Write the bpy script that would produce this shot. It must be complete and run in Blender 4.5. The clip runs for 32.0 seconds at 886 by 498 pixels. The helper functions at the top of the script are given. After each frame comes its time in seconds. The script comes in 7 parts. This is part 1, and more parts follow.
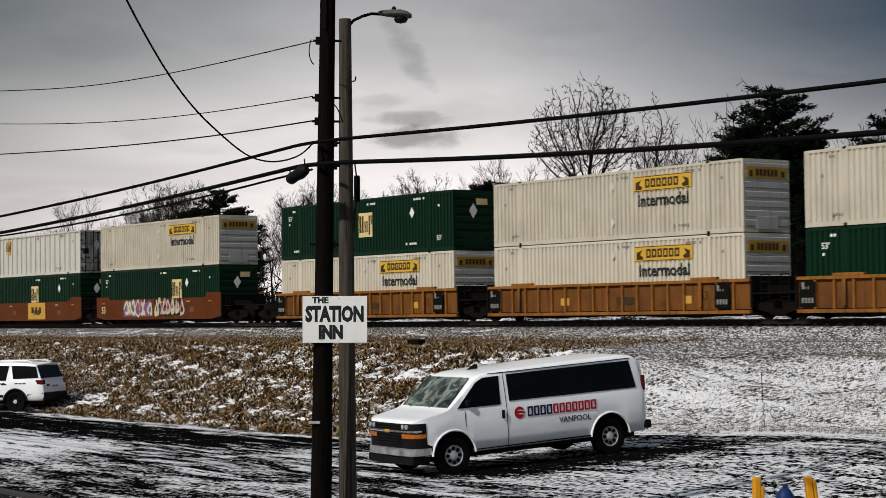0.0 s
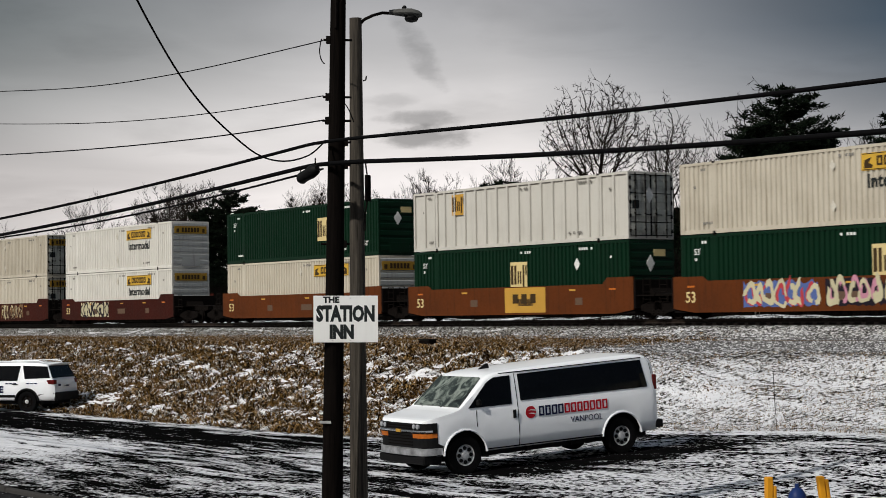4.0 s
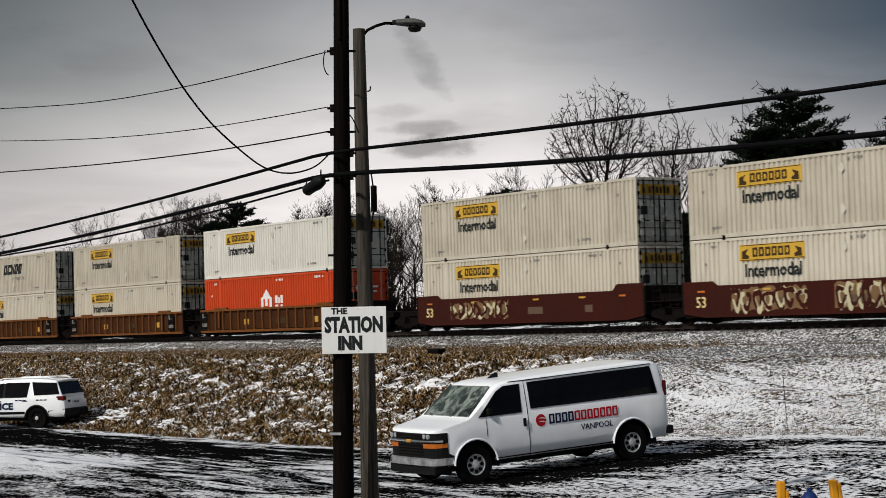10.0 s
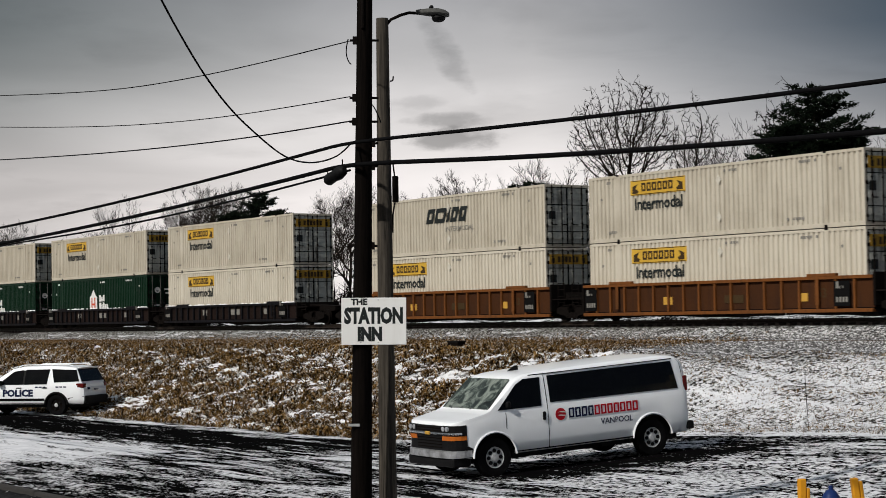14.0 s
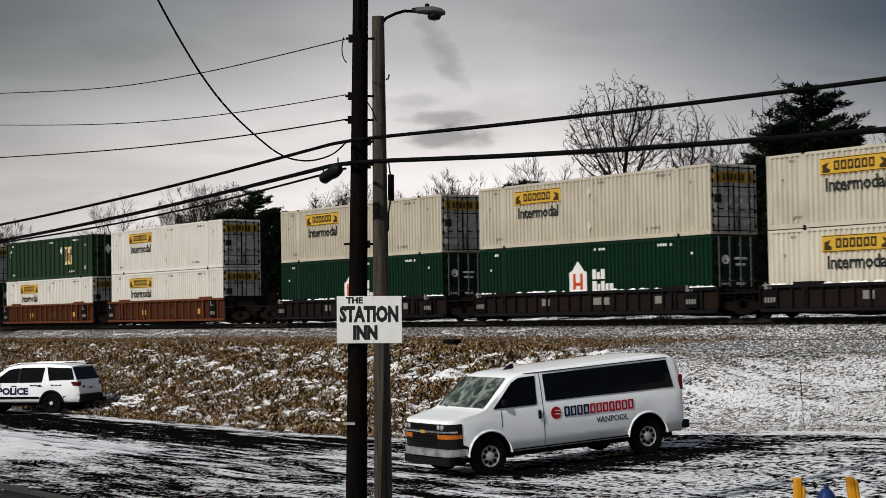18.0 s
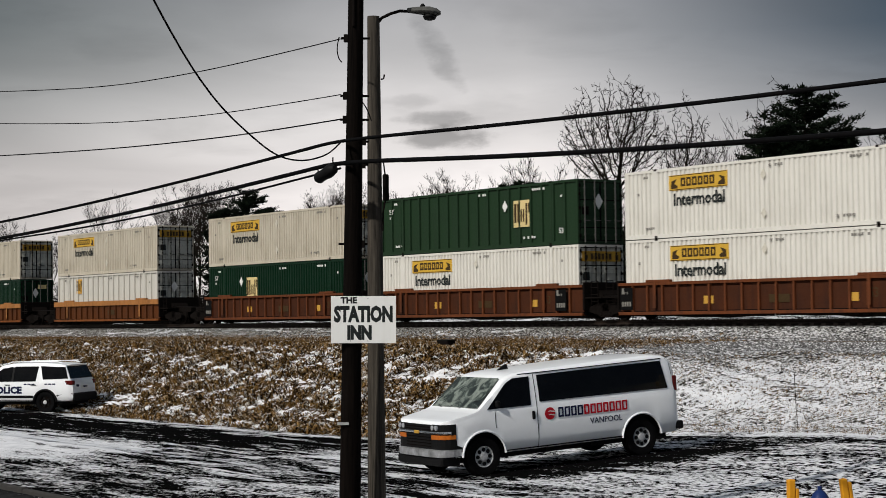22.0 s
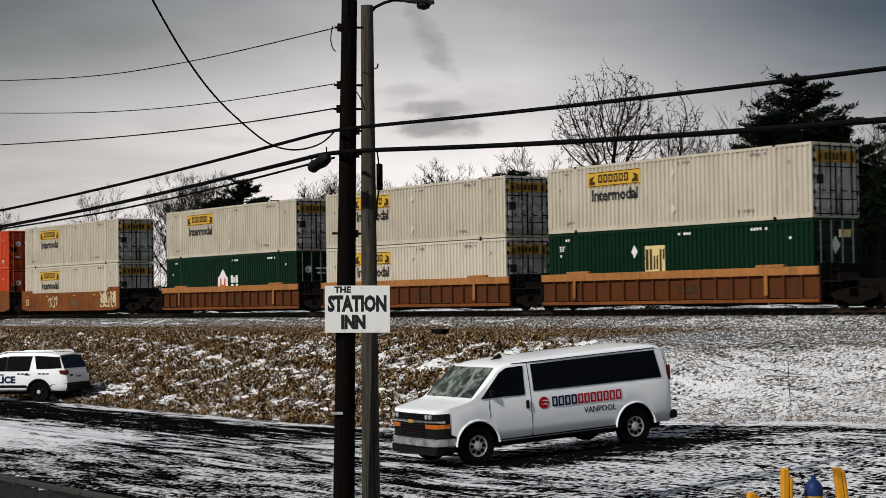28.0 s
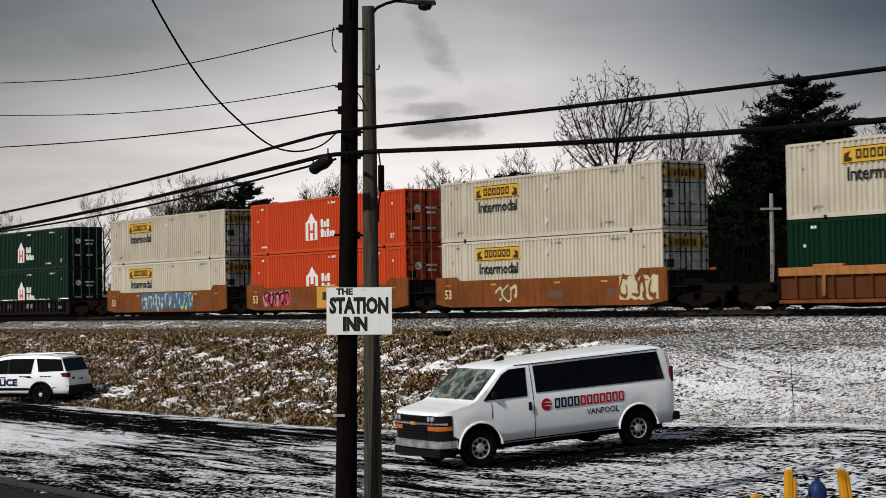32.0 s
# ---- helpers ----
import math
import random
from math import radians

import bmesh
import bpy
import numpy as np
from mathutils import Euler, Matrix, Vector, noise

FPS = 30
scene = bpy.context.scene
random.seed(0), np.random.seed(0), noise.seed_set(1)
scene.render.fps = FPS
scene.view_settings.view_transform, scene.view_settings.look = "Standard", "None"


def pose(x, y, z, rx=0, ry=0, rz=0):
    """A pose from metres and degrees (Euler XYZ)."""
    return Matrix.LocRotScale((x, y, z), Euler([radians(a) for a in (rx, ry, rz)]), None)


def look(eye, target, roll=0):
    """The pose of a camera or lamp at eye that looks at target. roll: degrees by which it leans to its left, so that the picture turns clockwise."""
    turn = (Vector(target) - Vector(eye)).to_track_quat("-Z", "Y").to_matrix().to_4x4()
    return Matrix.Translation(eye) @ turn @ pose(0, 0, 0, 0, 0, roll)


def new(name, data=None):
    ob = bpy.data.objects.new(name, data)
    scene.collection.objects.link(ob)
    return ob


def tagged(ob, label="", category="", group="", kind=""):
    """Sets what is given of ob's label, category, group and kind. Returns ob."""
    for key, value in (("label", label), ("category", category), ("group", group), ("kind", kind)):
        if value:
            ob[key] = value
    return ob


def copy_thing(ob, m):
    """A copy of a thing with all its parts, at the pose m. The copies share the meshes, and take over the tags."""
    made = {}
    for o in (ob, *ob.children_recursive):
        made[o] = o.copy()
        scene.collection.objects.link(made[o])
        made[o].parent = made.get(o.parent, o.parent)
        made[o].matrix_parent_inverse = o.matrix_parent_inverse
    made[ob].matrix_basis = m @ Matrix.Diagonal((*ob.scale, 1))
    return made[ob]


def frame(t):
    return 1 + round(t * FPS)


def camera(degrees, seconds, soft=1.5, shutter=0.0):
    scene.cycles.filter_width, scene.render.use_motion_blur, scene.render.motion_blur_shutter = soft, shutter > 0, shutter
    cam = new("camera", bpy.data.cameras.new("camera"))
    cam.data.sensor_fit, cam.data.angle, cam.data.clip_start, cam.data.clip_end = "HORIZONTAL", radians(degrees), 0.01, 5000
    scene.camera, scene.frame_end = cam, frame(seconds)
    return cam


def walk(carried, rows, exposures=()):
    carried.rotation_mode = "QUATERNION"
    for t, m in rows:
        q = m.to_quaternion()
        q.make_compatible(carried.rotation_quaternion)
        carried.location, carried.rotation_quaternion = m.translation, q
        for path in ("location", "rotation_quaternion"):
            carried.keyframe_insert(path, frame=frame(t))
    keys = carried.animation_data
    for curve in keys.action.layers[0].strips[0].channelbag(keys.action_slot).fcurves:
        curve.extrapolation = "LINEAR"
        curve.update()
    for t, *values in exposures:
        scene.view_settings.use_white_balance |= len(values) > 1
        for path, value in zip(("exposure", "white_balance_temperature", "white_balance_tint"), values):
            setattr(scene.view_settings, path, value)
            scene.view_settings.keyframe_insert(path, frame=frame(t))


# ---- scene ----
from functools import lru_cache

# ======================= camera =======================
EYE_Z = 3.2
cam = camera(27.73, 32.0, soft=0.65, shutter=0.2)
# seconds, metres ahead, then the three angles of the pose
PATH = [
    (0, 0.031, 92.102, 0.693, 0.025), (0.5, 0.040, 92.125, 0.562, 0.035), (1, 0.057, 92.162, 0.578, 0.077),
    (1.5, 0.071, 92.078, 0.641, 0.055), (2, 0.100, 92.004, 0.775, -0.018), (2.5, 0.093, 92.055, 0.766, 0.005),
    (3, 0.088, 92.147, 0.671, 0.416), (3.5, 0.078, 92.067, 0.706, 0.413), (5.5, 0.057, 92.214, 1.132, 0.101),
    (6, 0.028, 92.061, 1.235, -0.028), (6.5, 0.028, 92.086, 1.198, 0.024), (7, 0.010, 92.258, 1.115, 0.042),
    (7.5, 0.037, 92.193, 1.429, -0.228), (8, 0.055, 92.481, 1.443, 0.302), (8.5, 0.074, 92.366, 1.614, 0.243),
    (9, 0.096, 92.323, 1.806, 0.347), (9.5, 0.114, 92.235, 1.864, 0.363), (10, 0.107, 92.400, 1.733, 0.644),
    (10.5, 0.108, 92.582, 1.418, 0.838), (11, 0.110, 92.537, 1.049, 0.853), (11.5, 0.107, 92.541, 0.942, 0.906),
    (12, 0.122, 92.352, 0.967, 0.732), (12.5, 0.155, 92.321, 0.865, 0.892), (13, 0.200, 92.230, 0.989, 1.004),
    (13.5, 0.220, 92.101, 0.980, 1.193), (14, 0.256, 92.160, 1.018, 1.297), (14.5, 0.269, 92.263, 1.010, 1.421),
    (16.5, 0.284, 92.280, 0.683, 1.366), (17, 0.287, 92.232, 0.534, 1.401), (17.5, 0.292, 91.975, 0.915, 1.105),
    (18, 0.282, 92.111, 0.961, 1.156), (18.5, 0.295, 92.079, 0.897, 1.075), (19, 0.289, 92.097, 0.837, 1.270),
    (19.5, 0.282, 92.233, 0.681, 1.407), (20, 0.275, 92.150, 0.733, 1.145), (20.5, 0.269, 92.191, 0.616, 1.302),
    (21, 0.269, 92.159, 0.668, 1.061), (21.5, 0.281, 92.149, 0.783, 1.050), (22, 0.290, 92.117, 0.751, 0.974),
    (22.5, 0.290, 92.028, 0.882, 1.045), (23, 0.285, 91.985, 0.836, 1.097), (23.5, 0.287, 91.861, 0.853, 1.028),
    (24, 0.300, 91.772, 0.758, 0.759), (24.5, 0.296, 91.945, 0.678, 0.890), (26.5, 0.291, 92.128, 0.512, 0.772),
    (27, 0.286, 91.972, 0.682, 1.076), (27.5, 0.284, 91.912, 0.790, 0.960), (28, 0.307, 91.778, 0.788, 0.780),
    (28.5, 0.329, 91.852, 0.851, 0.745), (29, 0.336, 91.933, 0.744, 0.781), (29.5, 0.363, 91.913, 0.700, 1.001),
    (30, 0.366, 91.844, 0.891, 0.815), (30.5, 0.372, 91.839, 0.957, 0.897), (31, 0.387, 91.877, 0.927, 1.057),
    (31.5, 0.386, 91.872, 0.930, 0.881), (32, 0.383, 91.834, 0.908, 0.850),
]
walk(cam, [(t, pose(0, y, EYE_Z, rx, ry, rz)) for t, y, rx, ry, rz in PATH])

# ======================= light =======================
SUN_AZ, SUN_EL = 223.0, 39.0          # degrees, anticlockwise from +x; the sun stands to the left and behind the eye
sun_dir = Vector((math.cos(radians(SUN_AZ)) * math.cos(radians(SUN_EL)),
                  math.sin(radians(SUN_AZ)) * math.cos(radians(SUN_EL)), math.sin(radians(SUN_EL))))
sun = new("sun", bpy.data.lights.new("sun", "SUN"))
sun.data.energy, sun.data.angle, sun.data.color = 3.35, radians(1.0), (1.0, 0.96, 0.90)
sun.matrix_world = look((0, 0, 60), Vector((0, 0, 60)) - sun_dir)


def build_world():
    w = bpy.data.worlds.new("sky")
    scene.world = w
    w.use_nodes = True
    nt = w.node_tree
    nt.nodes.clear()

    def nd(kind, **kw):
        n = nt.nodes.new(kind)
        for k, v in kw.items():
            n.inputs[k].default_value = v
        return n
    link = nt.links.new
    tc = nd("ShaderNodeTexCoord")
    sep = nd("ShaderNodeSeparateXYZ")
    link(tc.outputs["Generated"], sep.inputs[0])
    sky = nd("ShaderNodeTexSky")
    sky.sky_type, sky.sun_disc = "NISHITA", False
    sky.sun_elevation, sky.sun_rotation = radians(SUN_EL), radians(90 - SUN_AZ)
    sky.air_density, sky.dust_density = 1.0, 3.0
    # cloud deck: flat projection so that the clouds shrink towards the horizon
    add = nd("ShaderNodeMath"); add.operation = "ADD"; add.inputs[1].default_value = 0.16
    link(sep.outputs[2], add.inputs[0])
    px = nd("ShaderNodeMath"); px.operation = "DIVIDE"
    py = nd("ShaderNodeMath"); py.operation = "DIVIDE"
    link(sep.outputs[0], px.inputs[0]); link(add.outputs[0], px.inputs[1])
    link(sep.outputs[1], py.inputs[0]); link(add.outputs[0], py.inputs[1])
    comb = nd("ShaderNodeCombineXYZ")
    link(px.outputs[0], comb.inputs[0]); link(py.outputs[0], comb.inputs[1])
    big = nd("ShaderNodeTexNoise", Scale=1.1, Detail=5.0, Roughness=0.5, Distortion=0.5)
    link(comb.outputs[0], big.inputs["Vector"])
    rag = nd("ShaderNodeTexNoise", Scale=2.6, Detail=6.0, Roughness=0.55, Distortion=0.3)
    link(comb.outputs[0], rag.inputs["Vector"])
    # brightness of the cloud deck by height over the horizon
    ramp = nd("ShaderNodeValToRGB")
    link(sep.outputs[2], ramp.inputs[0])
    e = ramp.color_ramp.elements
    e[0].position, e[0].color = 0.0, (0.80, 0.76, 0.74, 1)
    e[1].position, e[1].color = 0.60, (0.38, 0.395, 0.425, 1)
    for p, c in ((0.06, (0.80, 0.75, 0.735, 1)), (0.10, (0.62, 0.59, 0.58, 1)), (0.145, (0.40, 0.39, 0.39, 1)), (0.19, (0.25, 0.25, 0.26, 1)), (0.34, (0.34, 0.35, 0.375, 1))):
        q = e.new(p); q.color = c
    # towards +x the deck turns to a colder, darker blue grey
    side = nd("ShaderNodeMapRange"); link(sep.outputs[0], side.inputs[0])
    side.inputs[1].default_value, side.inputs[2].default_value = 0.03, 0.25
    side.inputs[3].default_value, side.inputs[4].default_value = 0.0, 1.0
    up = nd("ShaderNodeMapRange"); link(sep.outputs[2], up.inputs[0])
    up.inputs[1].default_value, up.inputs[2].default_value = 0.06, 0.155
    both = nd("ShaderNodeMath"); both.operation = "MULTIPLY"
    link(side.outputs[0], both.inputs[0]); link(up.outputs[0], both.inputs[1])
    cold = nd("ShaderNodeMix"); cold.data_type, cold.blend_type = "RGBA", "MULTIPLY"
    link(both.outputs[0], cold.inputs[0]); link(ramp.outputs[0], cold.inputs[6])
    cold.inputs[7].default_value = (0.125, 0.215, 0.32, 1)
    # and towards -x, high up, to a dull grey
    side2 = nd("ShaderNodeMapRange"); link(sep.outputs[0], side2.inputs[0])
    side2.inputs[1].default_value, side2.inputs[2].default_value = -0.06, -0.26
    up2 = nd("ShaderNodeMapRange"); link(sep.outputs[2], up2.inputs[0])
    up2.inputs[1].default_value, up2.inputs[2].default_value = 0.08, 0.16
    both2 = nd("ShaderNodeMath"); both2.operation = "MULTIPLY"
    link(side2.outputs[0], both2.inputs[0]); link(up2.outputs[0], both2.inputs[1])
    dull = nd("ShaderNodeMix"); dull.data_type, dull.blend_type = "RGBA", "MULTIPLY"
    link(both2.outputs[0], dull.inputs[0]); link(cold.outputs[2], dull.inputs[6])
    dull.inputs[7].default_value = (0.52, 0.58, 0.58, 1)
    cold = dull
    shade = nd("ShaderNodeMapRange"); link(big.outputs[0], shade.inputs[0])
    shade.inputs[1].default_value, shade.inputs[2].default_value = 0.34, 0.66
    shade.inputs[3].default_value, shade.inputs[4].default_value = 0.84, 1.12
    rags = nd("ShaderNodeMapRange"); link(rag.outputs[0], rags.inputs[0])
    rags.inputs[1].default_value, rags.inputs[2].default_value = 0.55, 0.72
    rags.inputs[3].default_value, rags.inputs[4].default_value = 1.0, 0.86
    m1 = nd("ShaderNodeMath"); m1.operation = "MULTIPLY"
    link(shade.outputs[0], m1.inputs[0]); link(rags.outputs[0], m1.inputs[1])
    # the deck brightens low over the railway, and behind the eye as added fill
    gap = nd("ShaderNodeVectorMath"); gap.operation = "DISTANCE"; gap.inputs[1].default_value = (-0.02, 0.985, 0.13)
    link(tc.outputs["Generated"], gap.inputs[0])
    near = nd("ShaderNodeMapRange"); link(gap.outputs["Value"], near.inputs[0])
    near.interpolation_type = "SMOOTHSTEP"
    for k, v in zip((1, 2, 3, 4), (0.03, 0.30, 1.42, 0.80)):
        near.inputs[k].default_value = v
    back = nd("ShaderNodeMapRange"); link(gap.outputs["Value"], back.inputs[0])
    for k, v in zip((1, 2, 3, 4), (0.4, 1.3, 1.0, 1.38)):
        back.inputs[k].default_value = v
    m0 = nd("ShaderNodeMath"); m0.operation = "MULTIPLY"
    link(near.outputs[0], m0.inputs[0]); link(back.outputs[0], m0.inputs[1])
    m2 = nd("ShaderNodeMath"); m2.operation = "MULTIPLY"
    link(m1.outputs[0], m2.inputs[0]); link(m0.outputs[0], m2.inputs[1])
    m1 = m2
    # small ragged clouds hanging under the deck: centre, half sizes, slope, depth
    wisp = nd("ShaderNodeTexNoise", Scale=38.0, Detail=5.0, Roughness=0.6)
    stretch = nd("ShaderNodeMapping"); stretch.inputs["Scale"].default_value = (1.0, 1.0, 2.2)
    link(tc.outputs["Generated"], stretch.inputs[0]); link(stretch.outputs[0], wisp.inputs["Vector"])

    def calc(op, a, b):
        n = nd("ShaderNodeMath"); n.operation = op
        for k, v in enumerate((a, b)):
            if isinstance(v, float):
                n.inputs[k].default_value = v
            else:
                link(v, n.inputs[k])
        return n.outputs[0]
    for cx, cz, a, b, slope, deep in ((-0.014, 0.0985, 0.030, 0.0068, 0.0, 0.50), (-0.016, 0.1085, 0.024, 0.0052, 0.0, 0.60), (-0.0185, 0.147, 0.009, 0.019, 0.55, 0.72), (-0.034, 0.119, 0.016, 0.004, 0.0, 0.82)):
        dx = calc("SUBTRACT", sep.outputs[0], cx)
        dz = calc("SUBTRACT", sep.outputs[2], cz)
        if slope:
            dx = calc("ADD", dx, calc("MULTIPLY", dz, slope))
        r2 = calc("ADD", calc("POWER", calc("ABSOLUTE", calc("DIVIDE", dx, a), 0.0), 2.0), calc("POWER", calc("ABSOLUTE", calc("DIVIDE", dz, b), 0.0), 2.0))
        r2 = calc("ADD", r2, calc("MULTIPLY", calc("SUBTRACT", wisp.outputs[0], 0.5), 3.4))
        f = nd("ShaderNodeMapRange"); f.interpolation_type = "SMOOTHSTEP"
        link(r2, f.inputs[0])
        for k, v in zip((1, 2, 3, 4), (0.0, 1.5, deep, 1.0)):
            f.inputs[k].default_value = v
        m1 = nd("ShaderNodeMath"); m1.operation = "MULTIPLY"
        link(m2.outputs[0], m1.inputs[0]); link(f.outputs[0], m1.inputs[1])
        m2 = m1
    mul = nd("ShaderNodeVectorMath"); mul.operation = "SCALE"
    link(cold.outputs[2], mul.inputs[0]); link(m1.outputs[0], mul.inputs["Scale"])
    # a little of the clear sky shows through the deck
    skys = nd("ShaderNodeVectorMath"); skys.operation = "SCALE"; skys.inputs["Scale"].default_value = 0.05
    link(sky.outputs[0], skys.inputs[0])
    mix = nd("ShaderNodeMix"); mix.data_type = "RGBA"; mix.inputs[0].default_value = 0.12
    link(mul.outputs[0], mix.inputs[6]); link(skys.outputs[0], mix.inputs[7])
    bg = nd("ShaderNodeBackground", Strength=1.0)
    link(mix.outputs[2], bg.inputs[0])
    out = nd("ShaderNodeOutputWorld")
    link(bg.outputs[0], out.inputs[0])


build_world()

# ======================= materials =======================


class Nodes:
    """A short way to write a material's nodes."""

    def __init__(self, name, rough=0.6, metal=0.0, spec=0.15):
        self.m = bpy.data.materials.new(name)
        self.m.use_nodes = True
        self.t = self.m.node_tree
        self.b = self.t.nodes["Principled BSDF"]
        self.b.inputs["Roughness"].default_value = rough
        self.b.inputs["Metallic"].default_value = metal
        self.b.inputs["Specular IOR Level"].default_value = spec
        self.coord = self.t.nodes.new("ShaderNodeTexCoord").outputs["Object"]

    def link(self, a, b):
        self.t.links.new(a, b)

    def world_pos(self):
        return self.t.nodes.new("ShaderNodeNewGeometry").outputs["Position"]

    def mapped(self, vec, scale=(1, 1, 1), rot=0.0):
        n = self.t.nodes.new("ShaderNodeMapping")
        n.inputs["Scale"].default_value = scale
        n.inputs["Rotation"].default_value = (0, 0, rot)
        self.link(vec, n.inputs["Vector"])
        return n.outputs[0]

    def noise(self, scale, detail=4.0, rough=0.55, vec=None, distortion=0.0):
        n = self.t.nodes.new("ShaderNodeTexNoise")
        n.inputs["Scale"].default_value, n.inputs["Detail"].default_value = scale, detail
        n.inputs["Roughness"].default_value, n.inputs["Distortion"].default_value = rough, distortion
        self.link(vec or self.coord, n.inputs["Vector"])
        return n.outputs[0]

    def ramp(self, val, stops):
        n = self.t.nodes.new("ShaderNodeValToRGB")
        self.link(val, n.inputs[0])
        e = n.color_ramp.elements
        for k, (p, c) in enumerate(stops):
            q = e[k] if k < 2 else e.new(p)
            q.position, q.color = p, (*c, 1) if len(c) == 3 else c
        return n.outputs[0]

    def span(self, val, a, b, c=0.0, d=1.0):
        n = self.t.nodes.new("ShaderNodeMapRange")
        self.link(val, n.inputs[0])
        for k, v in zip((1, 2, 3, 4), (a, b, c, d)):
            n.inputs[k].default_value = v
        return n.outputs[0]

    def math(self, op, a, b):
        n = self.t.nodes.new("ShaderNodeMath")
        n.operation = op
        for k, v in ((0, a), (1, b)):
            if isinstance(v, (int, float)):
                n.inputs[k].default_value = v
            else:
                self.link(v, n.inputs[k])
        return n.outputs[0]

    def mix(self, fac, a, b, mode="MIX"):
        n = self.t.nodes.new("ShaderNodeMix")
        n.data_type, n.blend_type = "RGBA", mode
        for k, v in ((0, fac), (6, a), (7, b)):
            if isinstance(v, (int, float)):
                n.inputs[k].default_value = v
            elif isinstance(v, tuple):
                n.inputs[k].default_value = (*v, 1)
            else:
                self.link(v, n.inputs[k])
        return n.outputs[2]

    def attribute(self, name):
        n = self.t.nodes.new("ShaderNodeAttribute")
        n.attribute_name = name
        return n.outputs["Fac"]

    def island(self):
        return self.t.nodes.new("ShaderNodeNewGeometry").outputs["Random Per Island"]

    def each(self):
        return self.t.nodes.new("ShaderNodeObjectInfo").outputs["Random"]

    def bump(self, height, strength=0.3, distance=0.02):
        n = self.t.nodes.new("ShaderNodeBump")
        n.inputs["Strength"].default_value, n.inputs["Distance"].default_value = strength, distance
        self.link(height, n.inputs["Height"])
        self.link(n.outputs[0], self.b.inputs["Normal"])

    def color(self, c):
        if isinstance(c, tuple):
            self.b.inputs["Base Color"].default_value = (*c, 1)
        else:
            self.link(c, self.b.inputs["Base Color"])
        return self.m

    def roughness(self, v):
        self.link(v, self.b.inputs["Roughness"])


def paint(name, base, dirt=(0.10, 0.085, 0.07), amount=0.5, rough=0.5, streak=True, spec=0.09, metal=0.0, each=0.0):
    """Weathered paint: two scales of dirt, run-down streaks."""
    n = Nodes(name, rough, metal, spec)
    big = n.noise(0.7, 4.0)
    fine = n.noise(9.0, 5.0, 0.65)
    run = n.noise(1.0, 4.0, 0.6, n.mapped(n.coord, (5.0, 5.0, 0.35)))
    a = n.span(big, 0.45, 0.75, 0.0, 0.5 * amount)
    b = n.span(run, 0.52, 0.75, 0.0, 0.8 * amount) if streak else 0.0
    c = n.span(fine, 0.55, 0.8, 0.0, 0.45 * amount)
    col = n.mix(a, base, dirt)
    if streak:
        col = n.mix(b, col, dirt)
    col = n.mix(c, col, dirt)
    if each:
        col = n.mix(n.span(n.each(), 0, 1, 0, each), col, (0.42, 0.37, 0.28))
    n.color(col)
    n.roughness(n.span(fine, 0.3, 0.8, rough - 0.08, min(1.0, rough + 0.2)))
    return n.m


def plain(name, c, rough=0.6, metal=0.0, spec=0.12, vary=0.25, scale=12.0):
    n = Nodes(name, rough, metal, spec)
    f = n.noise(scale, 4.0, 0.6)
    dark = tuple(v * (1 - vary) for v in c)
    n.color(n.mix(n.span(f, 0.35, 0.7), c, dark))
    return n.m


MAT = {}


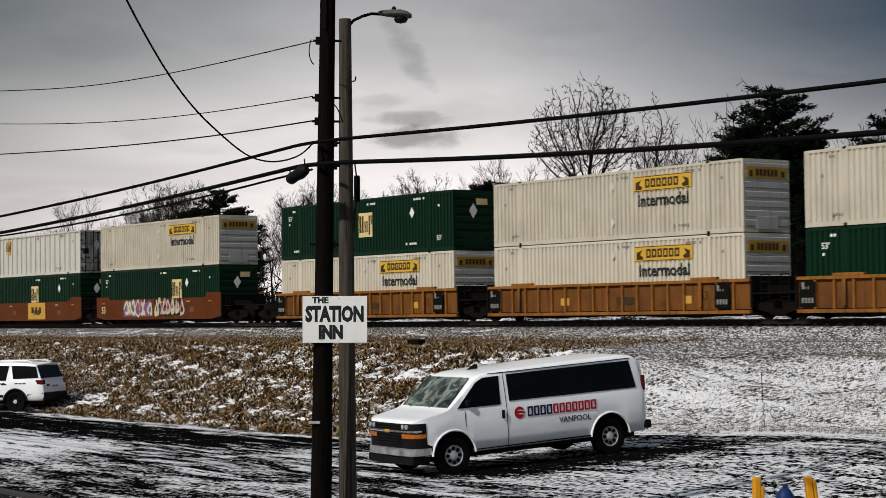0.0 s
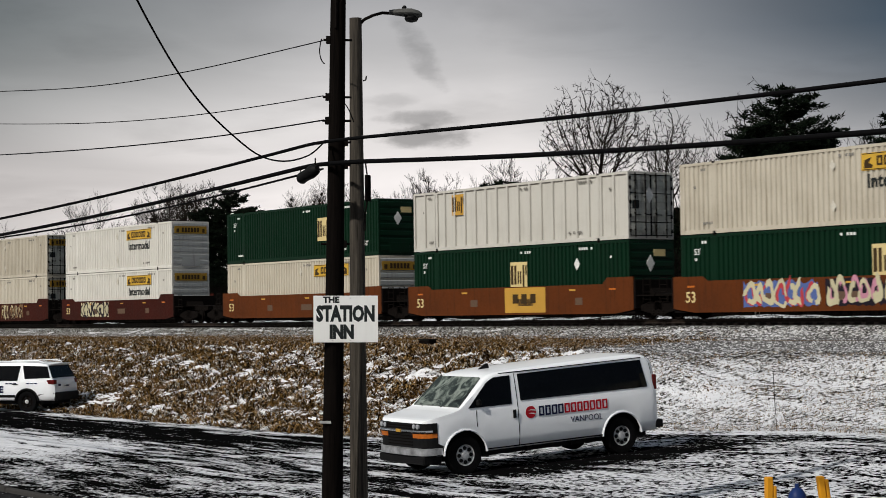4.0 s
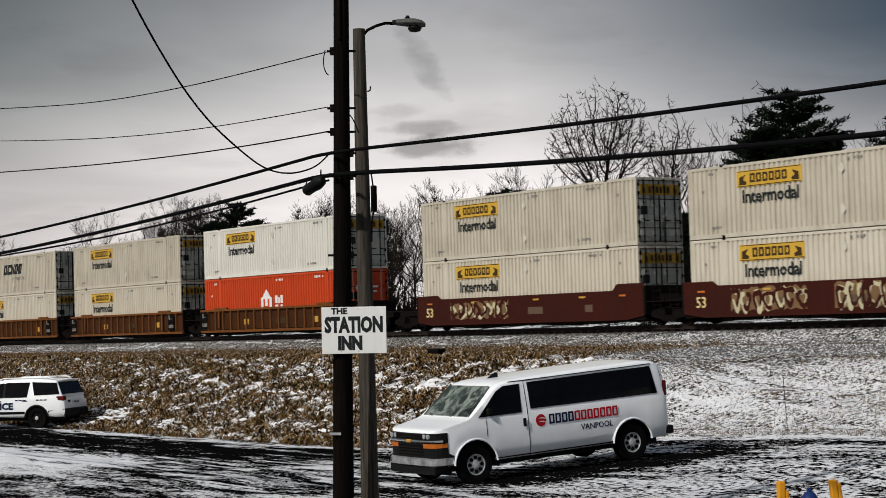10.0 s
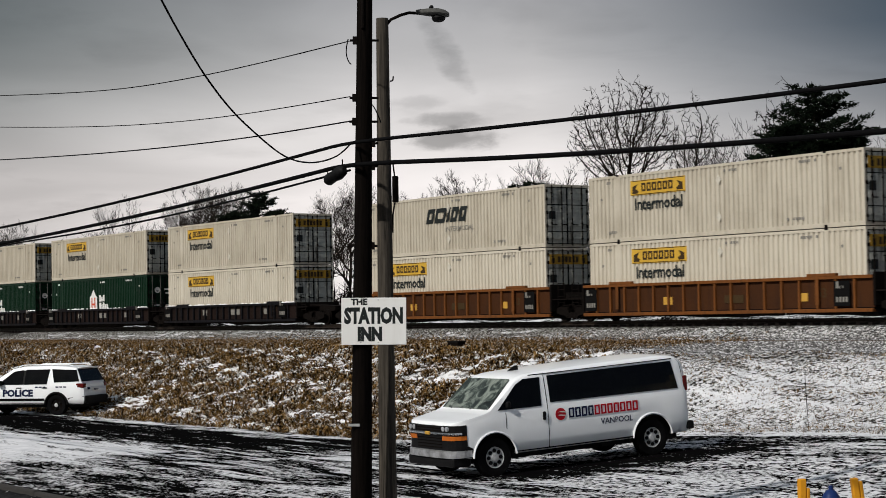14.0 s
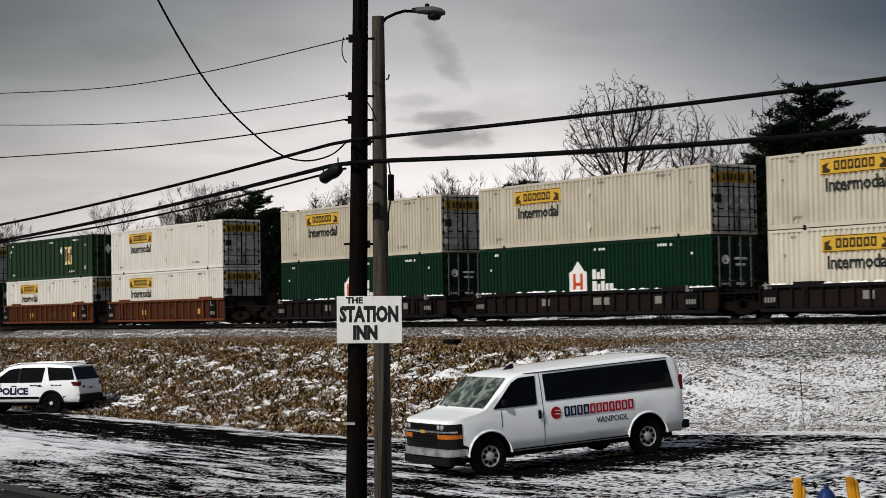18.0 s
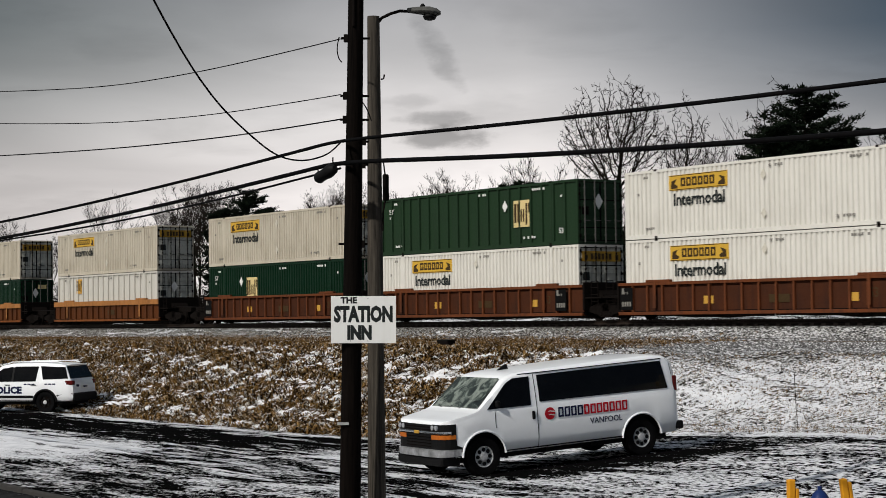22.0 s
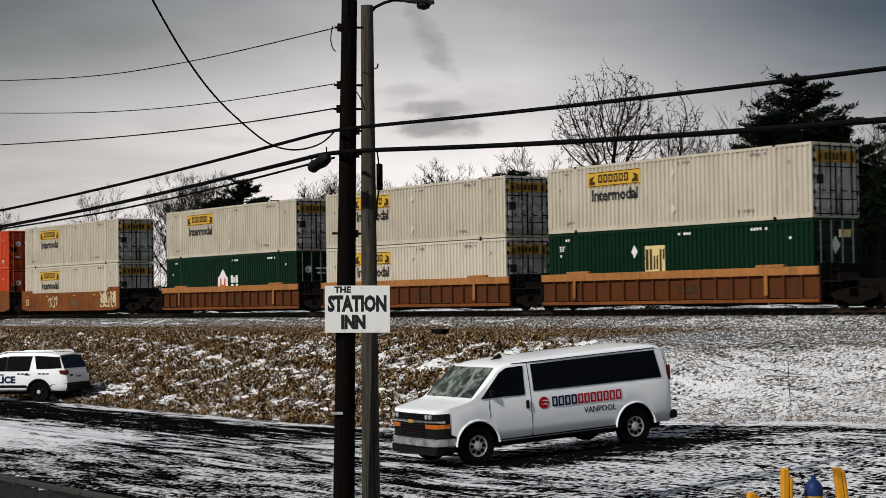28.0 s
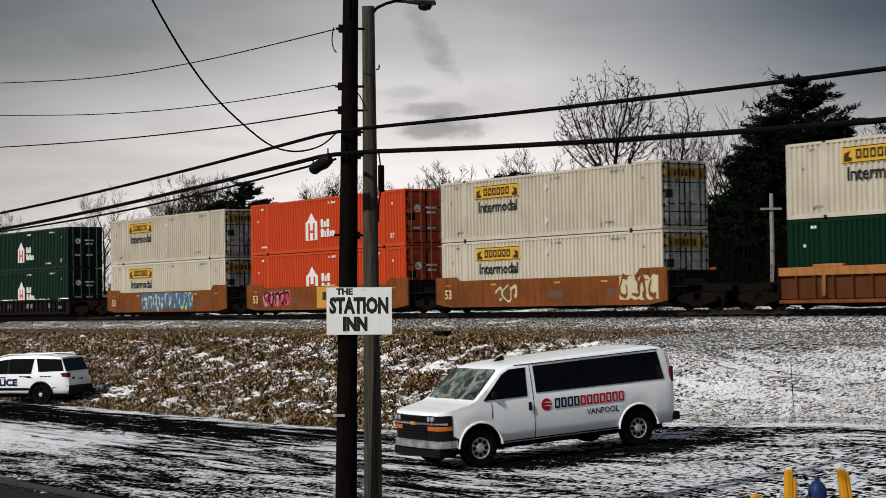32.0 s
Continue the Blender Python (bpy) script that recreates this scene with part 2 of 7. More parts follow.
def mats():
    M = MAT
    M["white_box"] = paint("white_container_paint", (0.57, 0.53, 0.445), (0.26, 0.21, 0.145), 0.5, 0.5, each=0.32)
    M["white_cool"] = paint("clean_white_container_paint", (0.65, 0.635, 0.585), (0.30, 0.27, 0.22), 0.3, 0.5)
    # upper-tier white, darker than the lower containers' paint
    M["white_upper"] = paint("upper_white_container_paint", (0.50, 0.46, 0.38), (0.20, 0.16, 0.11), 0.6, 0.55, each=0.30)
    M["white_rib"] = paint("white_ribbed_paint", (0.52, 0.505, 0.46), (0.26, 0.24, 0.2), 0.35, 0.5)
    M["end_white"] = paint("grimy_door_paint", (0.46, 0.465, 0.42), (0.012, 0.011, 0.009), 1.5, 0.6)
    # nose walls start from a darker white than the side walls
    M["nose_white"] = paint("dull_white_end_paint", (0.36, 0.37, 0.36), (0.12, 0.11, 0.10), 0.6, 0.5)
    M["green"] = paint("green_container_paint", (0.0024, 0.0195, 0.0088), (0.006, 0.011, 0.0075), 0.45, 0.42)
    M["olive"] = paint("olive_container_paint", (0.014, 0.034, 0.016), (0.015, 0.022, 0.016), 0.45, 0.5)
    M["red"] = paint("red_container_paint", (0.50, 0.056, 0.014), (0.2, 0.05, 0.03), 0.35, 0.42)
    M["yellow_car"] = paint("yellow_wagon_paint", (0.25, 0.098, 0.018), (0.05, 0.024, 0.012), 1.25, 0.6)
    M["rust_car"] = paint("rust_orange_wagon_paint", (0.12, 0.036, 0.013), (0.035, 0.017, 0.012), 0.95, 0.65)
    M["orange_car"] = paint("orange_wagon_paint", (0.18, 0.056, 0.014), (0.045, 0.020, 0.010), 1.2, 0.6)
    # side webs of ribbed wagons, darker than their ribs and chords
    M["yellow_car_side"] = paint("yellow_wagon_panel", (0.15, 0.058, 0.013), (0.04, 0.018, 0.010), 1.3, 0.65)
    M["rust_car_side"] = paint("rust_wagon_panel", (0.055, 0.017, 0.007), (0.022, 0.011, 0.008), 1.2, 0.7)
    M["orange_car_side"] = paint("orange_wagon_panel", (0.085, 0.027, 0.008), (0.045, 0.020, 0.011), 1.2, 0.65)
    M["orange_chord"] = paint("pale_orange_paint", (0.34, 0.145, 0.045), (0.09, 0.045, 0.022), 1.0, 0.6)
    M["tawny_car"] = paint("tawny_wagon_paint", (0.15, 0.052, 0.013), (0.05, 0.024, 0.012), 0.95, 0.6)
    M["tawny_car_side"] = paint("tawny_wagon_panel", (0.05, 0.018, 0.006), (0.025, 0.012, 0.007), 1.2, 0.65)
    M["faded_mark"] = plain("faded_stencil", (0.12, 0.075, 0.05), 0.7)
    M["black_car_side"] = paint("black_wagon_panel", (0.013, 0.007, 0.0055), (0.006, 0.005, 0.005), 1.0, 0.7)
    M["brown_car"] = paint("brown_wagon_paint", (0.098, 0.026, 0.006), (0.035, 0.013, 0.006), 0.8, 0.6)
    M["maroon_car"] = paint("maroon_wagon_paint", (0.040, 0.0075, 0.0045), (0.014, 0.007, 0.005), 0.8, 0.65)
    M["black_car"] = paint("black_wagon_paint", (0.005, 0.005, 0.007), (0.012, 0.008, 0.006), 0.8, 0.65)
    M["steel_dark"] = plain("grimy_dark_steel", (0.007, 0.0055, 0.0048), 0.85, 0.0, 0.04)
    M["lock_grey"] = plain("grey_lock_rod", (0.09, 0.09, 0.085), 0.6, 0.0, 0.1)
    M["faint_mark"] = plain("faint_pale_paint", (0.60, 0.57, 0.49), 0.6, vary=0.3)
    # undergrowth set darker than bark, keeping gaps behind the train near black
    M["thicket"] = plain("dark_twigs", (0.006, 0.005, 0.004), 0.95, 0.0, 0.02, vary=0.7)
    M["gasket"] = plain("black_door_gasket", (0.006, 0.006, 0.006), 0.9, 0.0, 0.04)
    M["steel"] = plain("galvanised_steel", (0.42, 0.43, 0.43), 0.5, 0.1)
    M["logo_yellow"] = paint("yellow_panel", (0.55, 0.335, 0.045), (0.2, 0.12, 0.03), 0.4, 0.5, False)
    M["logo_cream"] = paint("cream_panel", (0.62, 0.50, 0.24), (0.25, 0.2, 0.1), 0.4, 0.5, False)
    M["logo_tan"] = paint("tan_panel", (0.50, 0.28, 0.05), (0.2, 0.12, 0.03), 0.4, 0.5, False)
    # the name panel's yellow with the ends' shade put into its colour
    M["logo_dim"] = paint("shaded_yellow_panel", (0.36, 0.21, 0.03), (0.08, 0.06, 0.03), 0.6, 0.6, False)
    M["ink"] = plain("dark_lettering", (0.018, 0.022, 0.022), 0.6)
    M["ink_brown"] = plain("brown_lettering", (0.05, 0.03, 0.012), 0.6)
    M["ink_white"] = plain("white_lettering", (0.72, 0.72, 0.70), 0.6, vary=0.1)
    M["ink_red"] = plain("red_lettering", (0.45, 0.01, 0.02), 0.5, vary=0.1)
    M["ink_blue"] = plain("navy_lettering", (0.01, 0.015, 0.05), 0.5, vary=0.1)
    M["grey_mark"] = plain("grey_stencil", (0.22, 0.21, 0.19), 0.7)
    # vehicles
    n = Nodes("white_vehicle_paint", 0.22, 0.0, 0.5)
    f = n.noise(2.2, 4.0)
    z = n.noise(22.0, 4.0, 0.7)
    col = n.mix(n.span(f, 0.45, 0.75, 0.0, 0.10), (0.90, 0.92, 0.94), (0.6, 0.58, 0.55))
    n.color(n.mix(n.span(z, 0.6, 0.85, 0.0, 0.15), col, (0.35, 0.33, 0.3)))
    n.b.inputs["Coat Weight"].default_value = 0.3
    M["car_white"] = n.m
    n = Nodes("dark_tinted_glass", 0.06, 0.0, 0.18)
    n.color(n.mix(n.span(n.noise(3.0), 0.4, 0.7), (0.002, 0.0022, 0.003), (0.004, 0.0045, 0.005)))
    M["glass_dark"] = n.m
    n = Nodes("windscreen_glass", 0.05, 0.0, 0.35)
    # pale tree reflections painted into the glass colour
    painted_glare = n.noise(3.2, 5.0, 0.6, None, 0.8)
    n.color(n.ramp(painted_glare, [(0.34, (0.006, 0.009, 0.008)), (0.48, (0.04, 0.052, 0.045)), (0.62, (0.22, 0.25, 0.22)), (0.80, (0.07, 0.085, 0.075))]))
    M["windscreen"] = n.m
    M["rubber"] = plain("tyre_rubber", (0.005, 0.005, 0.0055), 0.9, 0.0, 0.06, vary=0.4)
    M["trim"] = plain("black_plastic_trim", (0.007, 0.007, 0.0075), 0.6, 0.0, 0.1)
    M["bumper_chrome"] = plain("dark_scuffed_chrome", (0.62, 0.63, 0.65), 0.30, 0.7, vary=0.6, scale=5)
    M["chrome"] = plain("dulled_chrome", (0.62, 0.63, 0.64), 0.22, 0.95, vary=0.2)
    M["rim"] = plain("silver_wheel_rim", (0.66, 0.67, 0.68), 0.45, 0.3, vary=0.4, scale=20)
    M["amber"] = plain("amber_lens", (0.48, 0.13, 0.02), 0.2)
    M["lens_clear"] = plain("headlight_glass", (0.55, 0.57, 0.6), 0.08, 0.4, 0.6)
    M["lens_red"] = plain("red_lens", (0.10, 0.008, 0.007), 0.15)
    # wood
    n = Nodes("creosoted_pole_wood", 0.9, 0.0, 0.04)
    g = n.noise(3.0, 6.0, 0.65, n.mapped(n.coord, (9.0, 9.0, 0.5)))
    f = n.noise(0.9, 3.0)
    n.color(n.mix(n.span(f, 0.4, 0.7, 0, 0.5), n.ramp(g, [(0.35, (0.002, 0.0015, 0.0013)), (0.7, (0.0075, 0.0055, 0.0045))]), (0.003, 0.0024, 0.0021)))
    n.bump(g, 0.6, 0.02)
    M["pole_dark"] = n.m
    n = Nodes("weathered_pole_wood", 0.85)
    g = n.noise(3.0, 6.0, 0.65, n.mapped(n.coord, (9.0, 9.0, 0.4)))
    f = n.noise(1.2, 3.0)
    n.color(n.mix(n.span(f, 0.4, 0.7, 0, 0.45), n.ramp(g, [(0.32, (0.014, 0.012, 0.010)), (0.55, (0.064, 0.055, 0.044)), (0.75, (0.125, 0.108, 0.087))]), (0.040, 0.034, 0.028)))
    n.bump(g, 0.7, 0.02)
    M["pole_grey"] = n.m
    M["pole_pale"] = paint("silvered_pole_wood", (0.26, 0.25, 0.225), (0.09, 0.085, 0.075), 0.7, 0.85)
    M["sign_white"] = paint("white_painted_board", (0.80, 0.80, 0.78), (0.4, 0.37, 0.32), 0.15, 0.5)
    M["post_yellow"] = paint("yellow_painted_timber", (0.62, 0.27, 0.015), (0.22, 0.10, 0.02), 0.5, 0.55)
    M["hydrant_blue"] = plain("blue_hydrant_paint", (0.012, 0.03, 0.12), 0.45)
    M["hydrant_yellow"] = plain("yellow_hydrant_paint", (0.55, 0.30, 0.02), 0.45)
    M["wire"] = plain("black_cable_sheath", (0.004, 0.004, 0.0045), 0.8, 0.0, 0.04)
    # trees
    n = Nodes("bare_bark", 0.9, 0.0, 0.03)
    g = n.noise(6.0, 5.0, 0.65)
    n.color(n.ramp(g, [(0.3, (0.006, 0.005, 0.004)), (0.7, (0.020, 0.015, 0.011))]))
    M["bark"] = n.m
    n = Nodes("pine_needles", 0.8, 0.0, 0.04)
    n.color(n.mix(n.island(), (0.002, 0.0045, 0.0025), (0.007, 0.012, 0.006)))
    M["needles"] = n.m
    # dead grass and weeds
    n = Nodes("dead_weeds", 0.9, 0.0, 0.03)
    n.color(n.ramp(n.island(), [(0.0, (0.006, 0.004, 0.0025)), (0.34, (0.030, 0.017, 0.007)), (0.58, (0.165, 0.088, 0.024)), (0.82, (0.34, 0.205, 0.075)), (0.96, (0.62, 0.59, 0.54))]))
    M["weeds"] = n.m
    n = Nodes("snow_clumps", 0.7)
    f = n.noise(6.0, 4.0)
    n.color(n.mix(n.span(f, 0.4, 0.7), (0.84, 0.84, 0.85), (0.70, 0.70, 0.72)))
    n.bump(f, 0.4, 0.03)
    M["snow"] = n.m
    M["rail"] = plain("worn_rail_steel", (0.025, 0.018, 0.014), 0.6, 0.2)
    M["tie"] = plain("tie_wood", (0.010, 0.008, 0.007), 0.9)
    n = Nodes("ballast_stone", 0.9)
    n.color(n.ramp(n.island(), [(0.0, (0.035, 0.034, 0.034)), (0.55, (0.12, 0.117, 0.115)), (0.80, (0.26, 0.255, 0.25)), (0.86, (0.72, 0.72, 0.73))]))
    M["stone"] = n.m
    # ground: masks say what covers it, noise breaks the edges
    n = Nodes("lot_and_bank_ground", 0.9, 0.0, 0.0)
    p = n.world_pos()
    turn = radians(54.28)
    along = n.mapped(p, (1, 1, 1), turn)
    long_ = n.mapped(along, (0.28, 1.35, 1))
    streak = n.noise(1.0, 6.0, 0.66, long_, 1.3)
    tracks = n.noise(1.0, 3.0, 0.5, n.mapped(along, (0.05, 2.3, 1)), 0.3)
    mid = n.noise(1.6, 6.0, 0.65, p)
    fine = n.noise(9.0, 5.0, 0.65, p)
    vfine = n.noise(45.0, 3.0, 0.7, p)
    gravel = n.ramp(vfine, [(0.3, (0.0015, 0.0015, 0.0017)), (0.62, (0.0045, 0.0044, 0.0046)), (0.85, (0.030, 0.029, 0.028))])
    weed = n.ramp(fine, [(0.3, (0.014, 0.009, 0.005)), (0.5, (0.075, 0.041, 0.015)), (0.7, (0.23, 0.138, 0.052))])
    pebble = n.noise(11.0, 2.0, 0.6, p)
    stone = n.ramp(pebble, [(0.38, (0.006, 0.006, 0.006)), (0.47, (0.045, 0.043, 0.040)), (0.54, (0.22, 0.215, 0.205)), (0.62, (0.62, 0.62, 0.61))])
    tar = n.ramp(fine, [(0.3, (0.016, 0.016, 0.017)), (0.7, (0.036, 0.036, 0.038))])
    base = n.mix(n.attribute("weed"), gravel, weed)
    base = n.mix(n.attribute("stone"), base, stone)
    base = n.mix(n.attribute("tar"), base, tar)
    # near-black ballast colour that paints in the shadow under the wagons
    train_shade = n.ramp(vfine, [(0.35, (0.004, 0.0035, 0.003)), (0.75, (0.028, 0.024, 0.020))])
    base = n.mix(n.attribute("train_shade"), base, train_shade)
    def total(*terms):
        out = None
        for tex, w in terms:
            q = n.math("MULTIPLY", tex, w)
            out = q if out is None else n.math("ADD", out, q)
        return out
    streaky = total((streak, 0.38), (tracks, 0.15), (mid, 0.15), (fine, 0.26), (vfine, 0.06))
    speckly = total((streak, 0.26), (mid, 0.18), (fine, 0.50), (vfine, 0.06))
    fin = n.attribute("speckle")
    s = n.math("ADD", n.math("MULTIPLY", speckly, fin), n.math("MULTIPLY", streaky, n.math("SUBTRACT", 1.0, fin)))
    lvl = n.math("SUBTRACT", 1.0, n.attribute("snow"))
    lvl = n.span(lvl, 0.0, 1.0, 0.35, 0.65)
    d = n.math("SUBTRACT", s, lvl)
    cover = n.span(d, -0.008, 0.014)
    snowc = n.mix(n.span(mid, 0.35, 0.7), (0.82, 0.82, 0.84), (0.56, 0.57, 0.60))
    n.color(n.mix(cover, base, snowc))
    n.roughness(n.span(cover, 0, 1, 0.95, 0.65))
    h = n.math("ADD", n.math("MULTIPLY", cover, 0.5), n.math("MULTIPLY", fine, 0.6))
    n.bump(h, 0.55, 0.05)
    M["ground"] = n.m
    M["kerb"] = paint("concrete_kerb", (0.045, 0.043, 0.041), (0.015, 0.015, 0.015), 0.6, 0.85, False)


mats()

# ======================= mesh helpers =======================


def done(name, bm, mat=None, smooth=False):
    me = bpy.data.meshes.new(name)
    bmesh.ops.recalc_face_normals(bm, faces=bm.faces)
    bm.to_mesh(me)
    bm.free()
    if mat:
        me.materials.append(MAT[mat])
    if smooth:
        for f in me.polygons:
            f.use_smooth = True
        me.set_sharp_from_angle(angle=radians(40))
    return me


def part(name, bm, mat, parent, label="", smooth=False):
    ob = new(name, done(name, bm, mat, smooth))
    ob.parent = parent
    if label:
        tagged(ob, label)
    return ob


def thing(name, label, category, group="", m=None, kind=""):
    ob = new(name)
    ob.empty_display_size = 0.3
    if m is not None:
        ob.matrix_basis = m
    return tagged(ob, label, category, group, kind)


def box(bm, x0, x1, y0, y1, z0, z1, bevel=0.0):
    v = [bm.verts.new((x, y, z)) for x in (x0, x1) for y in (y0, y1) for z in (z0, z1)]
    fs = [bm.faces.new([v[i] for i in q]) for q in ((0, 1, 3, 2), (4, 6, 7, 5), (0, 4, 5, 1), (2, 3, 7, 6), (0, 2, 6, 4), (1, 5, 7, 3))]
    if bevel:
        es = list({e for f in fs for e in f.edges})
        bmesh.ops.bevel(bm, geom=es, offset=bevel, segments=1, affect="EDGES")
    return bm


def prism(bm, pts, y0, y1):
    """A polygon of (x, z) pushed from y0 to y1."""
    a = [bm.verts.new((x, y0, z)) for x, z in pts]
    b = [bm.verts.new((x, y1, z)) for x, z in pts]
    bm.faces.new(a)
    bm.faces.new(b[::-1])
    k = len(pts)
    for i in range(k):
        bm.faces.new((a[i], b[i], b[(i + 1) % k], a[(i + 1) % k]))
    return bm


def ring(bm, x0, x1, z0, z1, t, y0, y1):
    """A hollow upright block in the plane x-z."""
    loops = []
    for y in (y0, y1):
        for d in (0.0, t):
            loops.append([bm.verts.new((x, y, z)) for x, z in ((x0 + d, z0 + d), (x1 - d, z0 + d), (x1 - d, z1 - d), (x0 + d, z1 - d))])
    for A, B in ((loops[0], loops[1]), (loops[2], loops[3]), (loops[0], loops[2]), (loops[1], loops[3])):
        for k in range(4):
            bm.faces.new((A[k], A[(k + 1) % 4], B[(k + 1) % 4], B[k]))
    return bm


def corner(bm, run, z0, z1, depth=0.07):
    """A lens bent round one corner of a nose: run of (x, y)."""
    cols = [[bm.verts.new(c) for c in ((x, y, z0), (x, y, z1), (x - depth, y * 0.94, z1), (x - depth, y * 0.94, z0))] for x, y in run]
    for A, B in zip(cols, cols[1:]):
        for k in range(4):
            bm.faces.new((A[k], A[(k + 1) % 4], B[(k + 1) % 4], B[k]))
    bm.faces.new(cols[0])
    bm.faces.new(cols[-1][::-1])
    return bm


def wrapped(bm, plan, z0, z1, depth=0.06):
    """A band bent round a nose: plan of (x, half width) from the flank to the middle, mirrored across."""
    run = [(x, y) for x, y in plan] + [(x, -y) for x, y in plan[::-1] if y]
    cols = []
    for x, y in run:
        cols.append([bm.verts.new(c) for c in ((x, y, z0), (x, y, z1), (x - depth, y * 0.95, z1), (x - depth, y * 0.95, z0))])
    for A, B in zip(cols, cols[1:]):
        for k in range(4):
            bm.faces.new((A[k], A[(k + 1) % 4], B[(k + 1) % 4], B[k]))
    bm.faces.new(cols[0])
    bm.faces.new(cols[-1][::-1])
    return bm


def tube(bm, pts, radii, sides=6, cap=True):
    """A round rod through points."""
    rings = []
    up = Vector((0, 0, 1))
    for i, p in enumerate(pts):
        p = Vector(p)
        a, b = Vector(pts[max(0, i - 1)]), Vector(pts[min(len(pts) - 1, i + 1)])
        d = (b - a).normalized()
        s = d.cross(up)
        if s.length < 1e-3:
            s = d.cross(Vector((1, 0, 0)))
        s.normalize()
        q = s.cross(d)
        r = radii[i] if isinstance(radii, (list, tuple)) else radii
        rings.append([bm.verts.new(p + s * r * math.cos(2 * math.pi * k / sides) + q * r * math.sin(2 * math.pi * k / sides)) for k in range(sides)])
    for A, B in zip(rings, rings[1:]):
        for k in range(sides):
            bm.faces.new((A[k], A[(k + 1) % sides], B[(k + 1) % sides], B[k]))
    if cap and sides > 2:
        bm.faces.new(rings[0][::-1])
        bm.faces.new(rings[-1])
    return bm


def lathe(bm, prof, sides=16, axis="z", at=(0, 0, 0), hoop=False):
    """Turns a profile of (radius, height) about an axis."""
    rings = []
    for r, h in prof:
        ring = []
        for k in range(sides):
            a = 2 * math.pi * k / sides
            c, s = r * math.cos(a), r * math.sin(a)
            co = (c, s, h) if axis == "z" else (c, h, s) if axis == "y" else (h, c, s)
            ring.append(bm.verts.new(Vector(co) + Vector(at)))
        rings.append(ring)
    loop = rings + rings[:1] if hoop else rings
    for A, B in zip(loop, loop[1:]):
        for k in range(sides):
            bm.faces.new((A[k], A[(k + 1) % sides], B[(k + 1) % sides], B[k]))
    if not hoop:
        bm.faces.new(rings[0][::-1])
        bm.faces.new(rings[-1])
    return bm


@lru_cache(maxsize=None)
def letters(text, size, bold, mat, shear=0.0, depth=0.0008):
    """A mesh of written words in the plane x-z, centred, facing -y."""
    cu = bpy.data.curves.new("words", "FONT")
    cu.body, cu.size, cu.offset, cu.shear = text, size, bold, shear
    cu.align_x, cu.align_y, cu.extrude = "CENTER", "CENTER", depth
    cu.resolution_u = 2
    ob = new("words", cu)
    dg = bpy.context.evaluated_depsgraph_get()
    me = bpy.data.meshes.new_from_object(ob.evaluated_get(dg))
    bpy.data.objects.remove(ob)
    me.transform(Matrix.Rotation(radians(90), 4, "X"))
    me.materials.clear()
    me.materials.append(MAT[mat])
    return me


def words(text, size, bold, mat, parent, at, rz=0.0, sx=1.0, shear=0.0, name="lettering"):
    ob = new(name, letters(text, size, bold, mat, shear))
    ob.parent = parent
    ob.matrix_basis = Matrix.Translation(at) @ Matrix.Rotation(radians(rz), 4, "Z") @ Matrix.Diagonal((sx, 1, 1, 1))
    return ob

# ======================= the lie of the land =======================
TURN = 54.278                      # degrees: the track runs right and towards the eye
DX, DY = math.cos(radians(TURN)), -math.sin(radians(TURN))
NX, NY = -DY, DX                   # away from the eye, square to the track
P0 = (2.363, 83.548)               # on the near face of the train
RAIL_Z = 2.88


def uv_of(x, y):
    """u: metres from the train's near face towards the eye; v: metres along the track."""
    return -((x - P0[0]) * NX + (y - P0[1]) * NY), (x - P0[0]) * DX + (y - P0[1]) * DY


def xy_of(u, v):
    return P0[0] - u * NX + v * DX, P0[1] - u * NY + v * DY


def sstep(a, b, t):
    k = np.clip((t - a) / (b - a), 0, 1)
    return k * k * (3 - 2 * k)


def wave(x, y):
    return (np.sin(x * 1.3 + y * 0.7) + np.sin(x * 0.6 - y * 1.1 + 1.3) + np.sin(x * 2.3 + y * 1.9 + 0.5) * 0.6 + np.sin(x * 3.7 - y * 2.9) * 0.4) / 3.0


def foot_of(v):
    return 25.3 - 4.4 * sstep(24, 36, v)


def land(x, y):
    u, v = uv_of(x, y)
    foot = foot_of(v)
    lot = 0.065 * np.clip(x, 0, 8) * sstep(26, 35, y) - 0.05 * sstep(0, -15, x) * sstep(45, 60, y)
    lot = lot + 0.02 * wave(x * 0.8, y * 0.8)
    k = sstep(foot + 0.2, foot - 8.0, u)
    z = lot * (1 - k) + 2.12 * k
    z = z + 0.10 * wave(x * 1.4, y * 1.4) * sstep(foot, foot - 1.5, u) * (1 - sstep(foot - 9, foot - 10, u))
    bed = 2.62 - 0.46 * sstep(0.9, 2.3, np.abs(u + 1.3) - 0.6)
    z = np.where(u < 3.0, np.maximum(bed, z if np.isscalar(z) else z), z)
    z = np.where(u < -6, 2.12 + 0.03 * wave(x * 0.3, y * 0.3), z)
    z = z + (0.80 + 0.14 * wave(x * 0.5, y * 0.5)) * sstep(-10.5, -13, u) * (1 - sstep(-14, -17, u))      # a low snowy rise added beyond the track, for white gaps under wagons
    far = sstep(-20, -60, u)
    z = z - 1.5 * far
    road = sstep(37.2, 38.0, u)
    z = z * (1 - road) + (-0.12) * road
    beyond = sstep(47.8, 47.9, u)
    return z + beyond * 0.13


def land1(x, y):
    return float(land(np.array([x], float), np.array([y], float))[0])


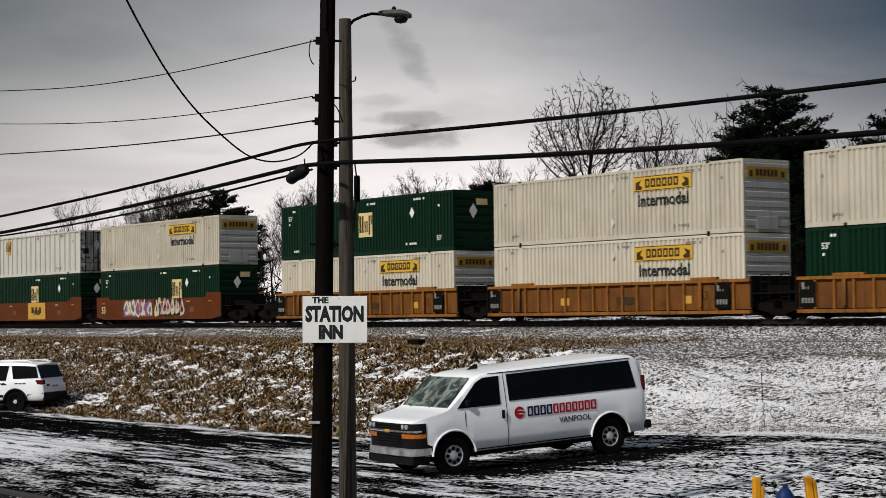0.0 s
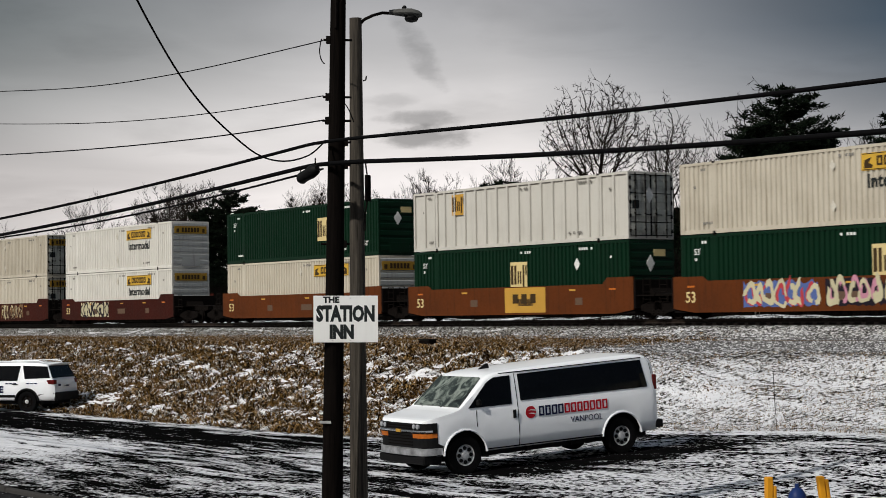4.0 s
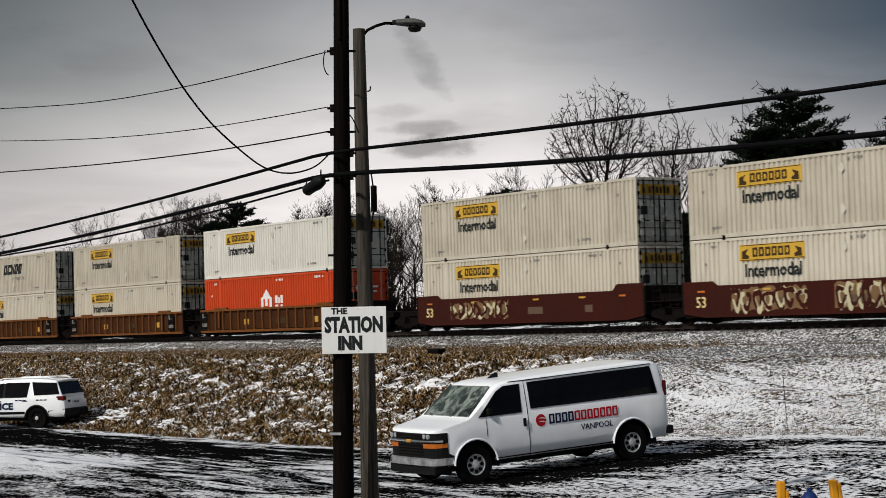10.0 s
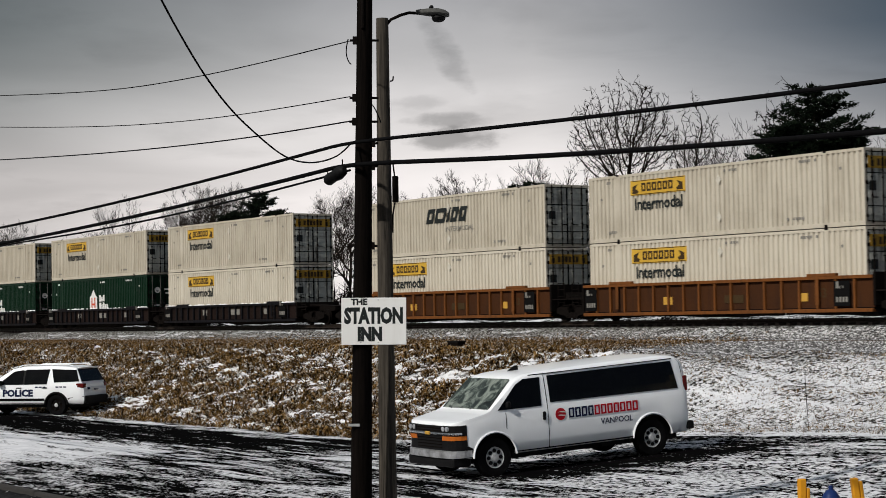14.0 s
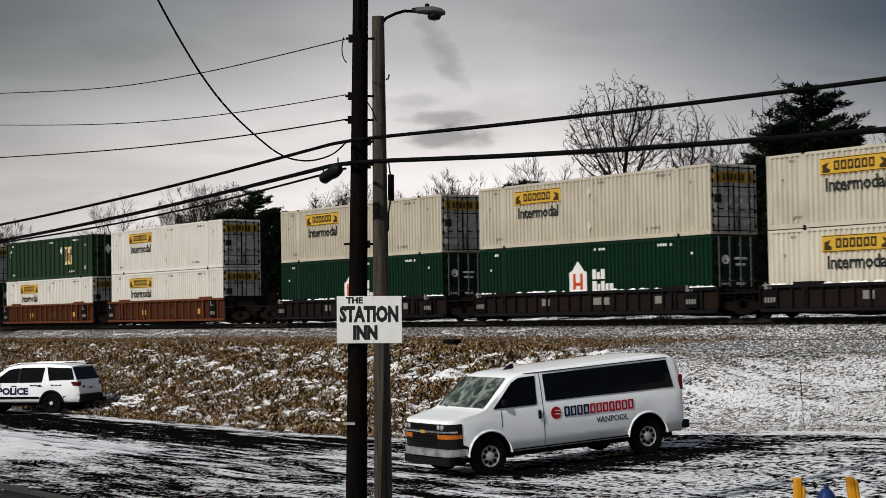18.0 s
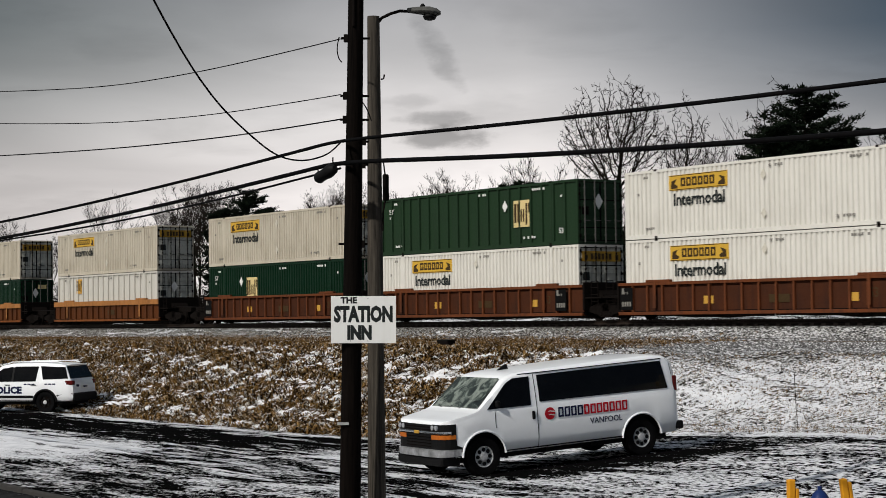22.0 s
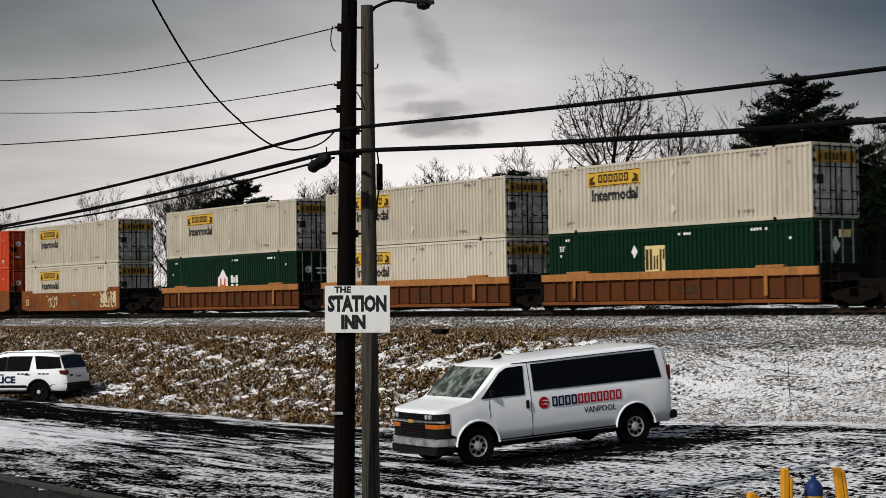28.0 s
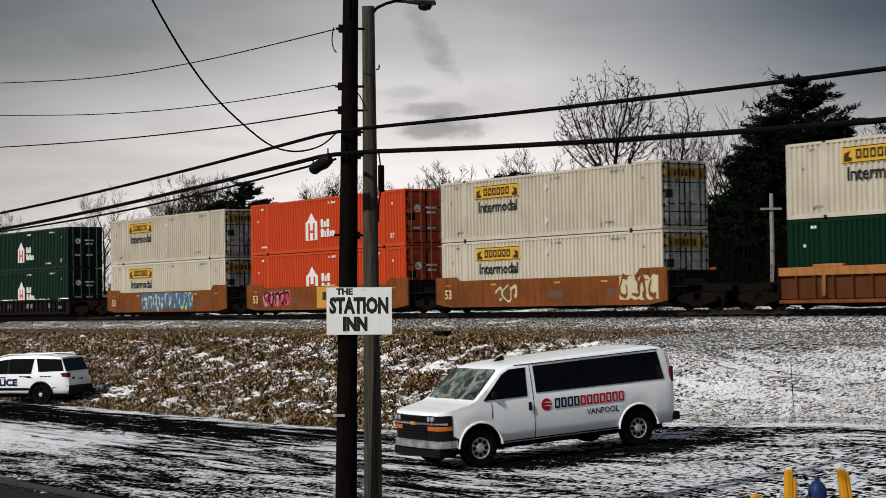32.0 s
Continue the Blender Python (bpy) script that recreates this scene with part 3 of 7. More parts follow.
def build_ground():
    xs = np.concatenate([[-3000, -1200, -500, -250, -140, -90, -64, -50], np.arange(-42, 22.01, 0.4), [25, 30, 38, 50, 70, 110, 200, 400, 1000, 3000]])
    ys = np.concatenate([[-3000, -900, -300, -120, -60, -30, -15], np.arange(-8, 15, 0.8), np.arange(15.2, 134.01, 0.4), [138, 150, 190, 260, 400, 800, 1600, 4000]])
    X, Y = np.meshgrid(xs, ys)
    x, y = X.ravel(), Y.ravel()
    z = land(x, y)
    w, h = len(xs), len(ys)
    idx = np.arange(w * h).reshape(h, w)
    faces = np.stack([idx[:-1, :-1], idx[:-1, 1:], idx[1:, 1:], idx[1:, :-1]], -1).reshape(-1, 4)
    me = bpy.data.meshes.new("ground")
    me.from_pydata(np.stack([x, y, z], 1).tolist(), [], faces.tolist())
    u, v = uv_of(x, y)
    foot = foot_of(v)
    onbank = sstep(foot + 0.3, foot - 0.4, u) * (1 - sstep(3.4, 2.4, u))
    right = sstep(21.5, 29, v - 0.6 * (u - 16))
    weed = np.maximum(onbank * (1 - 0.75 * right), sstep(5, 3, u) * sstep(-1, 1, u) * (1 - sstep(6, 20, v)))
    stone = np.maximum(sstep(3.1, 2.1, u) * sstep(-7, -5, u) * (0.7 + 0.3 * sstep(6, 20, v)), right * sstep(foot - 5.0, foot - 8.0, u) * onbank)
    stone = np.maximum(stone, 0.75 * right * onbank)
    weed = weed * (1 - stone)
    tar = sstep(37.4, 37.8, u) * (1 - sstep(47.7, 47.8, u))
    snow = 0.425 + 0.04 * sstep(-0.06, 0.03, x / np.maximum(y, 5))
    snow = snow + 0.25 * sstep(5.5, 2.5, np.abs(u - 34.6)) * sstep(5, 0, v - 24)       # verge by the road
    snow = snow + 0.16 * sstep(0.9, 0.2, np.abs(u - foot - 0.5))                      # drift along the foot
    snow = snow + 0.05 * np.exp(-((x + 5.2) ** 2 + (y - 38) ** 2) / 20.0) - 0.06 * np.exp(-((x + 8.2) ** 2 + (y - 33) ** 2) / 10.0)   # drifted and trodden patches
    snow = snow + 0.03 * sstep(30, 38, v)                                           # open ground past the van
    snow = snow - 0.13 * sstep(3.0, 1.0, np.abs(u - 28.0)) * sstep(30, 24, v)       # where cars have driven
    bank_snow = 0.432 + 0.14 * right * sstep(foot - 9.5, foot - 5.5, u) - 0.14 * sstep(foot - 7.5, foot - 9.5, u) * (1 - right)
    snow = snow - 0.22 * sstep(0.42, 0.12, np.abs(u - foot - 1.1)) * sstep(25, 31, v)  # a bare rut along the foot past the van
    snow = snow * (1 - onbank) + bank_snow * onbank
    snow = np.where((stone > 0.5) & ((u < 4.5) | (u < foot - 6)), 0.42, snow)
    snow = np.where((u < 4) & (v < 12), 0.38, snow)
    path = sstep(8, 16, v)
    stone = stone * (1 - 0.9 * path * sstep(0.7, 0.3, np.abs(u - 4.0)))               # a strip of dead grass and a line of snow by the ballast
    weed = np.maximum(weed, path * sstep(0.7, 0.3, np.abs(u - 4.0)))
    snow = snow + 0.35 * path * np.exp(-((u - 5.0) / 0.35) ** 2) - 0.2 * path * sstep(0.7, 0.3, np.abs(u - 4.0))
    snow = snow * (1 - tar) + 0.12 * tar
    snow = np.where(u < -7, 0.47, snow)
    train_shade = sstep(1.75, 1.35, np.abs(u + 1.3))                                        # the train's shadow, coloured into the ballast between and beside the rails
    snow = snow * (1 - 0.9 * train_shade)
    a = (x - 3.4) * 0.855 + (y - 37.2) * 0.518
    b = -(x - 3.4) * 0.518 + (y - 37.2) * 0.855
    snow = snow - 0.26 * np.exp(-np.abs((a + 0.2) / 4.0) ** 4 - np.abs(b / 1.3) ** 4)          # bare gravel along the van, coloured in as its dark shadow
    speckle = np.maximum(onbank, 0.8 * sstep(0.0, 0.08, x / np.maximum(y, 5)))
    speckle = np.maximum(speckle, 0.6 * sstep(32.5, 34, u))
    for name, val in (("weed", weed), ("stone", stone), ("tar", tar), ("snow", snow), ("train_shade", train_shade), ("speckle", speckle)):
        a = me.attributes.new(name, "FLOAT", "POINT")
        a.data.foreach_set("value", np.clip(val, 0, 1).astype(np.float32))
    me.materials.append(MAT["ground"])
    for f in me.polygons:
        f.use_smooth = True
    tagged(new("ground", me), "gravel lot, snowy grass bank and road under thin patchy snow", "ground", kind="structure")


build_ground()


def build_kerb():
    """The kerb between verge and road, in lengths."""
    root = thing("kerb", "grey concrete kerb along the snowy verge", "kerb", kind="structure")
    bm = bmesh.new()
    box(bm, -1.48, 1.48, -0.07, 0.07, -0.2, 0.0, 0.02)
    me = done("kerbstone", bm, "kerb")
    for k in range(-3, 14):
        ob = new("kerbstone", me)
        ob.parent = root
        x, y = xy_of(37.56, k * 3.0 + 2)
        ob.matrix_basis = pose(x, y, 0.02 + 0.01 * math.sin(k * 2.1), 0, 0, -TURN)


def build_track():
    root = thing("railway_track", "steel rails on dark wooden ties over stone ballast", "track", kind="structure")
    prof = [(-0.07, -0.18), (0.07, -0.18), (0.07, -0.165), (0.012, -0.14), (0.012, -0.05), (0.036, -0.04), (0.036, 0), (-0.036, 0), (-0.036, -0.04), (-0.012, -0.05), (-0.012, -0.14), (-0.07, -0.165)]
    for u in (-0.58, -2.02):
        bm = bmesh.new()
        a = [bm.verts.new((-160, y, z)) for y, z in prof]
        b = [bm.verts.new((120, y, z)) for y, z in prof]
        for i in range(len(prof)):
            j = (i + 1) % len(prof)
            bm.faces.new((a[i], a[j], b[j], b[i]))
        ob = part("rail", bm, "rail", root)
        x, y = xy_of(u, 0)
        ob.matrix_basis = pose(x, y, RAIL_Z, 0, 0, -TURN)
    bm = bmesh.new()
    x, y = xy_of(-1.3, 0)
    for k in range(-150, 110):
        box(bm, k * 0.6 - 0.11, k * 0.6 + 0.11, -1.3, 1.3, -0.34, -0.175)
    ob = part("ties", bm, "tie", root)
    ob.matrix_basis = pose(x, y, RAIL_Z, 0, 0, -TURN)
    tagged(ob, kind="stuff")


build_kerb()
build_track()


# ======================= poles, lamp, sign, cables =======================
POLE_A = (-1.745, 25.0)            # dark pole with the sign
POLE_B = (-1.395, 25.6)            # weathered pole with the lamp


def build_poles():
    a = thing("utility_pole", "tall dark creosoted wooden utility pole beside the road", "utility pole", m=pose(*POLE_A, 0, 0, 1.32, 0))
    bm = bmesh.new()
    tube(bm, [(0, 0, z) for z in (-0.6, 0.6, 2.5, 4.5, 6.5, 8.6, 10.4)], [0.155, 0.15, 0.137, 0.124, 0.112, 0.104, 0.098], 14)
    part("shaft", bm, "pole_dark", a, smooth=True)
    for z, s in ((5.62, 1), (5.30, 1), (7.05, -1), (6.25, -1), (5.92, -1), (4.2, 1)):
        bm = bmesh.new()
        tube(bm, [(-0.2, -0.0, z), (0.2, 0.0, z)], 0.018, 6)
        box(bm, 0.13 * s - 0.03, 0.13 * s + 0.03, -0.05, 0.05, z - 0.05, z + 0.05)
        part("bolt", bm, "steel_dark", a)
    bm = bmesh.new()
    tube(bm, [(-0.02, -0.115, z) for z in (7.2, 8.0, 9.9)], 0.022, 6)
    part("conduit", bm, "steel_dark", a)
    bm = bmesh.new()
    box(bm, -0.175, -0.02, -0.160, -0.138, 1.72, 1.755)
    part("tag", bm, "steel", a, "small pale metal tag")

    b = thing("street_lamp", "weathered grey wooden pole with a cobra-head street lamp", "street lamp", m=pose(*POLE_B, 0, 0, 0.25, 0))
    bm = bmesh.new()
    tube(bm, [(0, 0, z) for z in (-0.6, 0.6, 2.5, 4.5, 6.2, 7.45)], [0.134, 0.13, 0.118, 0.108, 0.096, 0.088], 14)
    part("shaft", bm, "pole_grey", b, smooth=True)
    bm = bmesh.new()
    tube(bm, [(0.06, 0, 7.36), (0.12, 0, 7.43), (0.25, 0, 7.49), (0.38, 0, 7.525), (0.55, 0, 7.515)], 0.022, 8)
    part("arm", bm, "steel_dark", b, smooth=True)
    bm = bmesh.new()
    secs = [(0.48, 0.03, 0.035, 7.53), (0.55, 0.07, 0.05, 7.525), (0.66, 0.10, 0.065, 7.52), (0.80, 0.125, 0.075, 7.51), (0.90, 0.11, 0.06, 7.495), (0.955, 0.06, 0.03, 7.485)]
    rings = []
    for x, hw, hh, z in secs:
        rings.append([bm.verts.new((x, hw * math.cos(q), z + (hh if math.sin(q) > 0 else hh * 0.75) * math.sin(q))) for q in [2 * math.pi * k / 12 for k in range(12)]])
    for A, B in zip(rings, rings[1:]):
        for k in range(12):
            bm.faces.new((A[k], A[(k + 1) % 12], B[(k + 1) % 12], B[k]))
    bm.faces.new(rings[0]); bm.faces.new(rings[-1][::-1])
    head = part("lamp_head", bm, "lock_grey", b, "dark grey lamp housing", True)
    bm = bmesh.new()
    lathe(bm, [(0.09, 7.465), (0.10, 7.44), (0.08, 7.40), (0.03, 7.385)], 12, at=(0.80, 0, 0))
    part("lens", bm, "trim", head, "dark lamp glass", True)
    bm = bmesh.new()
    lathe(bm, [(0.03, 7.575), (0.034, 7.60), (0.02, 7.625)], 8, at=(0.70, 0, 0))
    part("photocell", bm, "trim", head)
    bm = bmesh.new()
    box(bm, 0.115, 0.20, -0.07, 0.05, 4.83, 5.20, 0.01)
    part("meter_box", bm, "steel_dark", b, "small grey metal box")
    bm = bmesh.new()
    tube(bm, [(0.15, -0.03, 5.2), (0.13, -0.03, 5.36), (0.112, -0.03, 5.42)], 0.012, 6)
    part("conduit", bm, "steel_dark", b)
    bm = bmesh.new()
    tube(bm, [(0.15, -0.03, 4.83), (0.12, -0.05, 4.66), (0.115, -0.05, 4.4)], 0.012, 6)
    part("conduit", bm, "steel_dark", b)
    bm = bmesh.new()
    tube(bm, [(0.10, -0.02, 6.55), (0.14, -0.02, 6.56), (0.15, -0.02, 6.62)], 0.012, 6)
    part("hook", bm, "steel_dark", b)

    s = thing("sign", "white board sign with black hand-painted letters on the dark pole", "sign", m=pose(-1.505, 24.835, 3.155, 0, 0.6, 0))
    bm = bmesh.new()
    box(bm, -0.445, 0.445, -0.008, 0.010, -0.322, 0.322, 0.003)
    part("board", bm, "sign_white", s)
    words("THE", 0.115, 0.006, "ink", s, (-0.20, -0.0082, 0.262), sx=1.05)
    words("STATION", 0.285, 0.016, "ink", s, (0.0, -0.0082, 0.065), sx=0.675)
    words("INN", 0.245, 0.017, "ink", s, (-0.055, -0.0082, -0.185), sx=0.76)
    for x in (-0.12, 0.12):
        for z in (0.29, -0.29):
            bm = bmesh.new()
            lathe(bm, [(0.008, -0.012), (0.008, -0.007)], 8, "y", (x - 0.06, 0, z))
            part("screw", bm, "steel", s)


def cable(name, pts, r, label, category="cable"):
    cu = bpy.data.curves.new(name, "CURVE")
    cu.dimensions, cu.bevel_depth, cu.bevel_resolution, cu.resolution_u = "3D", r, 2, 6
    sp = cu.splines.new("NURBS")
    sp.points.add(len(pts) - 1)
    for q, p in zip(sp.points, pts):
        q.co = (*p, 1)
    sp.use_endpoint_u, sp.order_u = True, 3
    tmp = new(name, cu)
    dg = bpy.context.evaluated_depsgraph_get()
    me = bpy.data.meshes.new_from_object(tmp.evaluated_get(dg))
    bpy.data.objects.remove(tmp)
    me.materials.clear()
    me.materials.append(MAT["wire"])
    for f in me.polygons:
        f.use_smooth = True
    return tagged(new(name, me), label, category)


def along_road(k, z, off=0.0):
    """A place k metres along the pole line (k < 0: towards the eye's side)."""
    return (-1.665 - DX * k + off * NX, 25.0 - DY * k + off * NY, z)


def build_cables():
    def span(z0, aL, aR, off):
        pts = []
        for k in range(40, 0, -3):
            pts.append(along_road(k, z0 - aL * k * (42 - k), off))
        pts.append(along_road(0, z0, off))
        for k in range(3, 26, 2):
            pts.append(along_road(-k, z0 - aR * k * (34 - k), off))
        return pts
    cable("overhead_cable", span(5.63, 0.00133, 0.00125, -0.17), 0.024, "thick black overhead telephone cable strung between poles")
    cable("overhead_cable", span(5.33, 0.00137, 0.0020, -0.17), 0.030, "thick black bundled overhead telephone cable strung between poles")
    # lashed second run below the bundled one, on one side only
    cable("overhead_cable", [along_road(k, 5.24 - 0.00125 * k * (42 - k) - 0.05 * math.sin(min(k, 12) / 12 * math.pi), -0.17) for k in range(0, 41, 2)], 0.016, "black overhead cable hung just under a thicker one")
    for zs, r in (((7.03, 7.04, 7.09, 7.23, 7.57), 0.008), ((6.26, 6.30, 6.40, 6.60, 6.94), 0.007), ((5.92, 5.94, 6.02, 6.15, 6.36), 0.010)):
        ks = (0, 2.1, 4.7, 7.7, 11.4)
        end = (zs[4] - zs[3]) / 3.7
        pts = [along_road(k, z, -0.15) for k, z in zip(ks, zs)] + [along_road(11.4 + q, zs[4] + end * q * 1.1, -0.15) for q in (4, 9)]
        cable("overhead_wire", pts, r, "thin black overhead wire running to the dark pole")
    pts = [(-1.77, 24.8, 5.61), (-1.88, 24.6, 5.45), (-2.05, 24.3, 5.33), (-2.28, 23.9, 5.255), (-2.52, 23.3, 5.28), (-2.76, 22.6, 5.48), (-2.99, 21.7, 5.72), (-3.13, 20.6, 5.99), (-3.18, 19.4, 6.23), (-3.16, 18, 6.41), (-3.07, 16.5, 6.52), (-2.87, 14, 6.6), (-2.6, 9, 6.9)]
    cable("service_drop", pts, 0.011, "slack black service wire looping down to the dark pole")
    cable("jumper_wire", [(-1.665 + 0.14, 24.95, 5.95), (-1.56, 24.9, 6.2), (-1.46, 25.3, 6.15), (-1.40, 25.45, 5.95)], 0.008, "short black wire between the two poles")
    cable("jumper_wire", [(-1.80, 24.88, 7.05), (-1.84, 24.86, 6.9), (-1.80, 24.85, 6.72), (-1.76, 24.86, 6.70)], 0.008, "short loop of black wire on the dark pole")
    c = thing("splice_case", "black cable splice case hung on the overhead cable", "splice case")
    bm = bmesh.new()
    a, b = Vector(along_road(0.10, 5.255, -0.2)), Vector(along_road(0.60, 5.125, -0.2))
    tube(bm, [a, a.lerp(b, 0.08), a.lerp(b, 0.3), a.lerp(b, 0.55), a.lerp(b, 0.85), b], [0.035, 0.075, 0.095, 0.08, 0.085, 0.035], 10)
    part("case", bm, "trim", c, smooth=True)
    for q in (0.1, 0.9):
        bm = bmesh.new()
        p = a.lerp(b, q)
        tube(bm, [p, p + Vector((0, 0, 0.16))], 0.01, 5)
        part("hanger", bm, "steel_dark", c)


build_poles()
build_cables()


# ======================= hydrant and guard posts, stake =======================


def build_hydrant():
    x, y = 4.62, 24.6
    z = land1(x, y)
    h = thing("fire_hydrant", "blue and yellow fire hydrant between yellow guard posts", "hydrant", m=pose(x, y, z))
    bm = bmesh.new()
    lathe(bm, [(0.14, -0.1), (0.14, 0.03), (0.105, 0.05), (0.10, 0.50), (0.125, 0.52), (0.125, 0.56)], 16)
    part("barrel", bm, "hydrant_yellow", h, "yellow barrel", True)
    bm = bmesh.new()
    lathe(bm, [(0.125, 0.56), (0.13, 0.60), (0.12, 0.68), (0.075, 0.755), (0.045, 0.775), (0.03, 0.78), (0.03, 0.83), (0.02, 0.835)], 16)
    part("bonnet", bm, "hydrant_blue", h, "blue bonnet", True)
    for s in (-1, 1):
        bm = bmesh.new()
        lathe(bm, [(0.05, 0.08 * s), (0.055, 0.15 * s), (0.06, 0.17 * s), (0.03, 0.19 * s), (0.02, 0.21 * s)], 10, "x", (0, 0, 0.45))
        part("outlet_cap", bm, "hydrant_blue", h, "blue outlet cap", True)
    for k, (x, y, hh, lean, rz) in enumerate(((4.20, 24.3, 0.99, 0.5, 10), (5.02, 24.35, 0.99, -7.0, 5), (3.62, 23.2, 0.80, -3.0, 20))):
        z = land1(x, y)
        g = thing("guard_post", "yellow-painted square timber guard post by the hydrant", "post", "hydrant guard posts", pose(x, y, z, 0, lean, rz))
        bm = bmesh.new()
        box(bm, -0.07, 0.02, -0.06, 0.06, -0.2, hh - 0.03, 0.012)
        part("timber", bm, "post_yellow", g)
        bm = bmesh.new()
        box(bm, 0.024, 0.07, -0.06, 0.06, -0.2, hh - 0.15 if k == 0 else hh - 0.08, 0.012)
        part("timber", bm, "post_yellow", g)
    x, y = -0.95, 62.0
    s = thing("trackside_box", "small dark metal box lying in the weeds near the track", "metal box", m=pose(x, y, land1(x, y) - 0.02, 0, 0, -50))
    bm = bmesh.new()
    box(bm, -0.28, 0.28, -0.18, 0.18, 0, 0.22, 0.02)
    part("casing", bm, "steel_dark", s)
    bm = bmesh.new()
    box(bm, -0.30, 0.30, -0.20, 0.20, 0.22, 0.27, 0.015)
    part("lid", bm, "trim", s)
    x, y = 7.45, 42.0
    s = thing("marker_stake", "thin dark marker stake standing in the snow", "stake", m=pose(x, y, land1(x, y), 0, -3, 0))
    bm = bmesh.new()
    tube(bm, [(0, 0, -0.1), (0, 0, 0.6), (0.01, 0, 1.25)], [0.010, 0.009, 0.007], 6)
    part("rod", bm, "steel_dark", s)
    bm = bmesh.new()
    box(bm, -0.016, 0.016, -0.014, 0.014, 0.42, 0.50)
    part("reflector", bm, "steel", s)


build_hydrant()


# ======================= trees =======================


def grow(bm, rng, p, d, length, r, depth, lean):
    r = max(r, 0.013)
    n = 3 if depth > 1 else 2
    pts, radii = [p], [r]
    q, e = p.copy(), d.copy()
    for i in range(n):
        e = (e + Vector((rng.uniform(-1, 1), rng.uniform(-1, 1), rng.uniform(-0.6, 0.8))) * 0.20 + Vector((0, 0, lean))).normalized()
        q = q + e * (length / n)
        pts.append(q.copy())
        radii.append(r * (1 - 0.42 * (i + 1) / n))
    tube(bm, pts, radii, 6 if depth > 3 else 3, cap=False)
    if depth == 0:
        return
    kids = rng.choice((3, 4)) if depth > 1 else rng.choice((3, 4, 5))
    for k in range(kids):
        t = rng.uniform(0.35, 1.0) if k else 1.0
        i = min(n - 1, int(t * n))
        base = pts[i].lerp(pts[i + 1], t * n - i) if i < n else pts[-1]
        side = Vector((rng.uniform(-1, 1), rng.uniform(-1, 1), rng.uniform(-0.1, 0.6))).normalized()
        spread = 0.35 if k == 0 else rng.uniform(0.6, 1.0)
        nd = (e * (1.1 - spread * 0.55) + side * spread * 0.85).normalized()
        grow(bm, rng, base, nd, length * rng.uniform(0.52, 0.74), r * rng.uniform(0.48, 0.64), depth - 1, lean)


def bare_tree(seed, height, label, m, fork=0.28, limbs=6, depth=4, r=0.22):
    rng = random.Random(seed)
    t = thing("bare_tree", label, "tree", "bare trees behind the track", m)
    bm = bmesh.new()
    pts = [(0, 0, -0.5)] + [(rng.uniform(-.12, .12), rng.uniform(-.12, .12), height * q) for q in (0.15, 0.35, 0.55, 0.72)]
    tube(bm, pts, [r * 1.15, r, r * 0.8, r * 0.55, r * 0.3], 8)
    part("trunk", bm, "bark", t, smooth=True)
    bm = bmesh.new()
    for k in range(limbs):
        q = fork + (0.70 - fork) * k / (limbs - 1)
        a = k * 2.4 + rng.uniform(-0.5, 0.5)
        up = 0.25 + 1.7 * q
        d = Vector((math.cos(a), math.sin(a), up)).normalized()
        grow(bm, rng, Vector((0, 0, height * q)), d, height * (0.37 - 0.13 * q), r * (0.66 - 0.40 * q), depth, 0.05)
    part("crown", bm, "bark", t, "crown of bare twigs")
    return t


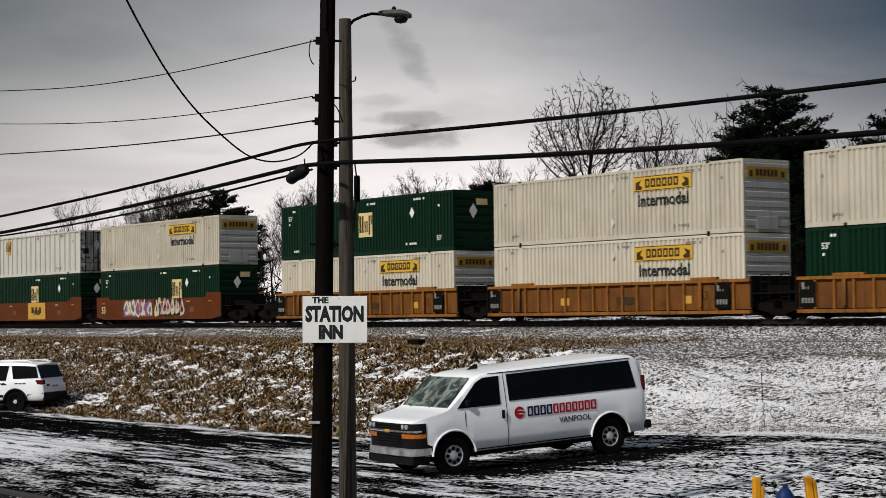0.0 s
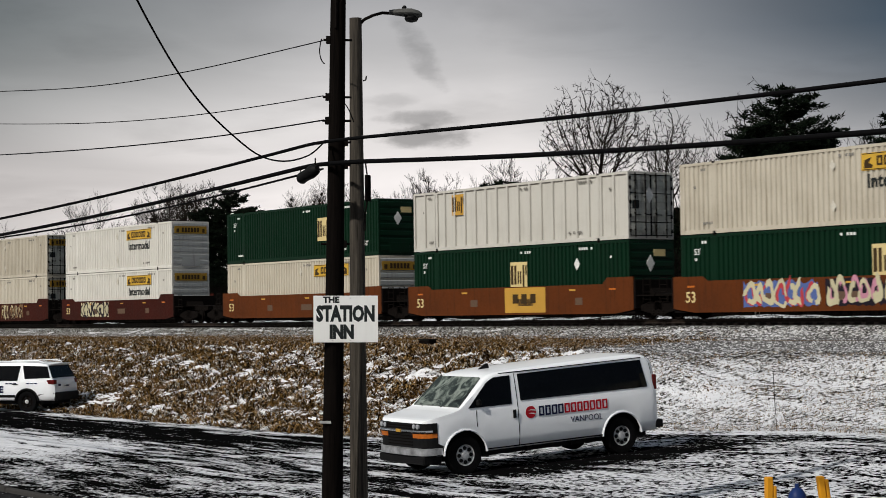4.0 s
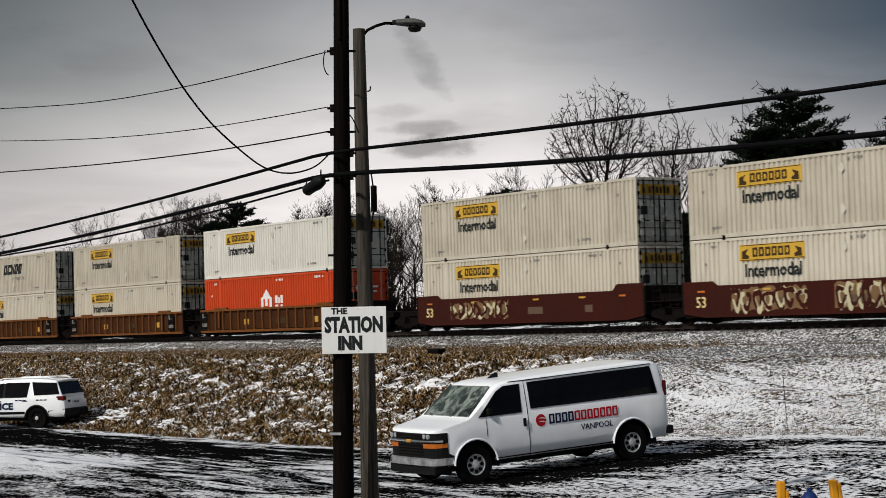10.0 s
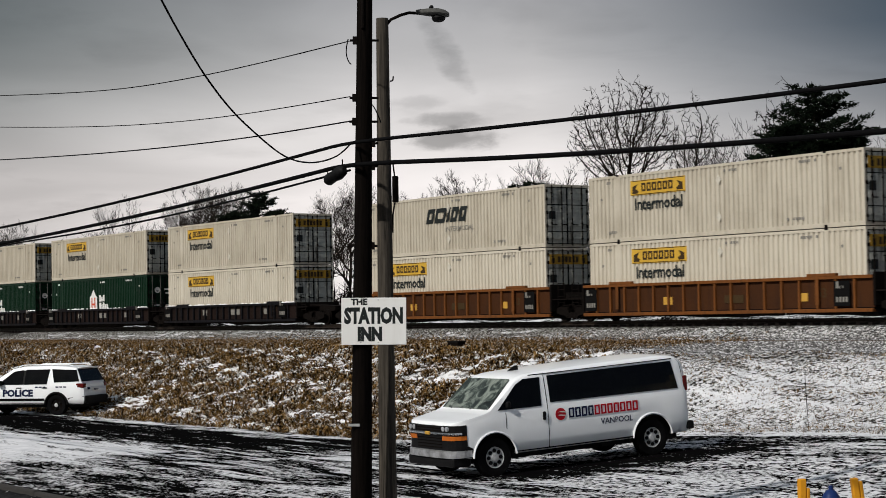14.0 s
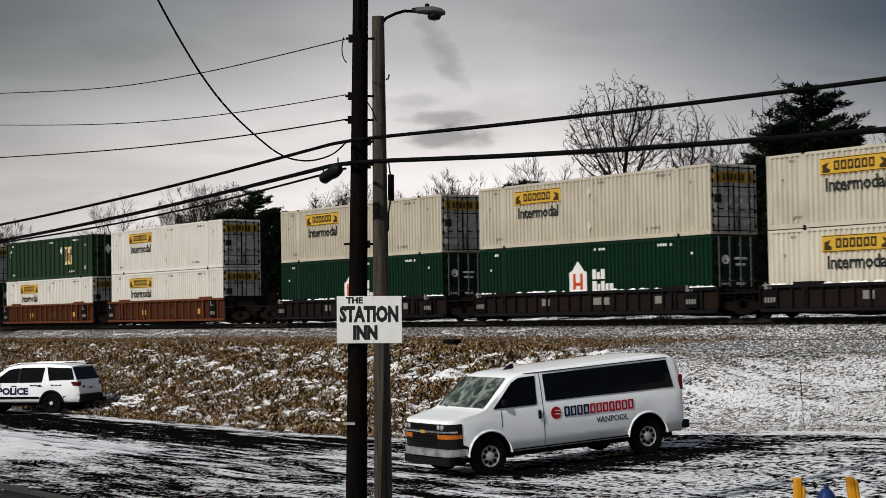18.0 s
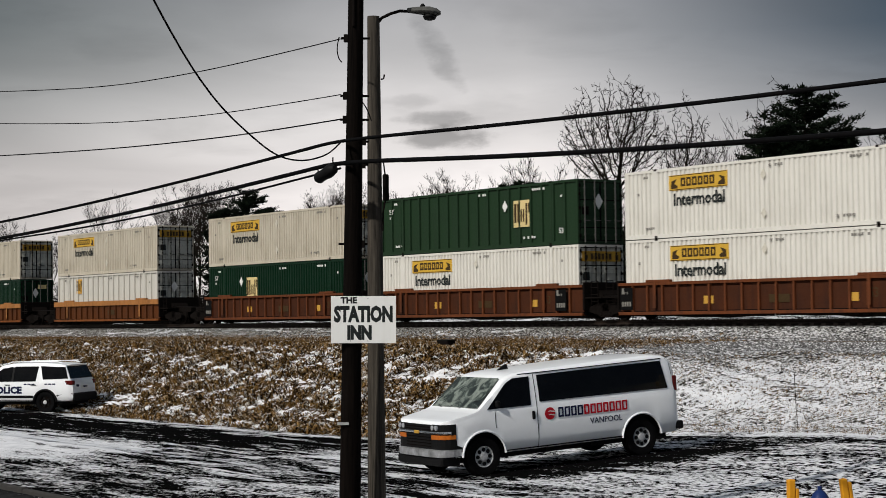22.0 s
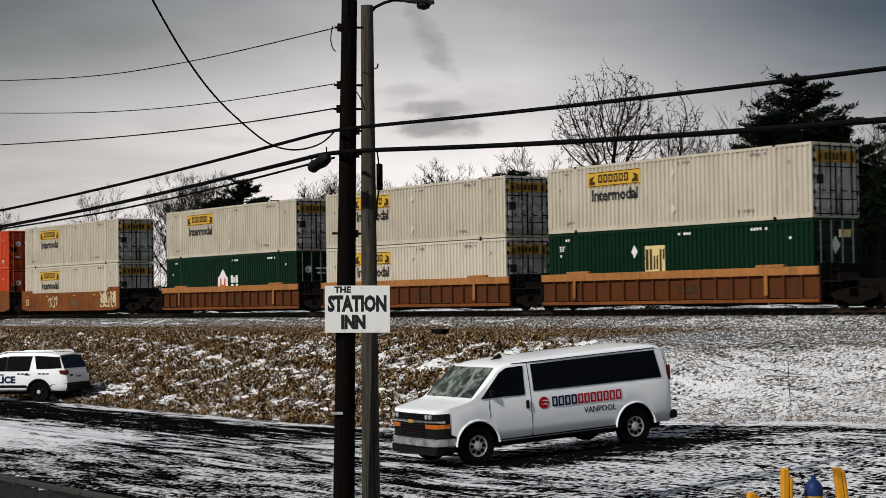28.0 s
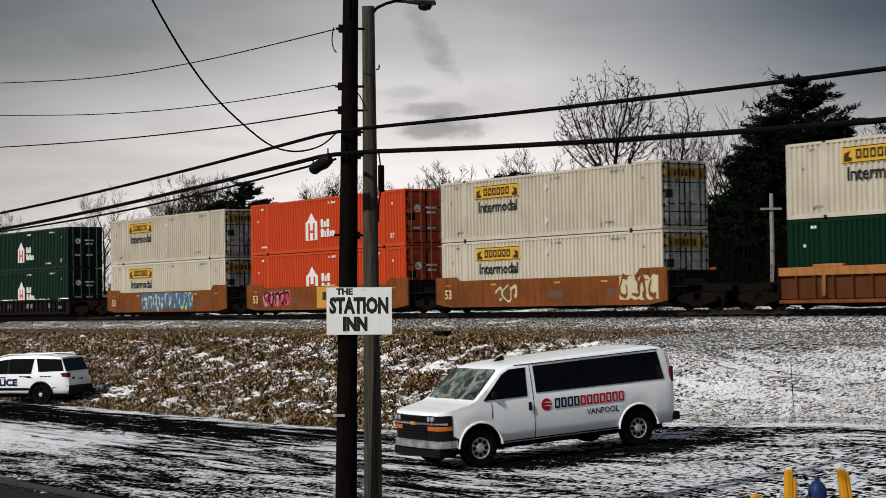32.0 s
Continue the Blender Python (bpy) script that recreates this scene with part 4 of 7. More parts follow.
def spread_tree(seed, height, reach, label, m, clear=0.5, seeds=1300, r_tip=0.0145):
    """A bare tree whose limbs grow out to fill an uneven crown, then thicken towards the trunk."""
    rng = np.random.default_rng(seed)
    t = thing("bare_tree", label, "tree", "bare trees behind the track", m)
    low = height * clear
    mid, rz = (low + height) / 2, (height - low) / 2
    # places to be reached: one broad crown with a few bulges
    bulges = [(np.zeros(3), 1.0)] + [(np.array([math.cos(a) * 0.55, math.sin(a) * 0.55, rng.uniform(-0.35, 0.45)]), 0.55) for a in rng.uniform(0, 6.283, 6)]
    aim = []
    while len(aim) < seeds:
        c, k = bulges[rng.integers(len(bulges))]
        p = rng.normal(0, 1, 3)
        p = c + p / np.linalg.norm(p) * rng.uniform(0, 1) ** 0.42 * k
        if (p[2] + 1) / 2 > 0.42 * math.hypot(p[0], p[1]) ** 1.3:
            aim.append((p[0] * reach, p[1] * reach, mid + p[2] * rz))
    aim = np.array(aim)
    step = 0.30
    nodes = [np.array([0.0, 0.0, z]) for z in np.arange(0, low * 0.9, step)]
    for n in range(1, len(nodes)):
        nodes[n][:2] = nodes[n - 1][:2] + rng.normal(0, 0.012, 2)
    up = list(range(-1, len(nodes) - 1))
    trunk_end = len(nodes) - 1
    near, dist = np.full(len(aim), trunk_end), np.linalg.norm(aim - nodes[-1], axis=1)
    for n in range(int(trunk_end * 0.60), trunk_end):
        d = np.linalg.norm(aim - nodes[n], axis=1)
        near, dist = np.where(d < dist, n, near), np.minimum(d, dist)
    for _ in range(70):
        if len(aim) == 0 or len(nodes) > 9000:
            break
        first = len(nodes)
        for n in np.unique(near):
            pull = aim[near == n] - nodes[n]
            d = (pull / np.linalg.norm(pull, axis=1)[:, None]).sum(0)
            d = d / (np.linalg.norm(d) + 1e-6) + rng.normal(0, 0.10, 3) + np.array([0, 0, 0.12])
            nodes.append(nodes[n] + d / np.linalg.norm(d) * step)
            up.append(int(n))
        fresh = np.array(nodes[first:])
        d = np.linalg.norm(aim[:, None, :] - fresh[None], axis=2)
        k = d.argmin(1)
        best = d[np.arange(len(aim)), k]
        near, dist = np.where(best < dist, first + k, near), np.minimum(best, dist)
        crowded = np.bincount(up[1:], minlength=len(nodes)) > 3
        keep = (dist > 0.36) & ~crowded[near]
        aim, near, dist = aim[keep], near[keep], dist[keep]
    count = len(nodes)
    load, kids = np.zeros(count), np.zeros(count, int)
    for n in range(count - 1, 0, -1):
        if kids[n] == 0:
            load[n] = r_tip ** 2.25
        load[up[n]] += load[n]
        kids[up[n]] += 1
    rad = np.maximum(load ** (1 / 2.25), r_tip)
    for name, pick in (("trunk", range(1, trunk_end + 1)), ("crown", range(trunk_end + 1, count))):
        V, F = [], []
        sides = 8 if name == "trunk" else 3

        def rod(p, q, a, b):
            d = (q - p) / (np.linalg.norm(q - p) + 1e-9)
            e = np.cross(d, (0.31, 0.17, 0.93) if abs(d[2]) < 0.8 else (1.0, 0.2, 0.0))
            e = e / np.linalg.norm(e)
            g = np.cross(d, e)
            i = len(V)
            for c, w in ((p, a), (q, b)):
                V.extend(tuple(c + w * (e * math.cos(6.2832 * k / sides) + g * math.sin(6.2832 * k / sides))) for k in range(sides))
            F.extend((i + k, i + (k + 1) % sides, i + sides + (k + 1) % sides, i + sides + k) for k in range(sides))
        for n in pick:
            if name == "trunk":
                rod(nodes[up[n]] - (0, 0, 0.8 * (n == 1)), nodes[n], rad[up[n]], rad[n])
                continue
            rod(nodes[up[n]], nodes[n], min(rad[up[n]], rad[n] * 1.25), rad[n])
            if kids[n] == 0 or (rad[n] < 0.03 and rng.random() < 0.5):
                for k in range(4):
                    d = nodes[n] - nodes[up[n]]
                    d = d / np.linalg.norm(d) + rng.normal(0, 0.42, 3) + np.array([0, 0, 0.40])
                    rod(nodes[n], nodes[n] + d / np.linalg.norm(d) * rng.uniform(0.14, 0.36), r_tip * 0.9, r_tip * 0.5)
        me = bpy.data.meshes.new(name)
        me.from_pydata(V, [], F)
        me.materials.append(MAT["bark"])
        ob = new(name, me)
        ob.parent = t
        if name == "crown":
            tagged(ob, "crown of fine bare twigs")
    return t


def pine_tree(seed, height, spread, label, m, bare=0.15, ragged=0.35, dense=1.0):
    rng = random.Random(seed)
    t = thing("pine_tree", label, "tree", "evergreens behind the track", m)
    bm = bmesh.new()
    tube(bm, [(0, 0, -0.5), (0.05, 0, height * 0.4), (-0.05, 0.05, height * 0.75), (0, 0, height)], [height * 0.018, height * 0.015, height * 0.008, 0.02], 7)
    part("trunk", bm, "bark", t)
    verts, faces = [], []

    def blade(c, size):
        d = Vector((rng.uniform(-1, 1), rng.uniform(-1, 1), rng.uniform(-0.4, 0.8))).normalized()
        s = d.cross(Vector((rng.uniform(-1, 1), rng.uniform(-1, 1), rng.uniform(-1, 1)))).normalized()
        i = len(verts)
        verts.extend([c - s * size * 0.19, c + s * size * 0.19, c + d * size])
        faces.append((i, i + 1, i + 2))
    z = height * bare
    sticks = bmesh.new()
    while z < height * 0.985:
        q = (z / height - bare) / (1 - bare)
        reach = spread * (1 - q) ** 0.44 * (0.55 + 0.45 * math.sin(min(1.0, q * 5) * math.pi / 2))
        for k in range(rng.choice((4, 5, 6))):
            a = rng.uniform(0, 2 * math.pi)
            L = max(0.25, reach * rng.uniform(1 - ragged * 1.6, 1.0 + ragged * 0.4))
            tip = Vector((math.cos(a) * L, math.sin(a) * L, z + L * rng.uniform(-0.10, 0.55)))
            root = Vector((0, 0, z))
            tube(sticks, [root, root.lerp(tip, 0.5), tip], [0.05, 0.03, 0.012], 3, cap=False)
            for j in range(int((24 + 58 * L) * dense)):
                f = rng.uniform(0.18, 1.05) ** 0.8
                c = root.lerp(tip, f) + Vector((rng.gauss(0, 1), rng.gauss(0, 1), rng.gauss(0, 0.6))) * (0.10 + 0.10 * L * (1.1 - f))
                blade(c, rng.uniform(0.18, 0.40))
        z += height * rng.uniform(0.014, 0.026)
    part("branchwork", sticks, "bark", t)
    me = bpy.data.meshes.new("needles")
    me.from_pydata([tuple(v) for v in verts], [], faces)
    me.materials.append(MAT["needles"])
    ob = new("needles", me)
    ob.parent = t
    return t


def eye_line(px, depth):
    """Ground place that stands px to the right of the view's middle, at that depth."""
    return (px - 784) / 3176.0 * depth, depth


def stand(px, depth, sink=0.0, rz=0.0):
    x, y = eye_line(px, depth)
    return pose(x, y, land1(x, y) - sink, 0, 0, rz)


def build_trees():
    spread_tree(3, 17.8, 3.9, "tall bare deciduous tree with a broad round crown behind the track", stand(1040, 122), 0.46, 3000)
    slim = spread_tree(8, 16.8, 2.2, "bare deciduous tree with an upright crown behind the track", stand(1163, 123), 0.44, 1500)
    for px, d, h, rz in ((1318, 118, -0.2, 130), (1238, 128, 2.2, 220), (1120, 131, 3.6, 60)):
        copy_thing(slim, stand(px, d, h, rz))
    second = bare_tree(8, 12.6, "bare deciduous tree with upswept twigs behind the track", stand(1545, 122, 1.5, 60), 0.24, 8, 5, 0.24)
    thin = bare_tree(12, 11.0, "thin bare tree among the evergreens behind the track", stand(1228, 120), 0.25, 7, 4, 0.17)
    for src, px, d, h, rz in ((thin, 1300, 124, 1.2, 80), (thin, 1000, 130, 3.0, 30), (thin, 955, 140, 2.4, 70), (thin, 915, 132, 2.6, 200), 
                              (second, 745, 205, -2.6, 20), (thin, 700, 200, -2.6, 120), (thin, 785, 190, -1.6, 220), (second, 550, 215, -2.6, 100), (thin, 515, 205, -3.0, 160), (thin, 590, 210, -3.2, 10),
                              (second, 290, 235, -4.2, 250), (second, 255, 245, -2.6, 300), (thin, 138, 240, -5.2, 40), (second, 330, 225, -3.4, 190), (thin, 300, 230, -4.4, 100), (thin, 480, 205, -1.0, 70), (thin, 850, 150, 1.5, 100), (second, 660, 210, -0.4, 77),
                              (second, 890, 142, 2.6, 33), (thin, 1010, 118, 2.6, 10), (second, 640, 200, 0.2, 50), (thin, 420, 215, -1.2, 12), (thin, 1500, 112, 2.0, 31),
                              (thin, 210, 240, 0.2, 15), (second, 90, 240, 1.5, 95), (thin, 30, 240, 1.4, 111), (second, -60, 240, 1.0, 95)):
        copy_thing(src, stand(px, d, h, rz))
    p = pine_tree(5, 15.4, 6.0, "dark full pine tree behind the railway track", stand(1374, 112), 0.03, 0.42)
    q = pine_tree(9, 11.2, 3.8, "dark ragged pine tree behind the railway track", stand(862, 128, 0.6), 0.10, 0.5)
    for src, px, d, h, rz in ((q, 1322, 108, -1.3, 40), (q, 1282, 112, 0.6, 90), (q, 1440, 112, -1.6, 10), (p, 1475, 126, 4.0, 120), (p, 1610, 108, 1.4, 200), (q, 1240, 118, 3.6, 10), (q, 1360, 116, 0.2, 77), (q, 1425, 110, 0.6, 147),
                              (p, 388, 205, -1.6, 50), (q, 345, 205, -3.6, 140), (q, 425, 200, -3.0, 20), (q, 1445, 104, 3.4, 160), (q, 1195, 126, 4.6, 160), (q, 905, 124, 3.6, 220), (q, 835, 135, 3.4, 30), (q, 1520, 112, 3.0, 77),
                              (q, 1150, 132, 5.0, 60), (q, 1090, 134, 5.4, 160), (q, 1030, 136, 5.6, 260), (q, 960, 138, 5.6, 33), (q, 1560, 106, 1.5, 12)):
        copy_thing(src, stand(px, d, h, rz))
    c = pine_tree(14, 8.4, 2.7, "low dense dark cedar behind the railway track", stand(1075, 126, 0.4), 0.0, 0.22, 1.5)
    for px, d, h, rz in ((1048, 130, 1.2, 30), (1104, 124, 0.9, 77), (1130, 128, 0.0, 140), (1158, 122, 0.7, 210), (1186, 126, -0.3, 260), (1214, 121, 0.5, 310), (1243, 124, 0.2, 15),
                         (1272, 119, 1.0, 50), (1335, 116, 0.6, 120), (1398, 112, 0.9, 190), (1462, 110, 0.7, 250), (1505, 110, 1.2, 300), (1548, 106, 0.8, 20), (985, 134, 2.4, 99), (930, 136, 2.6, 170)):
        copy_thing(c, stand(px, d, h, rz))
    # a bare service pole between the evergreens
    x, y = eye_line(1318, 95)
    t = thing("utility_pole", "grey wooden utility pole with a short crossarm behind the track", "utility pole", m=pose(x, y, land1(x, y)))
    bm = bmesh.new()
    tube(bm, [(0, 0, -0.5), (0, 0, 3), (0, 0, 6.75)], [0.15, 0.13, 0.11], 8)
    part("shaft", bm, "pole_pale", t)
    bm = bmesh.new()
    box(bm, -0.6, 0.5, -0.17, -0.10, 5.88, 6.0)
    part("crossarm", bm, "pole_pale", t)


build_trees()


def scatter(name, mat, make, count, seed, label, category):
    """Uncountable small growth as one mesh."""
    rng = random.Random(seed)
    verts, faces = [], []
    tries = 0
    while count > 0 and tries < 400000:
        tries += 1
        if make(rng, verts, faces):
            count -= 1
    me = bpy.data.meshes.new(name)
    me.from_pydata(verts, [], faces)
    me.materials.append(MAT[mat])
    return tagged(new(name, me), label, category, kind="stuff")


def build_growth():
    def right_of(u, v):
        return float(sstep(21.5, 29, v - 0.6 * (u - 16)))

    def weed(rng, V, F):
        v = rng.uniform(-30, 46)
        foot = float(foot_of(v))
        u = rng.uniform(0.9, foot + 0.15) if rng.random() < 0.5 else rng.uniform(foot - 9, foot + 0.15)
        x, y = xy_of(u, v)
        if y < 30 or abs(x) > 0.27 * y + 3 or abs(x + 15) < 3.2 and abs(y - 64) < 1.2:
            return False
        if rng.random() < min(1.0, right_of(u, v) * 1.3) or (u < foot - 8.5 and rng.random() < 0.15):
            return False
        if wave(x * 2.6, y * 2.6) + rng.uniform(-0.5, 0.5) < -0.10:
            return False
        z = land1(x, y) - 0.03
        big = rng.uniform(0.35, 0.7) if u < foot - 8 else rng.uniform(0.5, 1.35)
        flow = rng.uniform(-2.6, 0.4)                    # the whole tuft is laid over one way
        for k in range(rng.choice((10, 13, 16))):
            a, w = flow + rng.gauss(0, 1.0), rng.uniform(0.009, 0.020) * big
            h, out = rng.uniform(0.04, 0.18) * big, rng.uniform(0.12, 0.38) * big
            bx, by = x + rng.gauss(0, 0.06) * big, y + rng.gauss(0, 0.06) * big
            cx, sx = math.cos(a), math.sin(a)
            i = len(V)
            V.extend([(bx - sx * w, by + cx * w, z), (bx + sx * w, by - cx * w, z), (bx + cx * out * 0.45 + sx * w, by + sx * out * 0.45 - cx * w, z + h),
                      (bx + cx * out * 0.45 - sx * w, by + sx * out * 0.45 + cx * w, z + h), (bx + cx * out, by + sx * out, z + h * rng.uniform(0.25, 0.8))])
            F.extend([(i, i + 1, i + 2, i + 3), (i + 3, i + 2, i + 4)])
        return True

    def lump(rng, V, F):
        v = rng.uniform(-30, 50)
        foot = float(foot_of(v))
        u = rng.uniform(foot - 7.3, foot - 0.1)
        x, y = xy_of(u, v)
        if y < 30 or abs(x) > 0.27 * y + 3:
            return False
        if rng.random() > 0.25 + 0.75 * float(sstep(-16, 3, x)):
            return False
        if right_of(u, v) > 0.6 or wave(x * 1.7 + 2, y * 1.7) + rng.uniform(-0.6, 0.6) < 0.0:
            return False
        z = land1(x, y)
        r, h = rng.uniform(0.025, 0.13), rng.uniform(0.01, 0.045)
        i = len(V)
        a0 = rng.uniform(0, 6)
        for k in range(6):
            q = a0 + k * math.pi / 3
            rr = r * rng.uniform(0.6, 1.3)
            V.append((x + rr * math.cos(q) * 1.5, y + rr * math.sin(q), z + h * rng.uniform(0.1, 0.7)))
        V.append((x, y, z + h + 0.05))
        for k in range(6):
            F.append((i + k, i + (k + 1) % 6, i + 6))
        return True

    def stalk(rng, V, F):
        v = rng.uniform(24, 50)
        foot = float(foot_of(v))
        u = rng.uniform(foot - 7, foot + 0.2)
        x, y = xy_of(u, v)
        if y < 30 or x > 0.27 * y + 3 or right_of(u, v) < 0.4:
            return False
        z = land1(x, y) - 0.02
        for k in range(3):
            a, w, h, out = rng.uniform(0, 6.283), rng.uniform(0.006, 0.014), rng.uniform(0.02, 0.085), rng.uniform(0.03, 0.10)
            cx, sx = math.cos(a), math.sin(a)
            i = len(V)
            V.extend([(x - sx * w, y + cx * w, z), (x + sx * w, y - cx * w, z), (x + cx * out, y + sx * out, z + h)])
            F.append((i, i + 1, i + 2))
        return True

    def rock(rng, V, F):
        v = rng.uniform(-60, 56)
        if rng.random() < 0.5:
            u = rng.uniform(0.55, 3.6)
            if v < 8 and rng.random() < 0.8:
                return False
        else:
            v = rng.uniform(18, 52)
            u = rng.uniform(5.2, float(foot_of(v)) - 5.0)
            if rng.random() > right_of(u, v):
                return False
        x, y = xy_of(u, v)
        if y < 30 or abs(x) > 0.27 * y + 3:
            return False
        z, r = land1(x, y), rng.uniform(0.025, 0.06) if u < 4 else rng.uniform(0.018, 0.045)
        i = len(V)
        for dx, dy, dz in ((-1, 0, 0), (0, -1, 0.1), (1, 0, 0), (0, 1, 0.1), (rng.uniform(-.3, .3), rng.uniform(-.3, .3), 0.9)):
            V.append((x + dx * r * rng.uniform(0.7, 1.4), y + dy * r * rng.uniform(0.7, 1.3), z + dz * r))
        F.extend([(i, i + 1, i + 4), (i + 1, i + 2, i + 4), (i + 2, i + 3, i + 4), (i + 3, i, i + 4)])
        return True

    def brush(rng, V, F):
        v = rng.uniform(-190, 60)
        u = -rng.uniform(17, 32)
        x, y = xy_of(u, v)
        if abs(x) > 0.27 * y + 4:
            return False
        z = land1(x, y) - 0.2
        tall = rng.uniform(1.5, 5.2) if rng.random() < 0.75 else rng.uniform(4, 7.0)
        if x < 0:
            tall *= 0.75
        lean, a = rng.uniform(0, 0.35), rng.uniform(0, 6.283)
        w = 0.03 + 0.012 * tall
        tx, ty = x + math.cos(a) * lean * tall, y + math.sin(a) * lean * tall
        i = len(V)
        V.extend([(x - w, y, z), (x + w, y, z), (x, y + w, z), (tx, ty, z + tall)])
        F.extend([(i, i + 1, i + 3), (i + 1, i + 2, i + 3), (i + 2, i, i + 3)])
        for k in range(rng.choice((4, 6, 8))):
            q = rng.uniform(0.15, 0.9)
            bx, by, bz = x + (tx - x) * q, y + (ty - y) * q, z + tall * q
            g, L, ww = rng.uniform(0, 6.283), rng.uniform(0.4, 1.3), rng.uniform(0.015, 0.04)
            i = len(V)
            V.extend([(bx, by, bz - ww), (bx, by, bz + ww), (bx + math.cos(g) * L, by + math.sin(g) * L, bz + L * rng.uniform(0.1, 0.9))])
            F.append((i, i + 1, i + 2))
        for k in range(5):
            g, L = rng.uniform(0, 6.283), rng.uniform(0.2, 0.55)
            cx, cy, cz = x + rng.uniform(-1, 1), y + rng.uniform(-1, 1), z + rng.uniform(0.1, 2.4) * rng.random() + 0.1
            i = len(V)
            V.extend([(cx, cy, cz), (cx + math.cos(g) * L, cy, cz + math.sin(g) * L), (cx - math.sin(g) * L * 0.7, cy + 0.1, cz + math.cos(g) * L * 0.7)])
            F.append((i, i + 1, i + 2))
        return True

    scatter("brush", "thicket", brush, 6500, 25, "dark leafless undergrowth and saplings beyond the track", "undergrowth")
    scatter("weeds", "weeds", weed, 17500, 21, "dead brown weeds and grass matted over the bank", "weeds")
    scatter("snow_clumps", "snow", lump, 4200, 22, "small clumps of snow caught in the dead weeds", "snow")
    scatter("grass_stalks", "weeds", stalk, 13000, 23, "sparse dead grass stalks poking through the snow", "grass")
    scatter("ballast_stones", "stone", rock, 14000, 24, "grey crushed stone ballast dusted with snow", "ballast")


# ======================= vehicles =======================


def lerp_table(tab, x):
    xs, vs = [a for a, _ in tab][::-1], [b for _, b in tab][::-1]
    return float(np.interp(x, xs, vs))


class Shell:
    """A car body lofted from sections along x; axles at 0 and -base."""

    def __init__(self, top, belt_w, sill, belt_z, tumble, base, arch_r, axle_z, shoulder=0.10):
        self.top, self.belt_w, self.sill, self.belt_z = top, belt_w, sill, belt_z
        self.tumble, self.base, self.arch_r, self.axle_z, self.shoulder = tumble, base, arch_r, axle_z, shoulder

    def arch(self, x):
        z = self.sill
        for c in (0.0, -self.base):
            d = abs(x - c)
            if d < self.arch_r:
                z = max(z, self.axle_z + math.sqrt(self.arch_r ** 2 - d * d))
        return z

    def rows(self, x):
        zt, w = lerp_table(self.top, x), lerp_table(self.belt_w, x)
        zb = min(self.belt_z, zt - 0.07)
        lo = self.arch(x)
        ze = zb + 0.86 * (zt - zb)
        we = w - self.tumble * (ze - zb)
        open_ = lo > self.sill
        foot = min(lo, zb - 0.14)
        pts = [(w - (0.01 if open_ else 0.075), foot), (w - (0.004 if open_ else 0.028), foot + 0.045), (w + 0.006, foot + 0.10 + 0.25 * max(0.0, zb - 0.3 - foot)),
               (w + 0.004, zb - 0.03), (w - 0.004, zb), (0.5 * (w + we) + 0.006, 0.5 * (zb + ze)), (we, ze)]
        # rounded roof edge, then a gently crowned roof
        r, h = min(self.shoulder, we * 0.5), zt - 0.02 - ze
        for q in (0.3, 0.6, 0.85, 1.0):
            pts.append((we - r * (1 - math.cos(q * math.pi / 2)), ze + h * math.sin(q * math.pi / 2)))
        pts += [(we * 0.5, zt - 0.006), (0.0, zt)]
        out = [pts[0]]
        for a, b in pts[1:]:
            out.append((a, max(b, out[-1][1] + 0.001)))
        return out

    def side(self, x, z):
        """Half width of the body at x and z."""
        r = self.rows(x)
        for (w0, z0), (w1, z1) in zip(r, r[1:]):
            if z0 <= z <= z1 and z1 > z0:
                return w0 + (w1 - w0) * (z - z0) / (z1 - z0)
        return r[2][0]

    def mesh(self, bm, step=0.09):
        x0, x1 = self.top[0][0], self.top[-1][0]
        xs = {round(a, 3) for a, _ in self.top} | {round(a, 3) for a, _ in self.belt_w if x1 <= a <= x0}
        for c in (0.0, -self.base):
            for k in range(-6, 7):
                xs.add(round(c + self.arch_r * math.sin(k * math.pi / 12), 3))
            xs |= {round(c + self.arch_r + 0.004, 3), round(c - self.arch_r - 0.004, 3)}
        xs |= set(np.round(np.arange(x1, x0, 0.35), 3).tolist())
        xs = sorted(x for x in xs if x1 <= x <= x0)
        rings = []
        for x in xs:
            half = self.rows(x)
            ring = [bm.verts.new((x, -w, z)) for w, z in half] + [bm.verts.new((x, w, z)) for w, z in half[-2::-1]]
            rings.append(ring)
        for A, B in zip(rings, rings[1:]):
            for k in range(len(A) - 1):
                bm.faces.new((A[k], A[k + 1], B[k + 1], B[k]))
        bm.faces.new(rings[0])
        bm.faces.new(rings[-1][::-1])
        return bm

    def patch(self, bm, a, b, c, d, s, lift=0.012, nx=8, nz=4):
        """A curved pane between four corners (x, z): a, b along the foot, d, c along the top."""
        rows = []
        for j in range(nz + 1):
            row = []
            for i in range(nx + 1):
                p, q = i / nx, j / nz
                x = (a[0] * (1 - p) + b[0] * p) * (1 - q) + (d[0] * (1 - p) + c[0] * p) * q
                z = (a[1] * (1 - p) + b[1] * p) * (1 - q) + (d[1] * (1 - p) + c[1] * p) * q
                row.append(bm.verts.new((x, s * (self.side(x, z) + lift), z)))
            rows.append(row)
        for r0, r1 in zip(rows, rows[1:]):
            for i in range(nx):
                bm.faces.new((r0[i], r0[i + 1], r1[i + 1], r1[i]))
        edge = rows[0] + [r[-1] for r in rows[1:]] + rows[-1][-2::-1] + [r[0] for r in rows[-2:0:-1]]
        back = [bm.verts.new((v.co.x, v.co.y - s * (lift + 0.02), v.co.z)) for v in edge]
